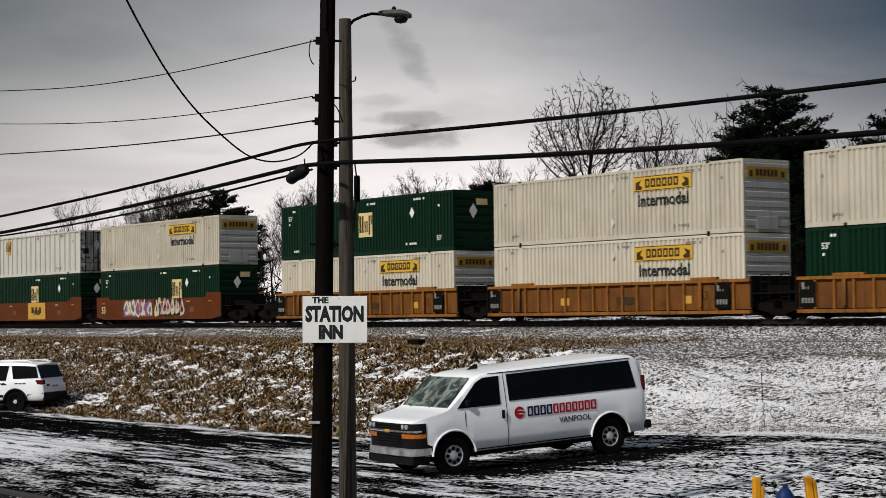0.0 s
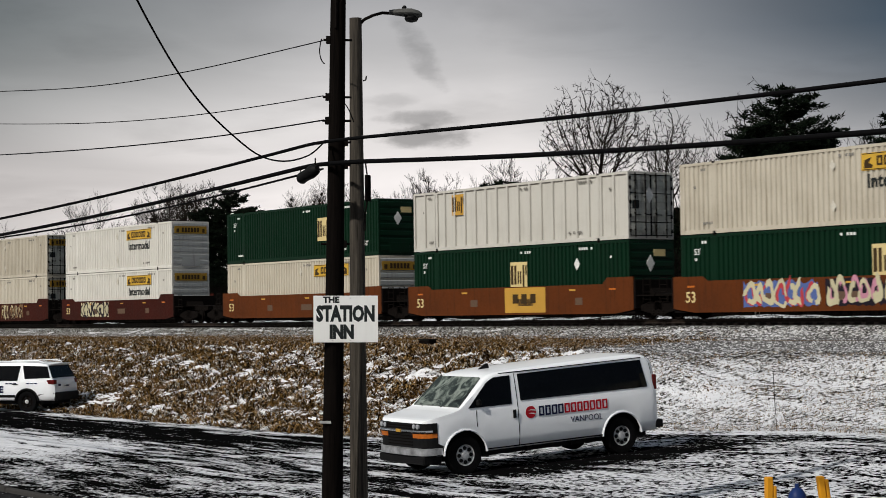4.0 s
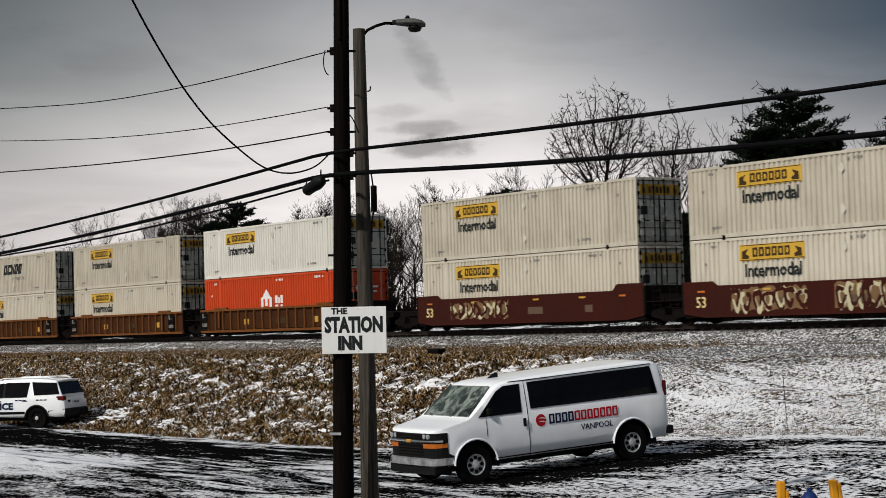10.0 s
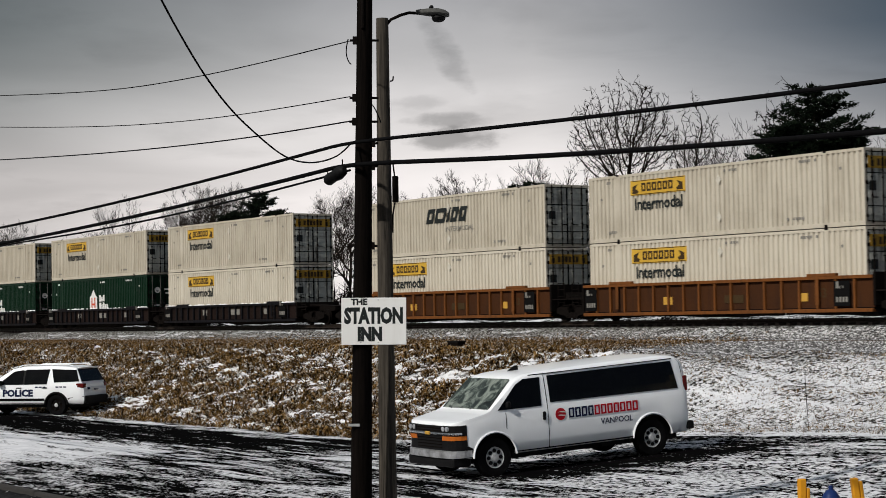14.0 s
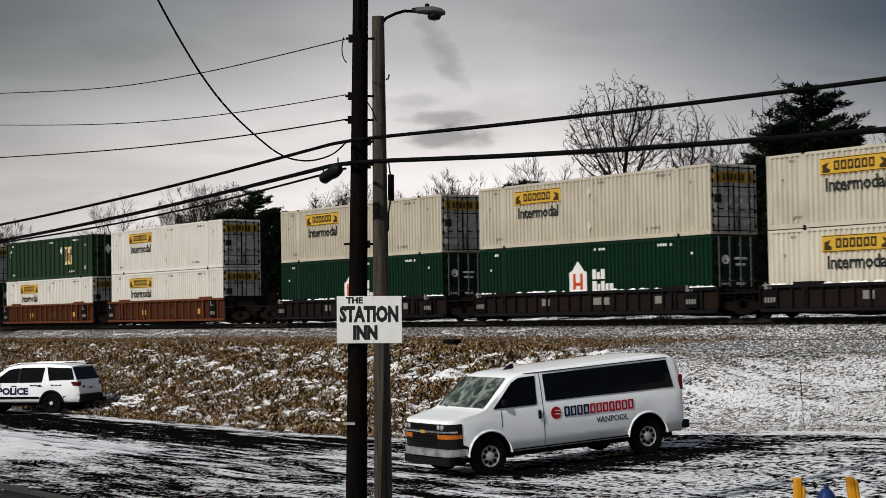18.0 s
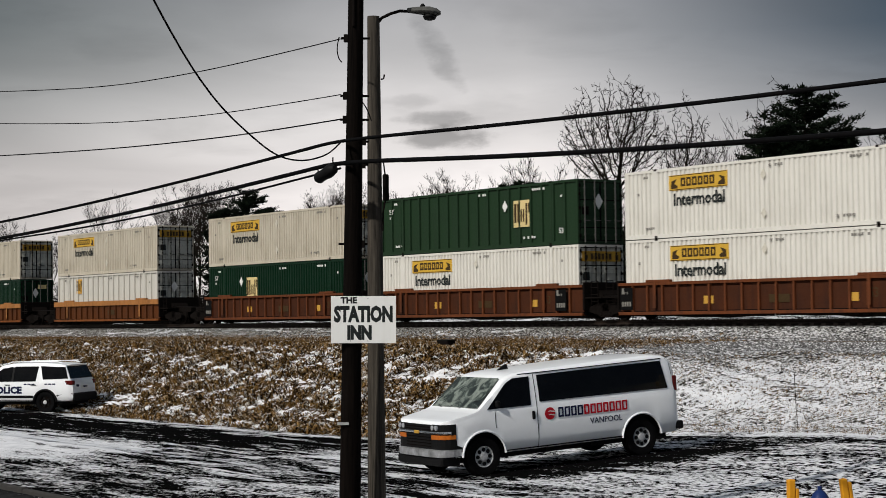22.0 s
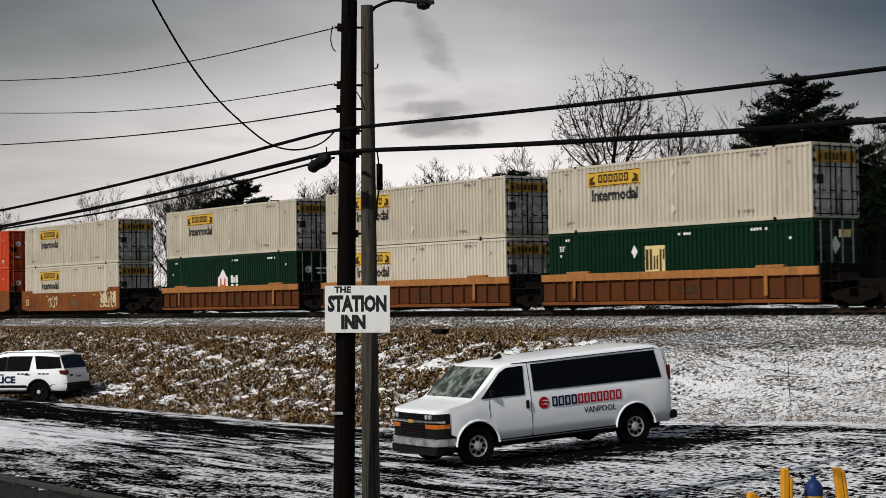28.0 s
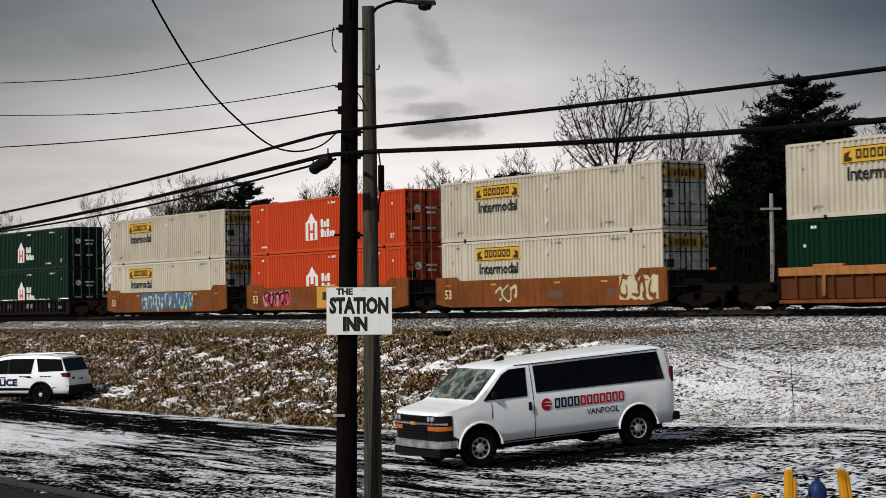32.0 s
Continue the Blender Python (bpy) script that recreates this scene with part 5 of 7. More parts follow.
        for i in range(len(edge)):
            k = (i + 1) % len(edge)
            bm.faces.new((edge[i], edge[k], back[k], back[i]))
        return bm

    def sheet(self, bm, poly, s, lift=0.012, thick=0.03):
        """A plate that follows the body's flank; poly of (x, z), s the side (1: the vehicle's left)."""
        o = [bm.verts.new((x, s * (self.side(x, z) + lift), z)) for x, z in poly]
        i = [bm.verts.new((x, s * (self.side(x, z) + lift - thick), z)) for x, z in poly]
        bm.faces.new(o)
        bm.faces.new(i[::-1])
        n = len(poly)
        for k in range(n):
            bm.faces.new((o[k], o[(k + 1) % n], i[(k + 1) % n], i[k]))
        return bm


def wheel(parent, x, y, s, r, w, rim_r, holes, rim_mat="rim"):
    """A wheel whose face looks along s * y."""
    bm = bmesh.new()
    lathe(bm, [(rim_r, y - s * w), (r * 0.94, y - s * w), (r, y - s * w * 0.85), (r, y - s * w * 0.15), (r * 0.95, y), (rim_r + 0.02, y + s * 0.004), (rim_r, y - s * 0.01)], 28, "y", (x, 0, r), True)
    wh = part("wheel", bm, "rubber", parent, "black tyre", True)
    bm = bmesh.new()
    lathe(bm, [(rim_r, y - s * 0.2), (rim_r, y - s * 0.008), (rim_r - 0.015, y - s * 0.012), (rim_r - 0.03, y - s * 0.05), (0.085, y - s * 0.03), (0.08, y - s * 0.002), (0.03, y + s * 0.004)], 24, "y", (x, 0, r))
    rim = part("rim", bm, rim_mat, wh, "silver steel rim", True)
    for k in range(holes):
        a = 2 * math.pi * k / holes
        c = (x + math.cos(a) * rim_r * 0.66, y - s * 0.024, r + math.sin(a) * rim_r * 0.66)
        bm = bmesh.new()
        lathe(bm, [(0.042, -0.006 * s), (0.040, 0.012 * s)], 8, "y", c)
        part("rim_hole", bm, "trim", rim)


def build_van():
    top = [(0.875, 1.085), (0.86, 1.125), (0.82, 1.155), (0.74, 1.178), (0.50, 1.222), (0.20, 1.278), (0.06, 1.325), (-0.58, 1.885), (-0.70, 1.945), (-0.88, 1.985), (-1.40, 2.02), (-3.0, 2.07), (-4.30, 2.09), (-4.62, 2.065), (-4.76, 2.01), (-4.83, 1.92), (-4.87, 1.70)]
    belt = [(0.875, 0.70), (0.86, 0.80), (0.81, 0.88), (0.72, 0.935), (0.58, 0.97), (0.30, 0.99), (0.0, 1.0), (-4.4, 1.0), (-4.7, 0.985), (-4.82, 0.965), (-4.87, 0.94)]
    NOSE = [(0.62, 0.982), (0.735, 0.955), (0.83, 0.895), (0.882, 0.81), (0.899, 0.70), (0.912, 0.35), (0.915, 0.0)]
    sh = Shell(top, belt, 0.42, 1.25, 0.15, 3.88, 0.49, 0.39, 0.15)
    yaw = math.degrees(math.atan2(-2.05, -3.37))
    van = thing("passenger_van", "white passenger van with dark windows parked by the snowy bank", "van")
    turn = Matrix.Rotation(radians(yaw), 4, "Z") @ Matrix.Rotation(radians(3.15), 4, "Y")
    hub = Vector((0.18, 36.0, 0.385))
    left_hub = Vector((0, 0.985, 0.385))
    van.matrix_basis = Matrix.Translation(hub - (turn.to_3x3() @ left_hub)) @ turn
    bm = bmesh.new()
    sh.mesh(bm)
    part("body", bm, "car_white", van, smooth=True)
    bm = bmesh.new()
    box(bm, -4.70, 0.72, -0.72, 0.72, 0.30, 0.80)
    for x in (-0.52, -1.6, -2.7, -3.4):
        box(bm, x - 0.04, x + 0.04, -0.85, 0.85, 0.32, 0.47)
    part("underbody", bm, "trim", van, "black underbody")
    # glass
    bm = bmesh.new()
    co = [(0.035, 0.88, 1.325), (0.035, -0.88, 1.325), (-0.575, -0.78, 1.872), (-0.575, 0.78, 1.872)]
    off = Vector((0.66, 0, 0.75)) * 0.030
    a = [bm.verts.new(Vector(c) + off) for c in co]
    b = [bm.verts.new(Vector(c)) for c in co]
    bm.faces.new(a); bm.faces.new(b[::-1])
    for k in range(4):
        bm.faces.new((a[k], a[(k + 1) % 4], b[(k + 1) % 4], b[k]))
    ws = part("windscreen", bm, "windscreen", van, "windscreen with pale reflections")
    for y in (-0.55, 0.2):
        bm = bmesh.new()
        tube(bm, [Vector((0.05, y, 1.325)), Vector((-0.06, y + 0.28, 1.435)), Vector((-0.10, y + 0.56, 1.475))], 0.014, 5)
        part("wiper", bm, "trim", ws)
    for s in (1, -1):
        bm = bmesh.new()
        sh.sheet(bm, [(-0.12, 1.31), (-1.16, 1.31), (-1.19, 1.885), (-0.80, 1.875), (-0.62, 1.79)], s)
        part("front_window", bm, "glass_dark", van)
        panes = [(-1.38, -2.436), (-2.440, -3.496), (-3.50, -4.62)]
        for x0, x1 in panes:
            bm = bmesh.new()
            cut = 0.05
            lo, hi0, hi1 = 1.36, 1.90 + 0.012 * (-x0 - 1.4), 1.90 + 0.012 * (-x1 - 1.4)
            sh.patch(bm, (x0, lo), (x1, lo), (x1 + 0.10 * (x1 < -4.5), hi1), (x0, hi0), s)
            part("side_window", bm, "glass_dark", van)
        for x in (-1.30, -0.30):
            bm = bmesh.new()
            zz = [round(0.47 + 0.097 * i, 3) for i in range(16)] if x == -1.30 else [round(0.93 + 0.065 * i, 3) for i in range(6)]
            for z0, z1 in zip(zz, zz[1:]):
                sh.sheet(bm, [(x - 0.006, z0), (x + 0.006, z0), (x + 0.006, z1), (x - 0.006, z1)], s, 0.005, 0.008)
            part("door_seam", bm, "trim", van)
        bm = bmesh.new()
        w = sh.side(-1.19, 1.05)
        box(bm, -1.235, -1.165, min(s * w, s * (w + 0.035)), max(s * w, s * (w + 0.035)), 1.02, 1.19, 0.012)
        part("door_handle", bm, "trim", van, "black door handle")
        bm = bmesh.new()
        box(bm, -0.42, -0.30, min(s * 0.98, s * 1.06), max(s * 0.98, s * 1.06), 1.33, 1.47, 0.03)
        part("mirror", bm, "trim", van, "black door mirror")
        bm = bmesh.new()
        sh.sheet(bm, [(-0.55, 0.445), (-3.40, 0.445), (-3.40, 0.47), (-0.55, 0.47)], s, 0.006)
        part("rocker_trim", bm, "trim", van)
        bm = bmesh.new()
        box(bm, -4.90, -4.80, min(s * 0.87, s * 0.955), max(s * 0.87, s * 0.955), 1.28, 1.60, 0.015)
        part("tail_light", bm, "lens_red", van, "tall red tail light")
        bm = bmesh.new()
        sh.sheet(bm, [(-4.80, 1.36), (-4.855, 1.36), (-4.845, 1.70), (-4.80, 1.92), (-4.70, 1.99), (-4.67, 1.97), (-4.75, 1.88)], s, 0.006)
        part("pillar_trim", bm, "trim", van)
        # front lights
        bm = bmesh.new()
        shade_plan = [(x + 0.012, s * (y + 0.006)) for x, y in NOSE[:5]] + [(0.925, s * 0.52)]
        corner(bm, shade_plan, 0.965, 1.09)
        hl = part("headlight", bm, "trim", van, "dark headlight housing")
        for y in (0.585, 0.725):
            bm = bmesh.new()
            lathe(bm, [(0.05, 0.90), (0.05, 0.936), (0.03, 0.942)], 12, "x", (0, s * y, 1.03))
            part("bulb", bm, "lens_clear", hl, "clear headlight lens")
        bm = bmesh.new()
        corner(bm, [(x + 0.010, s * (y + 0.006)) for x, y in NOSE[:5]] + [(0.922, s * 0.52)], 0.80, 0.885)
        part("indicator", bm, "amber", van, "amber indicator lens")
        bm = bmesh.new()
        sh.patch(bm, (0.49, 0.43), (0.86, 0.43), (0.86, 0.80), (0.49, 0.62), s, 0.008)
        part("bumper_trim", bm, "trim", van, "black plastic lower corner")
        bm = bmesh.new()
        tube(bm, [(x, s * (sh.side(x, 1.945 + 0.012 * (-x - 1.4)) + 0.012), 1.945 + 0.012 * (-x - 1.4)) for x in (-0.95, -1.4, -2.2, -3.0, -3.8, -4.55)], 0.010, 5)
        part("drip_rail", bm, "trim", van, "dark drip rail")
        for x in (0.0, -3.88):
            bm = bmesh.new()
            tube(bm, [(x + 0.505 * math.cos(q), s * 1.003, 0.39 + 0.505 * math.sin(q)) for q in [math.pi * (0.02 + 0.96 * k / 16) for k in range(17)]], 0.022, 6)
            part("wheel_arch", bm, "car_white", van, smooth=True)
            wheel(van, x, s * 0.985, s, 0.39, 0.24, 0.212, 8)
    bm = bmesh.new()
    wrapped(bm, NOSE, 0.57, 1.085)
    gr = part("grille", bm, "trim", van, "black grille")
    bm = bmesh.new()
    tube(bm, [(0.72, -0.975, 0.932), (0.84, -0.91, 0.932), (0.905, -0.75, 0.932), (0.93, 0, 0.932), (0.905, 0.75, 0.932), (0.84, 0.91, 0.932), (0.72, 0.975, 0.932)], 0.028, 8)
    part("chrome_bar", bm, "chrome", gr, "chrome grille bar")
    for z in (0.66, 0.72, 0.78, 0.84, 0.99, 1.04):
        bm = bmesh.new()
        box(bm, 0.905, 0.925, -0.48, 0.48, z - 0.010, z + 0.010)
        part("grille_slat", bm, "steel_dark", gr)
    bm = bmesh.new()
    box(bm, 0.94, 0.968, -0.09, 0.09, 0.90, 0.965, 0.008)
    part("badge", bm, "logo_tan", gr)
    bm = bmesh.new()
    pts = [(-0.985, 0.52), (-0.995, 0.70), (-0.93, 0.86), (-0.78, 0.94), (-0.4, 0.975), (0.4, 0.975), (0.78, 0.94), (0.93, 0.86), (0.995, 0.70), (0.985, 0.52)]
    lo = [bm.verts.new((x, y, 0.455)) for y, x in pts]
    hi = [bm.verts.new((x, y, 0.585)) for y, x in pts]
    ins = [bm.verts.new((x - 0.05, y * 0.97, 0.60)) for y, x in pts]
    for A, B in ((lo, hi), (hi, ins)):
        for k in range(len(pts) - 1):
            bm.faces.new((A[k], A[k + 1], B[k + 1], B[k]))
    bm.faces.new(ins); bm.faces.new(lo[::-1])
    part("front_bumper", bm, "bumper_chrome", van, "dull chrome front bumper")
    bm = bmesh.new()
    box(bm, 0.50, 0.93, -0.90, 0.90, 0.27, 0.45, 0.03)
    part("air_dam", bm, "trim", van)
    bm = bmesh.new()
    box(bm, -5.00, -4.80, -0.98, 0.98, 0.47, 0.64, 0.025)
    part("rear_bumper", bm, "trim", van, "black rear bumper")
    bm = bmesh.new()
    prism(bm, [(-1.02, 2.0), (-1.28, 2.01), (-1.26, 2.095), (-1.20, 2.105)], -0.02, 0.02)
    part("antenna", bm, "trim", van, "small black roof antenna")
    # writing on the driver's flank: an emblem, two runs of letter bars, a readable word
    f = sh.side(-2.0, 1.02) + 0.008
    bm = bmesh.new()
    lathe(bm, [(0.125, f - 0.006), (0.125, f)], 20, "y", (-1.60, 0, 1.10))
    em = part("emblem", bm, "ink_red", van, "round red emblem")
    for dz in (-0.03, 0.04):
        bm = bmesh.new()
        prism(bm, [(-1.72, 1.075 + dz), (-1.70, 1.105 + dz), (-1.60, 1.12 + dz), (-1.54, 1.10 + dz), (-1.60, 1.10 + dz), (-1.68, 1.085 + dz)], f + 0.001, f + 0.004)
        part("stroke", bm, "ink_white", em)
    for k in range(11):
        bm = bmesh.new()
        x = -1.80 - k * 0.160
        ring(bm, x - 0.128, x, 1.005, 1.205, 0.034, f - 0.004, f + 0.003)
        part("name_mark", bm, "ink_blue" if k < 4 else "ink_red", van, "navy name mark" if k < 4 else "red name mark")
    words("VANPOOL", 0.172, 0.002, "ink_blue", van, (-2.98, sh.side(-3, 0.82) + 0.006, 0.85), rz=180, sx=1.0)


def build_suv():
    top = [(0.95, 0.78), (0.90, 0.92), (0.70, 1.02), (0.20, 1.10), (-0.30, 1.17), (-1.15, 1.69), (-1.60, 1.76), (-2.60, 1.775), (-3.30, 1.74), (-3.58, 1.69), (-3.80, 1.20), (-3.88, 1.08), (-3.90, 0.86)]
    belt = [(0.95, 0.80), (0.80, 0.92), (0.3, 0.98), (-0.4, 1.0), (-3.2, 1.0), (-3.75, 0.95), (-3.90, 0.90)]
    sh = Shell(top, belt, 0.40, 1.08, 0.26, 2.86, 0.43, 0.37, 0.09)
    suv = thing("police_car", "white police sport utility car parked at the foot of the bank", "car")
    yaw = 180 - 13
    hub = Vector((-15.15, 63.5, 0.32))
    turn = Matrix.Rotation(radians(yaw), 4, "Z")
    suv.matrix_basis = Matrix.Translation(hub - (turn.to_3x3() @ Vector((-2.86, 0.98, 0.37)))) @ turn
    bm = bmesh.new()
    sh.mesh(bm)
    part("body", bm, "car_white", suv, smooth=True)
    bm = bmesh.new()
    box(bm, -3.7, 0.75, -0.75, 0.75, 0.28, 0.72)
    part("underbody", bm, "trim", suv, "black underbody")
    for s in (1, -1):
        for name, poly in (("front_window", [(-0.58, 1.10), (-1.56, 1.10), (-1.58, 1.62), (-1.20, 1.56)]),
                           ("rear_door_window", [(-1.64, 1.10), (-2.50, 1.11), (-2.58, 1.63), (-1.66, 1.63)]),
                           ("quarter_window", [(-2.78, 1.17), (-3.72, 1.20), (-3.585, 1.60), (-2.66, 1.64)])):
            bm = bmesh.new()
            sh.patch(bm, *poly, s)
            part(name, bm, "glass_dark", suv)
        bm = bmesh.new()
        sh.sheet(bm, [(-0.45, 0.42), (-2.41, 0.42), (-2.41, 0.61), (-0.45, 0.61)], s, 0.012)
        part("sill_cladding", bm, "trim", suv, "black sill cladding")
        bm = bmesh.new()
        sh.sheet(bm, [(-3.31, 0.42), (-3.88, 0.42), (-3.88, 0.68), (-3.31, 0.62)], s, 0.012)
        part("rear_cladding", bm, "trim", suv)
        bm = bmesh.new()
        sh.sheet(bm, [(-1.545, 1.105), (-1.655, 1.105), (-1.665, 1.60), (-1.555, 1.598)], s, 0.010)
        part("pillar", bm, "trim", suv, "black door pillar")
        for x in (-0.50, -1.60, -2.60):
            bm = bmesh.new()
            sh.sheet(bm, [(x - 0.005, 0.73), (x + 0.005, 0.73), (x + 0.005, 1.08), (x - 0.005, 1.08)], s, 0.002, 0.004)
            part("door_seam", bm, "trim", suv)
        for x in (-1.42, -2.42):
            bm = bmesh.new()
            w = sh.side(x, 0.98)
            box(bm, x - 0.10, x + 0.10, min(s * w, s * (w + 0.03)), max(s * w, s * (w + 0.03)), 0.965, 0.998, 0.008)
            part("door_handle", bm, "trim", suv)
        bm = bmesh.new()
        box(bm, -0.80, -0.62, min(s * 0.98, s * 1.2), max(s * 0.98, s * 1.2), 1.08, 1.24, 0.03)
        part("mirror", bm, "trim", suv)
        bm = bmesh.new()
        box(bm, -3.90, -3.60, min(s * 0.74, s * 0.962), max(s * 0.74, s * 0.962), 0.97, 1.13, 0.02)
        part("tail_light", bm, "lens_red", suv, "red tail light")
        bm = bmesh.new()
        tube(bm, [(-1.3, s * 0.72, 1.73), (-1.5, s * 0.72, 1.79), (-3.2, s * 0.72, 1.80), (-3.4, s * 0.72, 1.74)], 0.018, 6)
        part("roof_rail", bm, "car_white", suv)
        for x in (0.0, -2.86):
            wheel(suv, x, s * 0.98, s, 0.37, 0.24, 0.22, 5, "steel_dark")
            bm = bmesh.new()
            tube(bm, [(x + 0.44 * math.cos(q), s * 0.985, 0.37 + 0.44 * math.sin(q)) for q in [math.pi * (0.02 + 0.96 * k / 14) for k in range(15)]], 0.04, 6)
            part("wheel_arch", bm, "trim", suv, "black wheel arch trim", smooth=True)
            bm = bmesh.new()
            lathe(bm, [(0.075, s * 0.97), (0.07, s * 0.995), (0.03, s * 1.003)], 10, "y", (x, 0, 0.37))
            part("hub_cap", bm, "rim", suv, "small bright hub cap")
    bm = bmesh.new()
    co = [(-3.605, 0.78, 1.62), (-3.605, -0.78, 1.62), (-3.80, -0.88, 1.19), (-3.80, 0.88, 1.19)]
    off = Vector((-0.9, 0, 0.43)) * 0.02
    a = [bm.verts.new(Vector(c) + off) for c in co]
    b = [bm.verts.new(Vector(c) - off) for c in co]
    bm.faces.new(a); bm.faces.new(b[::-1])
    for k in range(4):
        bm.faces.new((a[k], a[(k + 1) % 4], b[(k + 1) % 4], b[k]))
    part("rear_window", bm, "glass_dark", suv)
    bm = bmesh.new()
    co = [(-0.28, 0.80, 1.175), (-0.28, -0.80, 1.175), (-1.12, -0.66, 1.675), (-1.12, 0.66, 1.675)]
    off = Vector((0.53, 0, 0.85)) * 0.02
    a = [bm.verts.new(Vector(c) + off) for c in co]
    b = [bm.verts.new(Vector(c) - off * 0.5) for c in co]
    bm.faces.new(a); bm.faces.new(b[::-1])
    for k in range(4):
        bm.faces.new((a[k], a[(k + 1) % 4], b[(k + 1) % 4], b[k]))
    part("windscreen", bm, "windscreen", suv)
    bm = bmesh.new()
    box(bm, -3.72, -3.54, -0.66, 0.66, 1.665, 1.70, 0.012)
    part("spoiler", bm, "car_white", suv)
    bm = bmesh.new()
    box(bm, -3.98, -3.85, -0.90, 0.90, 0.40, 0.69, 0.03)
    part("rear_bumper", bm, "trim", suv, "black rear bumper")
    bm = bmesh.new()
    box(bm, -3.92, -3.88, -0.26, 0.26, 0.84, 0.96, 0.004)
    pl = part("number_plate", bm, "sign_white", suv)
    bm = bmesh.new()
    for k in range(4):
        box(bm, -3.925, -3.92, -0.2 + k * 0.1, -0.13 + k * 0.1, 0.87, 0.93)
    part("plate_bar", bm, "ink_blue", pl)
    bm = bmesh.new()
    box(bm, -3.915, -3.87, 0.45, 0.62, 0.90, 0.98, 0.004)
    part("badge", bm, "ink_blue", suv)
    words("POLICE", 0.32, 0.016, "ink_blue", suv, (-1.38, sh.side(-1.4, 0.8) + 0.010, 0.79), rz=180, sx=1.12)
    bm = bmesh.new()
    sh.sheet(bm, [(-0.28, 0.74), (-0.40, 0.66), (-0.52, 0.74), (-0.52, 0.92), (-0.28, 0.92)], 1, 0.008)
    part("emblem", bm, "ink_blue", suv, "dark blue shield emblem")
    bm = bmesh.new()
    for x in (-2.05, -2.20, -2.35, -2.85, -3.0, -3.15):
        sh.sheet(bm, [(x, 0.985), (x - 0.11, 0.985), (x - 0.11, 1.03), (x, 1.03)], 1, 0.006)
    tagged(part("stencilling", bm, "ink_blue", suv), kind="stuff")


build_van()
build_suv()

# ======================= the train =======================
BOX_L, BOX_H, BOX_W = 16.15, 2.896, 2.59
LOW_Z, TOP_Z = 3.39, 6.29
SPEED = 13.507
MOVERS = []                        # (thing, place along the train, height)


def ribbed_wall(bm, x0, x1, y, z0, z1, pitch, groove, out):
    """A wall with upright corrugations between x0 and x1; out is -1 or 1 along y."""
    n = max(1, round((x1 - x0) / pitch))
    p = (x1 - x0) / n
    prof = []
    for k in range(n):
        a = x0 + k * p
        prof += [(a, 0), (a + 0.46 * p, 0), (a + 0.58 * p, groove), (a + 0.88 * p, groove)]
    prof.append((x1, 0))
    lo = [bm.verts.new((x, y - out * g, z0)) for x, g in prof]
    hi = [bm.verts.new((x, y - out * g, z1)) for x, g in prof]
    for i in range(len(prof) - 1):
        bm.faces.new((lo[i], lo[i + 1], hi[i + 1], hi[i]))


def posted_wall(bm, x0, x1, y, z0, z1, pitch, out):
    """A flat wall folded into raised upright posts."""
    n = round((x1 - x0) / pitch)
    p = (x1 - x0) / n
    prof = [(x0, 0)]
    for k in range(1, n):
        a = x0 + k * p
        prof += [(a - 0.075, 0), (a - 0.062, -0.085), (a + 0.062, -0.085), (a + 0.075, 0)]
    prof.append((x1, 0))
    lo = [bm.verts.new((x, y - out * g, z0)) for x, g in prof]
    hi = [bm.verts.new((x, y - out * g, z1)) for x, g in prof]
    for i in range(len(prof) - 1):
        bm.faces.new((lo[i], lo[i + 1], hi[i + 1], hi[i]))


def folded_end(bm, x, y0, y1, z0, z1, n, out):
    """An end wall folded into level corrugations."""
    p = (z1 - z0) / n
    prof = []
    for k in range(n):
        a = z0 + k * p
        prof += [(a, 0), (a + 0.2 * p, 0), (a + 0.32 * p, out), (a + 0.85 * p, out)]
    prof.append((z1, 0))
    lo = [bm.verts.new((x + g, y0, z)) for z, g in prof]
    hi = [bm.verts.new((x + g, y1, z)) for z, g in prof]
    for i in range(len(prof) - 1):
        bm.faces.new((lo[i], lo[i + 1], hi[i + 1], hi[i]))


def pieces(name, bm, mat, parent, label=""):
    """Each loose piece of bm as a part of its own."""
    seen = set()
    for v in bm.verts:
        if v in seen:
            continue
        todo, isle = [v], []
        seen.add(v)
        while todo:
            a = todo.pop()
            isle.append(a)
            for e in a.link_edges:
                o = e.other_vert(a)
                if o not in seen:
                    seen.add(o)
                    todo.append(o)
        b = bmesh.new()
        twin = {a: b.verts.new(a.co) for a in isle}
        for f in {f for a in isle for f in a.link_faces}:
            b.faces.new([twin[a] for a in f.verts])
        part(name, b, mat, parent, label)
    bm.free()


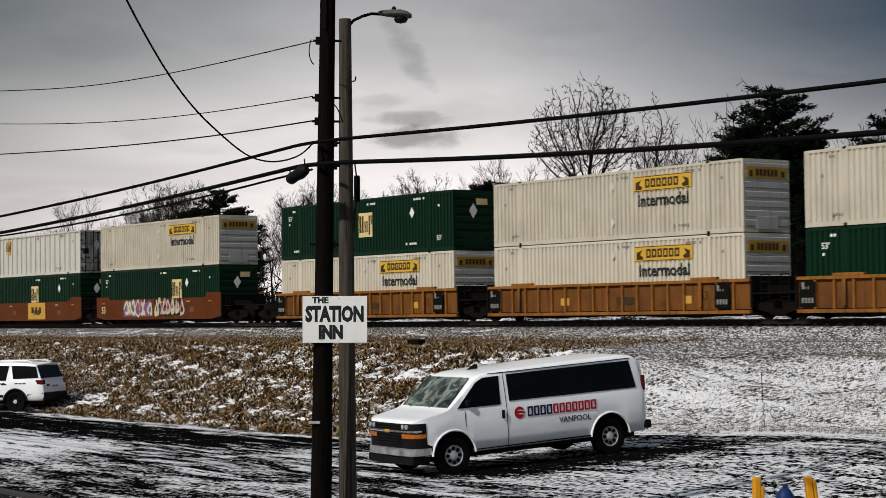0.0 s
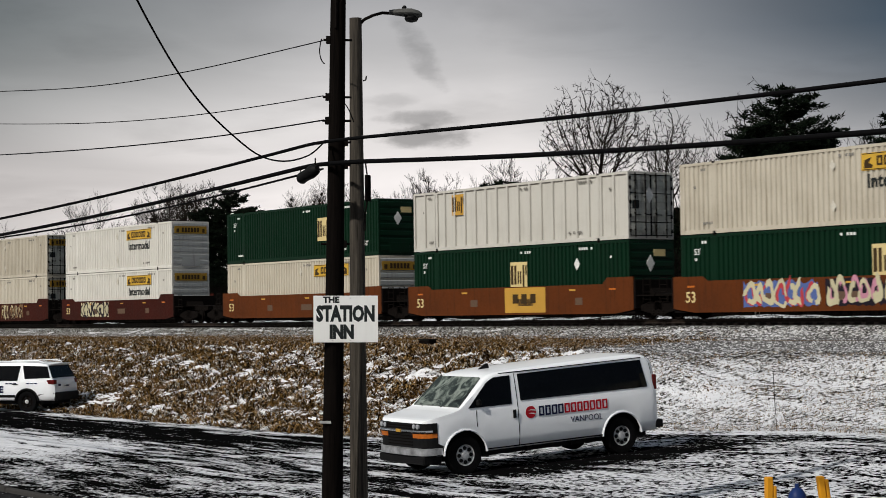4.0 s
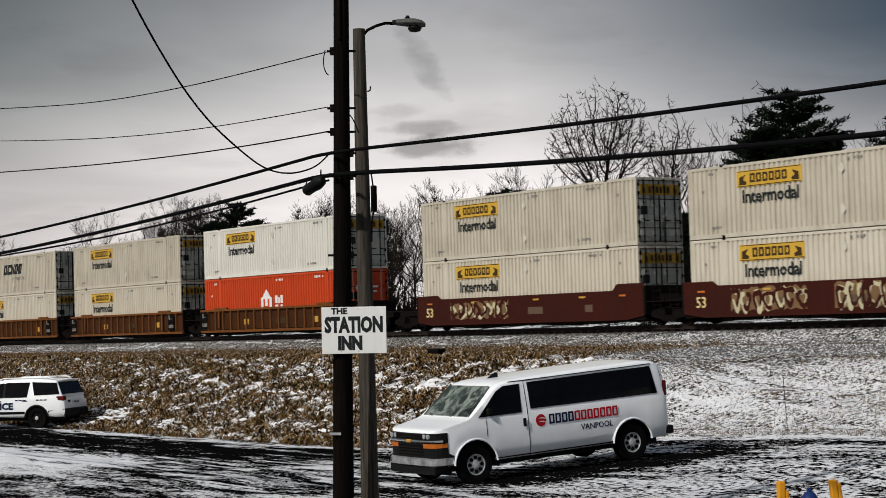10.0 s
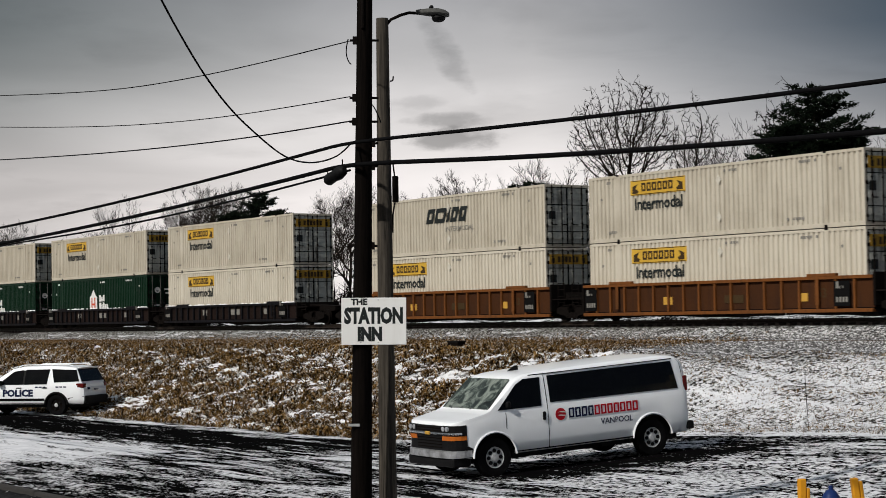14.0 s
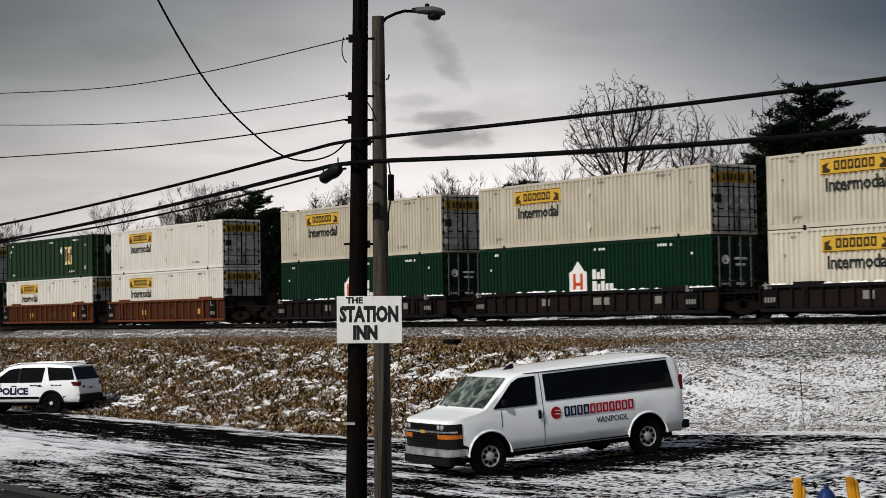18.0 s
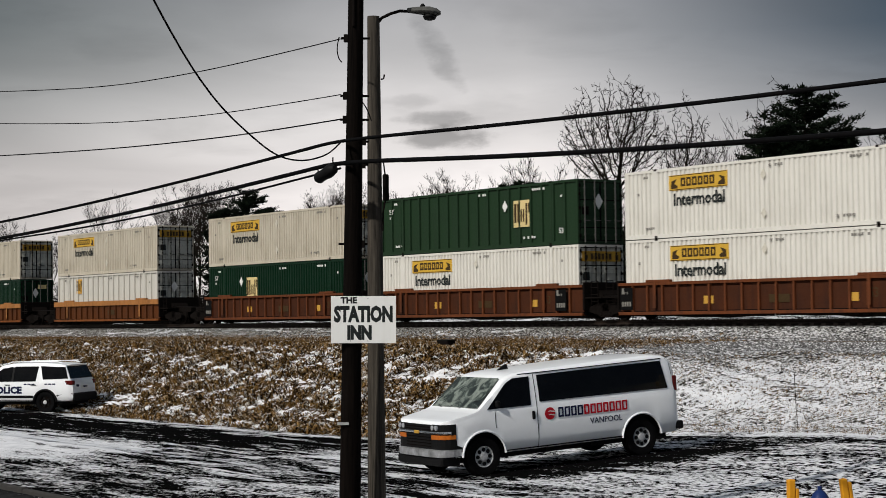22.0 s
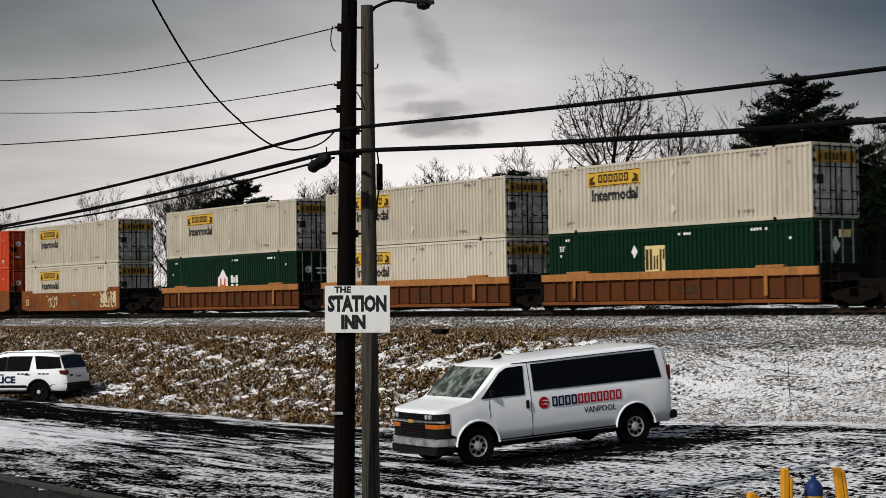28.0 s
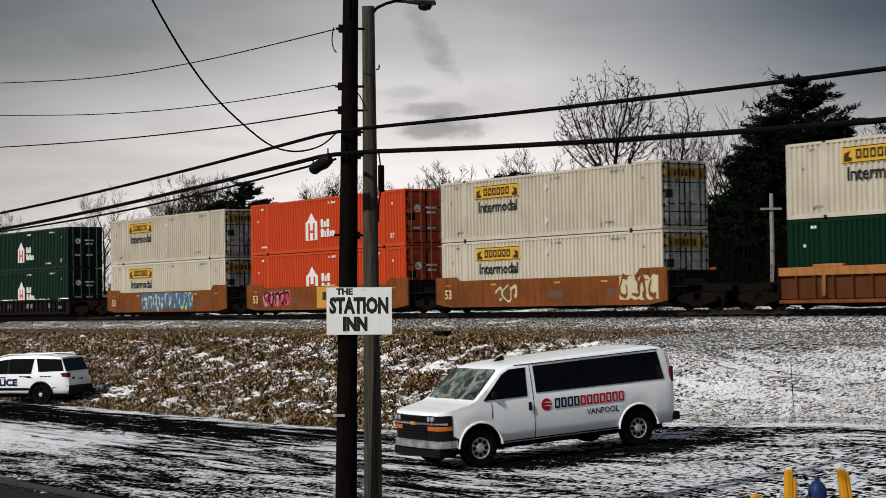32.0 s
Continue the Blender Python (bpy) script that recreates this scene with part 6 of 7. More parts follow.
def make_box(kind, paint_mat, door_right, style, label, group, at=None, bare=False):
    """One 53-foot container, its doors or its blunt nose towards +x."""
    c = thing("shipping_container", label, "container", group)
    h, hw, hl = BOX_H, BOX_W / 2, BOX_L / 2
    for out in (-1, 1):
        y = out * (hw - 0.012)
        bm = bmesh.new()
        if style == "posts":
            posted_wall(bm, -hl + 0.12, hl - 0.12, y - out * 0.065, 0.16, h - 0.11, 0.82, out)
        else:
            ribbed_wall(bm, -hl + 0.12, hl - 0.12, y, 0.16, h - 0.11, 0.27, 0.066, out)
        part("side_wall", bm, paint_mat, c)
    bm = bmesh.new()
    box(bm, -hl + 0.02, hl - 0.02, -hw + 0.09, hw - 0.09, 0.05, h - 0.03)
    part("body", bm, paint_mat, c)
    bm = bmesh.new()
    for y0, y1 in ((-hw, -hw + 0.10), (hw - 0.10, hw)):
        box(bm, -hl, hl, y0, y1, 0.0, 0.17)
        box(bm, -hl, hl, y0, y1, h - 0.11, h)
        for x in (-hl, hl - 0.12):
            box(bm, x, x + 0.12, y0, y1, 0.16, h - 0.11)
        for x in (-6.19, 6.01):
            box(bm, x, x + 0.18, y0, y1, 0.16, h - 0.11)
    for x in (-hl, hl - 0.12):
        box(bm, x, x + 0.12, -hw + 0.1, hw - 0.1, h - 0.12, h)
        box(bm, x, x + 0.12, -hw + 0.1, hw - 0.1, 0, 0.14)
    part("frame", bm, paint_mat, c)
    for x in (-6.1, 6.1):
        for y in (-hw + 0.03, hw - 0.03):
            for z0, z1 in ((h - 0.06, h + 0.022), (-0.01, 0.10)):
                bm = bmesh.new()
                box(bm, x - 0.085, x + 0.085, y - 0.036, y + 0.036, z0, z1)
                part("corner_casting", bm, "steel_dark", c)
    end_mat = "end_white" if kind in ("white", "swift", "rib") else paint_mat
    e = hl + 0.006
    if door_right:
        for y0, y1 in ((-hw + 0.11, -0.012), (0.012, hw - 0.11)):
            bm = bmesh.new()
            box(bm, hl - 0.05, e - 0.002, y0, y1, 0.15, h - 0.13)
            for q in range(4):
                z = 0.35 + q * 0.62
                box(bm, e - 0.004, e + 0.018, y0 + 0.05, y1 - 0.05, z, z + 0.28, 0.008)
            d = part("door", bm, end_mat, c)
            for z in (0.72, 1.96):
                bm = bmesh.new()
                box(bm, e - 0.004, e + 0.010, y0 + 0.04, y1 - 0.04, z - 0.018, z + 0.018)
                part("rub_strip", bm, "gasket", d)
            for z in (0.35, 0.97, 1.59, 2.21, 2.60):
                bm = bmesh.new()
                y = y0 if y0 < -0.1 else y1
                box(bm, e, e + 0.035, y - 0.05, y + 0.05, z - 0.07, z + 0.07)
                part("hinge", bm, "steel_dark", d)
            bm = bmesh.new()
            for ya, yb, za, zb in ((y0 - 0.012, y0 + 0.03, 0.13, h - 0.12), (y1 - 0.03, y1 + 0.012, 0.13, h - 0.12), (y0 + 0.03, y1 - 0.03, 0.13, 0.17), (y0 + 0.03, y1 - 0.03, h - 0.16, h - 0.12)):
                box(bm, e - 0.004, e + 0.012, ya, yb, za, zb)
            part("gasket", bm, "gasket", d)
            for f in (0.22, 0.72):
                yy = y0 + (y1 - y0) * f
                bm = bmesh.new()
                tube(bm, [(e + 0.05, yy, 0.06), (e + 0.05, yy, h - 0.05)], 0.030, 6)
                for z in (0.4, 1.1, 1.8, 2.5):
                    box(bm, e, e + 0.06, yy - 0.05, yy + 0.05, z - 0.03, z + 0.03)
                box(bm, e + 0.05, e + 0.075, yy - 0.02, yy + 0.30, 1.02, 1.06)
                part("lock_bar", bm, "steel_dark" if end_mat == "end_white" else "lock_grey", d)
            if y0 < -0.1:
                bm = bmesh.new()
                box(bm, e + 0.0, e + 0.022, y0 + 0.12, y0 + 0.50, 1.30, 1.66)
                part("placard", bm, "ink" if end_mat == "end_white" else "steel_dark", d)
    else:
        bm = bmesh.new()
        folded_end(bm, e - 0.03, -hw + 0.11, hw - 0.11, 0.13, h - 0.12, 7, 0.05)
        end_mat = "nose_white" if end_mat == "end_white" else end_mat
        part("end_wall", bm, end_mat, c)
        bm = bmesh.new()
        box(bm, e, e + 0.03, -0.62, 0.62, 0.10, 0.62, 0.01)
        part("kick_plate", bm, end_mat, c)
    if kind == "white":
        bm = bmesh.new()
        box(bm, e + 0.0, e + 0.030, -1.12, 1.12, h - 0.76, h - 0.30)
        q = part("end_panel", bm, "logo_dim", c, "yellow name panel on the end")
        bm = bmesh.new()
        for k in range(6):
            box(bm, e + 0.029, e + 0.036, -0.62 + k * 0.21, -0.47 + k * 0.21, h - 0.67, h - 0.40)
        for y in (-0.98, 0.80):
            box(bm, e + 0.029, e + 0.036, y, y + 0.18, h - 0.70, h - 0.46)
        pieces("mark", bm, "ink_brown", q)
    # what is written on the side
    f = -hw + 0.007
    lx = -3.5 if door_right else 3.4

    def plate(name, mat, x, z, w, hh, parent=c, lift=0.0, label=""):
        bm = bmesh.new()
        box(bm, x - w / 2, x + w / 2, f - 0.008 - lift, f - lift + 0.006, z - hh / 2, z + hh / 2)
        return part(name, bm, mat, parent, label)

    if kind == "white":
        q = plate("name_panel", "logo_yellow", lx, 2.26, 3.5, 0.64, label="yellow name panel")
        bm = bmesh.new()
        for k in range(6):
            x = lx - 1.02 + k * 0.345
            ring(bm, x, x + 0.28, 2.09, 2.45, 0.085, f - 0.016, f - 0.006)
        for s in (-1, 1):
            prism(bm, [(lx + s * 1.62, 2.02), (lx + s * 1.24, 2.02), (lx + s * 1.2, 2.12), (lx + s * 1.4, 2.22), (lx + s * 1.25, 2.42), (lx + s * 1.6, 2.32)], f - 0.014, f - 0.006)
        for z in (1.97, 2.55):
            box(bm, lx - 1.70, lx + 1.70, f - 0.014, f - 0.006, z - 0.014, z + 0.014)
        pieces("mark", bm, "ink_brown", q)
        if not bare:
            words("Intermodal", 0.70, 0.020, "ink", c, (lx + 0.05, f - 0.004, 1.53), sx=1.0)
    elif kind == "swift":
        bm = bmesh.new()
        x = -1.75
        for w in (0.62, 0.92, 0.22, 0.58, 0.60):
            if w < 0.3:
                box(bm, x, x + w, f - 0.010, f + 0.004, 1.55, 2.28)
            else:
                ring(bm, x, x + w, 1.55, 2.28, 0.21, f - 0.010, f + 0.004)
            x += w + 0.12
        for q in bm.verts:
            q.co.x += (q.co.z - 1.55) * 0.35
        pieces("mark", bm, "ink", c, "slanted black name blocks")
        words("INTERMODAL", 0.34, 0.004, "grey_mark", c, (1.2, f - 0.004, 1.2), sx=1.15)
    elif kind in ("green", "olive", "rib"):
        ex = {"green": at, "olive": 3.95, "rib": -4.3}[kind]
        mat = {"green": "logo_cream", "olive": "logo_cream", "rib": "logo_tan"}[kind]
        zz = 1.55 if kind != "rib" else 2.15
        s = 1.25 if kind != "rib" else 1.0
        q = plate("name_panel", mat, ex, zz, s, s, label="pale square name panel")
        bm = bmesh.new()
        for a, b, z0, z1 in ((-0.46, -0.32, -0.32, 0.38), (-0.26, -0.14, -0.32, 0.38), (-0.06, 0.02, -0.30, 0.16), (0.08, 0.16, -0.30, 0.16), (0.24, 0.34, -0.42, 0.38), (0.40, 0.48, 0.02, 0.38)):
            box(bm, ex + a * s, ex + b * s, f - 0.016, f - 0.006, zz + z0 * s, zz + z1 * s)
        pieces("mark", bm, "ink_brown", q)
        if kind != "rib":
            words("53'", 0.34, 0.006, "ink_white", c, (6.9, f - 0.004, 0.62))
            words("53'", 0.34, 0.006, "ink_white", c, (-7.1, f - 0.004, 2.2))
        if kind in ("green",):
            bm = bmesh.new()
            box(bm, e + 0.0, e + 0.03, 0.1, 0.75, 2.2, 2.5)
            part("placard", bm, "logo_cream", c)
        bm = bmesh.new()
        prism(bm, [(-0.24, 0), (0, -0.36), (0.24, 0), (0, 0.36)], -e - 0.03, -e + 0.002)
        bmesh.ops.rotate(bm, verts=bm.verts, matrix=Matrix.Rotation(radians(90), 3, "Z"), cent=(0, 0, 0))
        bmesh.ops.translate(bm, verts=bm.verts, vec=(0, -0.1, 1.9))
        part("diamond", bm, "ink_white", c, "white diamond placard")
    elif kind == "hub":
        hx = -0.6 if at is None else at
        bm = bmesh.new()
        prism(bm, [(hx - 0.62, 0.62), (hx + 0.62, 0.62), (hx + 0.62, 1.62), (hx + 0.42, 1.68), (hx, 2.12), (hx - 0.42, 1.68), (hx - 0.62, 1.62)], f - 0.010, f + 0.004)
        q = part("name_panel", bm, "ink_white", c, "white house-shaped emblem")
        bm = bmesh.new()
        box(bm, hx - 0.34, hx - 0.16, f - 0.017, f - 0.008, 0.66, 1.56)
        box(bm, hx + 0.16, hx + 0.34, f - 0.017, f - 0.008, 0.66, 1.56)
        box(bm, hx - 0.16, hx + 0.16, f - 0.017, f - 0.008, 1.02, 1.16)
        pieces("mark", bm, "red" if paint_mat == "green" else paint_mat, q)
        bm = bmesh.new()
        for z0, ws in ((1.28, (0.26, 0.2, 0.26)), (0.76, (0.3, 0.16, 0.24, 0.2, 0.24))):
            x = hx + 1.0
            for k, w in enumerate(ws):
                box(bm, x, x + w, f - 0.010, f + 0.004, z0, z0 + (0.44 if k in (0, 2) else 0.32))
                x += w + 0.07
        pieces("mark", bm, "ink_white", c, "white name blocks")
        words("53'", 0.34, 0.006, "ink_white", c, (6.9, f - 0.004, 0.55))
        bm = bmesh.new()
        lathe(bm, [(0.20, e + 0.01), (0.20, e + 0.03), (0.11, e + 0.03), (0.11, e + 0.012)], 12, "x", (0, -0.55, 1.9))
        part("emblem", bm, "ink_white", c)
        bm = bmesh.new()
        for y, z, w in ((0.3, 1.95, 0.7), (0.3, 1.7, 0.55), (0.3, 0.9, 0.5), (-0.6, 0.9, 0.4)):
            box(bm, e + 0.01, e + 0.03, y - w / 2, y + w / 2, z - 0.05, z + 0.05)
        pieces("mark", bm, "ink_white", c)
    # small stencils: rows of short bars, and white diamonds half way along
    bm = bmesh.new()
    ink = "grey_mark" if kind in ("white", "swift", "rib") else "ink_white"
    for x, z, w in ((5.2, h - 0.28, 1.2), (-6.6, h - 0.3, 0.5), (4.6, 0.42, 1.1), (-6.3, 0.42, 0.9), (6.85, 2.2, 0.35), (-7.1, 1.9, 0.3), (1.0, h - 0.3, 0.9)):
        n = int(w / 0.16)
        for k in range(n):
            if (k * 7 + int(x * 3)) % 5:
                box(bm, x + k * 0.16 - w / 2, x + k * 0.16 - w / 2 + 0.11, f - 0.006, f + 0.006, z - 0.055, z + 0.055)
    tagged(part("stencilling", bm, ink, c), kind="stuff")
    if kind != "rib":
        for dx, dz in (((0.25, 0.72), (0.25, 2.25)) if kind in ("white", "swift") else ((ex - 1.3 if door_right else ex + 4.2 if ex < 2 else ex + 1.3, 1.95),) if kind != "hub" else ()):
            bm = bmesh.new()
            r = 0.20 if kind not in ("white", "swift") else 0.16
            prism(bm, [(dx - r, dz), (dx, dz - r * 1.4), (dx + r, dz), (dx, dz + r * 1.4)], f - 0.010, f + 0.004)
            part("diamond", bm, "ink_white" if kind not in ("white", "swift") else "faint_mark", c, "white diamond placard")
    return c


def make_truck(parent, x):
    """A wheeled bogie at x under a wagon."""
    bm = bmesh.new()
    for y in (-1.02, 1.02):
        prism(bm, [(x - 1.15, 0.40), (x - 0.95, 0.34), (x - 0.5, 0.26), (x - 0.35, 0.16), (x + 0.35, 0.16), (x + 0.5, 0.26), (x + 0.95, 0.34), (x + 1.15, 0.40), (x + 1.15, 0.58), (x + 0.6, 0.74), (x - 0.6, 0.74), (x - 1.15, 0.58)], y - 0.08, y + 0.08)
    box(bm, x - 0.22, x + 0.22, -1.1, 1.1, 0.40, 0.78)
    t = part("bogie", bm, "steel_dark", parent, "grimy dark steel bogie")
    for dx in (-0.88, 0.88):
        bm = bmesh.new()
        tube(bm, [(x + dx, -0.7, 0.42), (x + dx, 0.7, 0.42)], 0.07, 8)
        for y in (-0.75, 0.75):
            s = 1 if y > 0 else -1
            lathe(bm, [(0.44, y - 0.07 * s), (0.42, y - 0.05 * s), (0.42, y + 0.06 * s), (0.36, y + 0.06 * s), (0.34, y + 0.03 * s), (0.14, y + 0.03 * s), (0.12, y + 0.08 * s)], 16, "y", (x + dx, 0, 0.42))
        part("wheelset", bm, "steel_dark", t)
    for dx in (-0.3, 0.0, 0.3):
        bm = bmesh.new()
        lathe(bm, [(0.07, 0.22), (0.09, 0.26), (0.07, 0.31), (0.09, 0.36), (0.07, 0.42)], 8, "z", (x + dx, -1.06, 0))
        part("spring", bm, "steel_dark", t)


def make_wagon(style, paint_mat, label, front_truck, rear_truck, coupled_front, coupled_rear):
    """One well unit; x runs forwards, z = 0 at the rail. Sides of ribbed, smooth or low build."""
    c = thing("well_wagon", label, "railway wagon", "well wagons of the train")
    hl = 8.45
    top = 1.60 if style != "low" else 1.28
    for s in (-1, 1):
        y = s * 1.42
        bm = bmesh.new()
        if style == "smooth":
            a = min(y, y - s * 0.06), max(y, y - s * 0.06)
            prism(bm, [(-hl, 0.42), (-hl + 1.2, 0.26), (hl - 1.2, 0.26), (hl, 0.42), (hl, top + 0.22), (hl - 1.7, top + 0.22), (hl - 2.0, top - 0.06), (-hl + 2.0, top - 0.06), (-hl + 1.7, top + 0.12), (-hl, top + 0.12)], *a)
            part("side", bm, paint_mat, c)
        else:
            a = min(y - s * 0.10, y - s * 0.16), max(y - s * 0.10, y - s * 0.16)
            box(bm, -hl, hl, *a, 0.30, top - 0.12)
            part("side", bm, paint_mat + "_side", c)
            bm = bmesh.new()
            b = min(y + s * 0.03, y - s * 0.16), max(y + s * 0.03, y - s * 0.16)
            broad = paint_mat == "orange_car"          # this build has a deep top chord, paler than its sides
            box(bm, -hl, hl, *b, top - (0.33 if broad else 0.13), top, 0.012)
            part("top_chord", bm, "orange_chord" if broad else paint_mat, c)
            bm = bmesh.new()
            box(bm, -hl, hl, *b, 0.22, 0.36, 0.012)
            part("bottom_chord", bm, paint_mat, c)
            if s < 0:
                n = 17 if style == "ribbed" else 20
                bm = bmesh.new()
                box(bm, -0.05, 0.05, -1.44, -1.30, 0.36, top - 0.13, 0.015)
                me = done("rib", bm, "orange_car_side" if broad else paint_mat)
                for k in range(n):
                    x = -hl + 0.9 + k * (2 * hl - 1.8) / (n - 1)
                    ob = new("rib", me)
                    ob.parent = c
                    ob.location.x = x
                for x in (-5.9, 5.9):
                    bm = bmesh.new()
                    box(bm, x - 0.75, x + 0.75, -1.46, -1.28, top - 0.02, top + 0.10, 0.015)
                    box(bm, x - 0.3, x - 0.12, -1.47, -1.43, 0.5, top + 0.05, 0.01)
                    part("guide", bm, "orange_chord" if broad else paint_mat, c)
            # dark reporting panel near one end
            if s < 0 and paint_mat != "orange_car":
                for x in (hl - 1.9, -hl + 0.15):
                    bm = bmesh.new()
                    box(bm, x, x + 0.8, -1.455, -1.44, 0.45, top - 0.2)
                    q = part("reporting_panel", bm, "gasket", c, "black reporting panel")
                    bm = bmesh.new()
                    for z, n_, w in ((0.60, 4, 0.10), (1.12, 1, 0.13), (1.12, 3, 0.05)):
                        for k in range(n_):
                            box(bm, x + 0.12 + k * 0.16, x + 0.12 + k * 0.16 + w, -1.463, -1.456, z, z + 0.2 * (w / 0.1))
                    tagged(part("stencilling", bm, "grey_mark", q), kind="stuff")
                words("53", 0.50, 0.012, "ink_brown", c, (hl - 2.62, -1.325, 0.95))
    if style == "low":
        rng = random.Random(5)
        bm = bmesh.new()
        for k in range(60):
            x, w = rng.uniform(-hl + 0.2, hl - 0.2), rng.uniform(0.05, 0.3)
            hh = rng.uniform(0.03, 0.10)
            q = [bm.verts.new((x + dx * w, -1.37 + dy * 0.07, top - 0.01)) for dx, dy in ((-1, -0.6), (-0.3, -1), (0.8, -0.7), (1, 0.3), (0, 1))]
            p = bm.verts.new((x + 0.1 * w, -1.37, top + hh))
            for i in range(5):
                bm.faces.new((q[i], q[(i + 1) % 5], p))
        tagged(part("snow_crust", bm, "snow", c, "crumbs of old snow on the top chord"), kind="stuff")
    bm = bmesh.new()
    box(bm, -hl, hl, -1.35, 1.35, 0.26, 0.40)
    part("well_floor", bm, "steel_dark", c)
    for s, truck in ((1, front_truck), (-1, rear_truck)):
        bm = bmesh.new()
        x0 = s * hl
        reach = 1.35 if not (coupled_front if s > 0 else coupled_rear) else 2.9
        pts = [(x0 - s * 0.1, 0.45), (x0 + s * reach, 0.78), (x0 + s * reach, 1.02), (x0 + s * 0.35, 1.12), (x0 - s * 0.1, top - 0.05)]
        prism(bm, pts, -0.55, 0.55)
        box(bm, min(x0, x0 + s * 0.12), max(x0, x0 + s * 0.12), -1.42, 1.42, 0.45, top + (0.1 if style != "low" else 0.0), 0.02)
        part("end_sill", bm, "steel_dark", c)
        bm = bmesh.new()
        for y in (-1.3, 1.3):
            tube(bm, [(x0 + s * 0.5, y, 0.7), (x0 + s * 0.5, y, 1.75)], 0.02, 5)
            tube(bm, [(x0 + s * 0.95, y, 0.7), (x0 + s * 0.95, y, 1.75)], 0.02, 5)
            for z in (0.85, 1.15, 1.45, 1.73):
                tube(bm, [(x0 + s * 0.5, y, z), (x0 + s * 0.95, y, z)], 0.018, 5)
        box(bm, min(x0 + s * 0.1, x0 + s * 1.2), max(x0 + s * 0.1, x0 + s * 1.2), -1.35, 1.35, 0.98, 1.04)
        part("ladder", bm, "steel_dark", c)
        if truck:
            make_truck(c, s * 9.65 if not (coupled_front if s > 0 else coupled_rear) else s * 9.9)
        if (coupled_front if s > 0 else coupled_rear):
            bm = bmesh.new()
            box(bm, min(x0 + s * 2.6, x0 + s * 3.25), max(x0 + s * 2.6, x0 + s * 3.25), -0.14, 0.14, 0.70, 0.96, 0.03)
            box(bm, min(x0 + s * 3.0, x0 + s * 3.3), max(x0 + s * 3.0, x0 + s * 3.3), -0.24, 0.24, 0.62, 1.02, 0.05)
            part("coupler", bm, "steel_dark", c)
    for x, w in ((-3.2, 0.55), (0.5, 1.1), (4.6, 0.5)):
        bm = bmesh.new()
        if style == "ribbed" and paint_mat == "orange_car" and x != 0.5:
            bm.free()
            continue
        box(bm, x, x + w, -1.345 if style != "smooth" else -1.428, -1.20 if style != "smooth" else -1.40, 0.66, 0.98)
        part("reporting_panel", bm, {"ribbed": "ink_brown" if x == 0.5 else "logo_tan", "smooth": "faded_mark", "low": "grey_mark"}[style], c, "faded lettered patch")
    if style == "smooth":
        for x in (-7.6, -3.9, 0.9, 4.2, 6.9):
            bm = bmesh.new()
            box(bm, x, x + 0.42, -1.427, -1.41, 1.28, 1.36)
            part("reflector", bm, "amber" if x in (-7.6, 6.9) else "logo_tan", c, "amber reflector strip")
        words("53", 0.62, 0.01, "logo_cream", c, (-7.4, -1.424, 0.86))
    return c


GRAFFITI = [("graffiti_red", (0.42, 0.05, 0.06)), ("graffiti_blue", (0.08, 0.12, 0.30)), ("graffiti_teal", (0.02, 0.16, 0.14)), ("graffiti_cream", (0.50, 0.46, 0.30)), ("graffiti_black", (0.015, 0.012, 0.018)), ("graffiti_pink", (0.5, 0.22, 0.3)), ("graffiti_tan", (0.17, 0.10, 0.05))]
for _n, _c in GRAFFITI:
    MAT[_n] = paint(_n, _c, tuple(v * 0.4 for v in _c), 0.6, 0.6, False)


def graffiti(wagon, x0, x1, z0, z1, colours, seed, y=-1.424):
    """Sprayed letter-like strokes along a wagon's side: plain loops, no words."""
    rng = random.Random(seed)
    n = max(3, int((x1 - x0) / 0.55))
    for layer, col in enumerate(colours):
        bm = bmesh.new()
        if layer == 0:                       # a ragged ground colour under the strokes
            m = n * 4
            lo = [bm.verts.new((x0 + (x1 - x0) * i / m, y, z0 + abs(rng.gauss(0, 0.07)))) for i in range(m + 1)]
            hi = [bm.verts.new((x0 + (x1 - x0) * i / m + rng.uniform(-0.03, 0.03), y, z1 - abs(rng.gauss(0, 0.10)))) for i in range(m + 1)]
            for i in range(m):
                bm.faces.new((lo[i], lo[i + 1], hi[i + 1], hi[i]))
            tagged(part("graffiti", bm, col, wagon, "sprayed graffiti ground colour"), kind="stuff")
            continue
        for k in range(n):
            cx = x0 + (k + 0.5) * (x1 - x0) / n + rng.uniform(-0.12, 0.12)
            cz = (z0 + z1) / 2 + rng.uniform(-0.08, 0.08)
            a, b = (x1 - x0) / n * rng.uniform(0.40, 0.66), (z1 - z0) / 2 * rng.uniform(0.7, 1.05)
            w = rng.uniform(0.09, 0.19)
            m = 12
            ph, sw = rng.uniform(0, 6.28), rng.uniform(3.6, 6.0)
            out, inn = [], []
            for i in range(m + 1):
                t = ph + sw * i / m
                r = 1 + 0.18 * math.sin(3 * t + seed)
                out.append((cx + a * r * math.cos(t), cz + b * r * math.sin(t)))
                q = 1 - w / min(a, b)
                inn.append((cx + a * r * q * math.cos(t), cz + b * r * q * math.sin(t)))
            yy = y - 0.004 * layer - 0.0006 * (k % 3)
            for i in range(m):
                bm.faces.new([bm.verts.new((px, yy, pz)) for px, pz in (out[i], out[i + 1], inn[i + 1], inn[i])])
        tagged(part("graffiti", bm, col, wagon, "sprayed graffiti strokes"), kind="stuff")


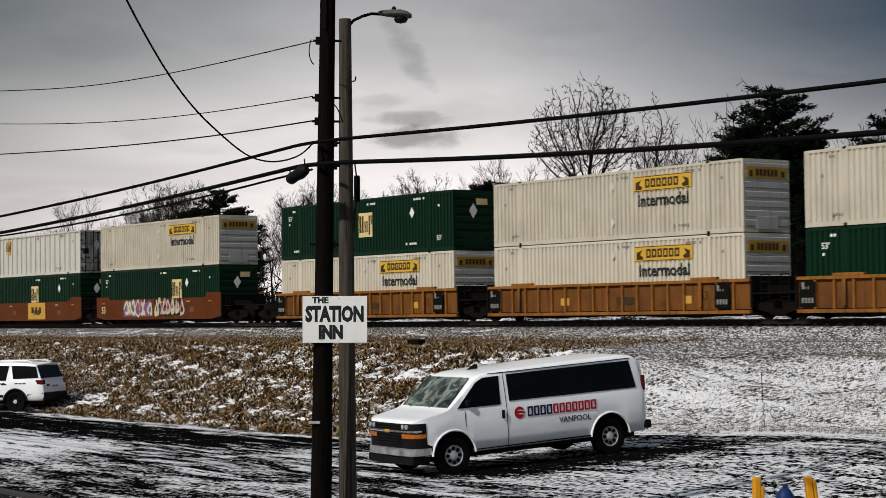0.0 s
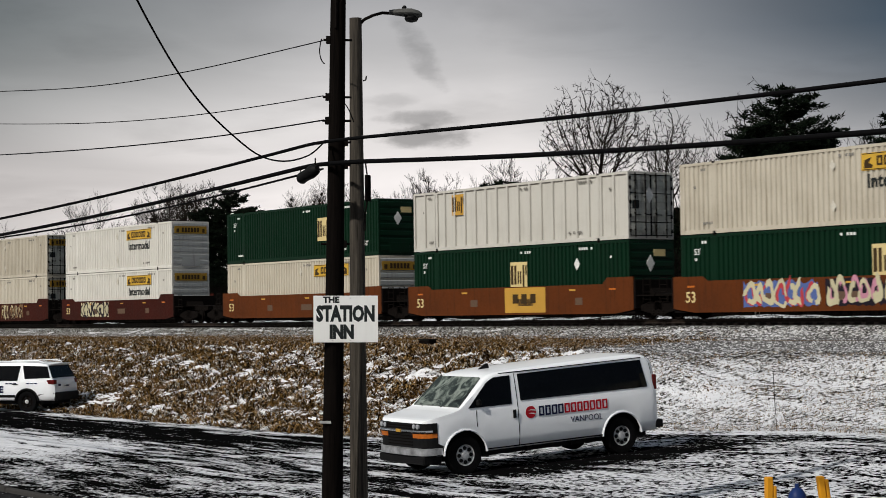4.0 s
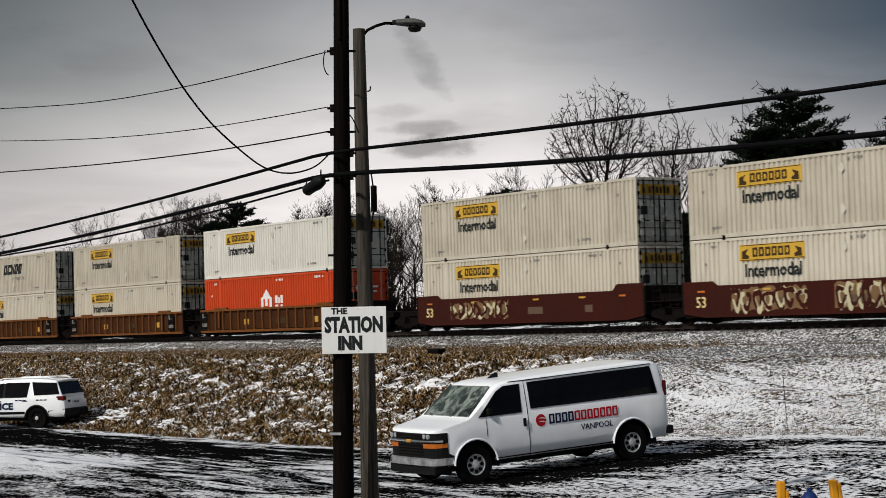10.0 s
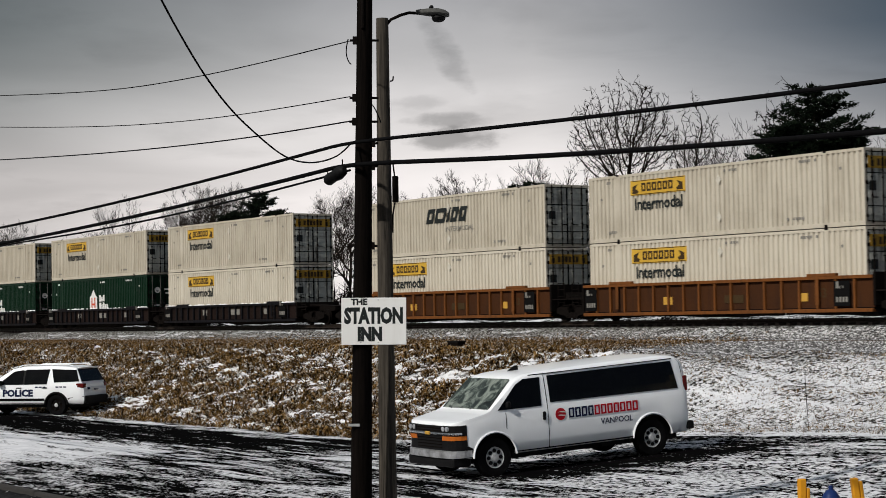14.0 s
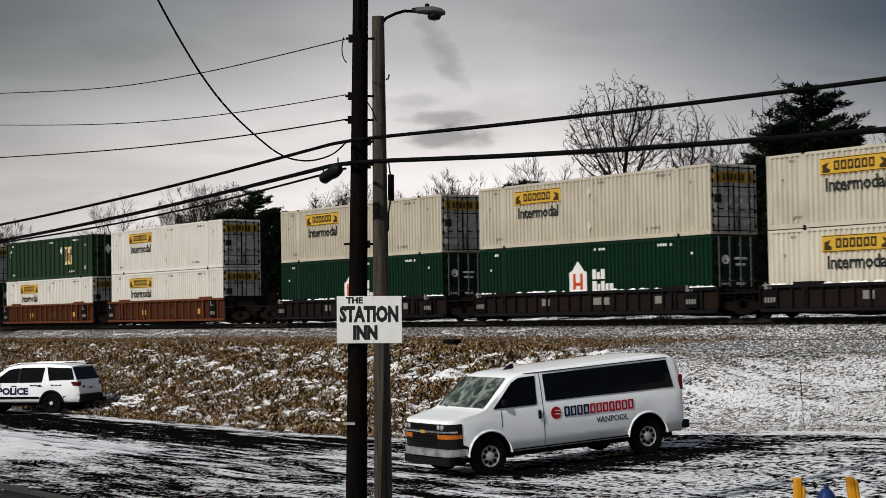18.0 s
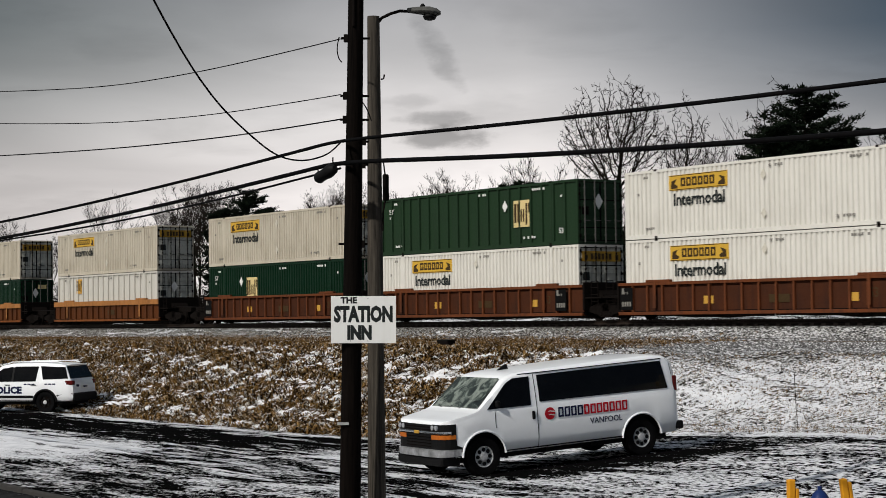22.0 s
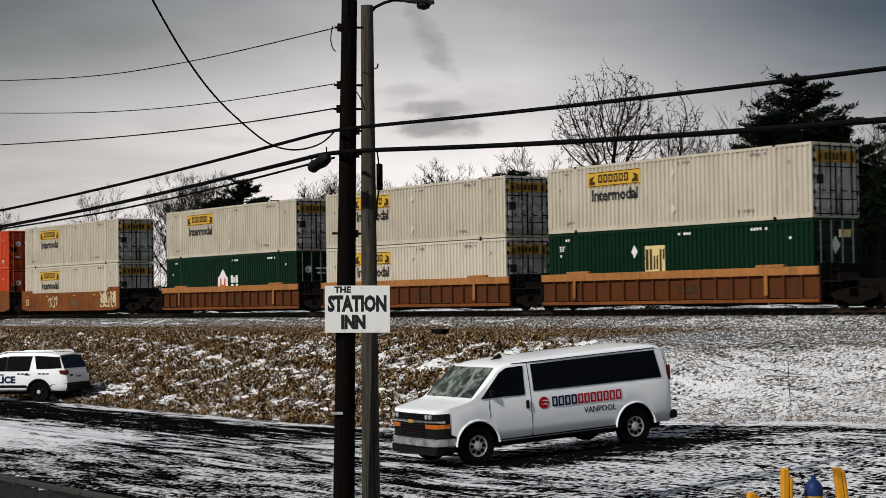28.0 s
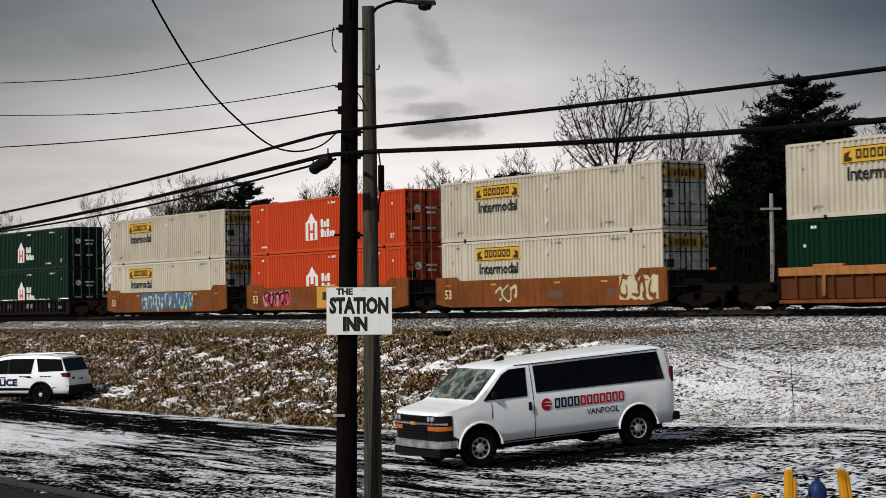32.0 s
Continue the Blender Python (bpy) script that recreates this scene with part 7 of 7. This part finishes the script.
def build_train():
    proto = {}

    def get(kind, door, upper=False):
        key = (kind, door, upper)
        kind, _, spot = kind.partition(":")
        if key not in proto:
            spec = {"white": ("white", "white_box", "rib", "white corrugated 53-foot container with a yellow name panel"),
                    "cool": ("white", "white_cool", "rib", "clean bright white corrugated container with a yellow name panel"),
                    "swift": ("swift", "white_box", "rib", "white corrugated container with slanted black name blocks"),
                    "bare": ("white", "white_box", "rib", "white corrugated 53-foot container with only a yellow name panel"),
                    "green": ("green", "green", "rib", "dark green corrugated container with a pale square emblem"),
                    "olive": ("olive", "olive", "posts", "olive green container with wide upright posts and a square emblem"),
                    "rib": ("rib", "white_rib", "posts", "white container with wide upright posts and a small tan emblem"),
                    "ghub": ("hub", "green", "rib", "dark green container with a white house emblem"),
                    "rhub": ("hub", "red", "rib", "bright red container with a white house emblem")}[kind]
            # plain white containers of the upper tier take the darker white
            coat = "white_upper" if upper and spec[1] == "white_box" else spec[1]
            proto[key] = make_box(spec[0], coat, door, spec[2], spec[3].replace("white corr", "upper-tier white corr") if upper else spec[3], "containers on the train", float(spot) if spot else None, kind == "bare")
            return proto[key]
        return copy_thing(proto[key], Matrix.Identity(4))

    # upper and lower load, doors or nose to the front, wagon kind, coupled front and rear
    N, D = False, True
    order = [("white", "green:2.7", N, N, "Y"), ("white", "white", N, N, "Y"), ("green:0.4", "white", N, N, "Y"),
             ("white", "green:2.7", N, N, "B"), ("rib", "green:0.4", D, N, "B"), ("green:2.7", "bare", N, N, "B"),
             ("cool", "cool", N, N, "M"), ("white", "white", D, D, "M"), ("white", "white", D, D, "M"),
             ("cool", "rhub", D, D, "T"), ("white", "white", D, D, "T"), ("swift", "white", D, D, "T"),
             ("white", "white", D, D, "K"), ("white", "ghub", D, D, "K"), ("white", "ghub", D, D, "K"),
             ("cool", "cool", D, D, "R"), ("olive", "cool", D, D, "R"), ("white", "green:-2.7", D, D, "R"),
             ("white", "rib", D, D, "O"), ("white", "green:-0.9", D, D, "O"), ("white", "white", D, D, "O"),
             ("white", "ghub", D, D, "O"), ("white", "white", D, D, "S"), ("rhub:-1.2", "rhub:-1.2", D, D, "S"),
             ("white", "white", D, D, "S"), ("ghub", "ghub", D, D, "K")]
    wide = {3, 6, 9, 12, 15, 18, 19, 22, 25}        # a coupler in front of these
    place, o = [], -19.25
    for k in range(len(order)):
        if k:
            o += 23.33 if k in wide else 19.38
        place.append(o)
    paints = {"Y": ("ribbed", "yellow_car", "yellow-orange ribbed well wagon streaked with rust"),
              "T": ("ribbed", "tawny_car", "rust-brown tawny ribbed well wagon"),
              "B": ("smooth", "brown_car", "red-brown smooth-sided well wagon"),
              "M": ("smooth", "maroon_car", "dark maroon smooth-sided well wagon with graffiti"),
              "K": ("low", "black_car", "black low ribbed well wagon"),
              "R": ("ribbed", "rust_car", "rusty orange-brown ribbed well wagon"),
              "O": ("ribbed", "orange_car", "faded orange ribbed well wagon"),
              "S": ("smooth", "orange_car", "orange smooth-sided well wagon with graffiti")}
    cars = {}
    for k, (up, lo, du, dl, w) in enumerate(order):
        front, rear = k in wide, (k + 1) in wide
        style, mat, label = paints[w]
        key = (w, front, rear)
        if key in cars:
            wagon = copy_thing(cars[key], Matrix.Identity(4))
        else:
            wagon = cars[key] = make_wagon(style, mat, label, True, rear, front, rear)
        MOVERS.append((wagon, place[k], RAIL_Z))
        MOVERS.append((get(lo, dl), place[k], LOW_Z))
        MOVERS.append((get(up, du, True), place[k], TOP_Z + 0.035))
    wag = [m[0] for m in MOVERS[::3]]
    graffiti(wag[3], -4.4, -0.5, 0.42, 1.5, ("graffiti_blue", "graffiti_red", "graffiti_cream"), 4)
    graffiti(wag[3], -0.1, 3.8, 0.42, 1.5, ("graffiti_black", "graffiti_pink", "graffiti_cream"), 9)
    graffiti(wag[6], -5.3, -0.9, 0.45, 1.5, ("graffiti_cream", "graffiti_black"), 5)
    graffiti(wag[7], -5.7, -1.6, 0.45, 1.45, ("graffiti_tan", "graffiti_cream", "maroon_car"), 6)
    graffiti(wag[7], -0.2, 3.9, 0.45, 1.5, ("graffiti_tan", "graffiti_cream", "maroon_car"), 7)
    graffiti(wag[8], -5.6, -1.0, 0.5, 1.4, ("graffiti_tan", "graffiti_cream", "maroon_car"), 8)
    graffiti(wag[22], 5.4, 7.9, 0.45, 1.55, ("graffiti_cream", "orange_car"), 10)
    graffiti(wag[22], -3.6, -1.8, 0.5, 1.3, ("orange_car", "graffiti_cream"), 11)
    graffiti(wag[23], -6.5, -3.4, 0.45, 1.4, ("graffiti_red", "graffiti_pink", "graffiti_black"), 12)
    graffiti(wag[24], -3.2, 4.1, 0.4, 1.5, ("graffiti_teal", "graffiti_cream", "graffiti_blue"), 13)
    for k in (4, 23):
        bm = bmesh.new()
        box(bm, -0.5, 2.5, -1.428, -1.418, 0.35, 1.5)
        q = part("reporting_panel", bm, "logo_tan", wag[k], "yellow-tan panel with dark block letters")
        for x in (0.1, 0.75, 1.4):
            bm = bmesh.new()
            box(bm, x, x + 0.40, -1.436, -1.429, 0.78, 1.2)
            pieces("mark", bm, "ink_brown", q)


build_train()

build_growth()


# ======================= what moves =======================


def run(t):
    """Metres that the train has rolled: it slows very gently."""
    return SPEED * t + 1.478 - 0.00508 * (t - 16) ** 2


def motions():
    for ob, o, z in MOVERS:
        rows = []
        for t in range(0, 33, 2):
            x, y = xy_of(-BOX_W / 2, run(t) - o + BOX_L / 2)
            rows.append((t, pose(x, y, z, 0, 0, -TURN)))
        walk(ob, rows)


motions()
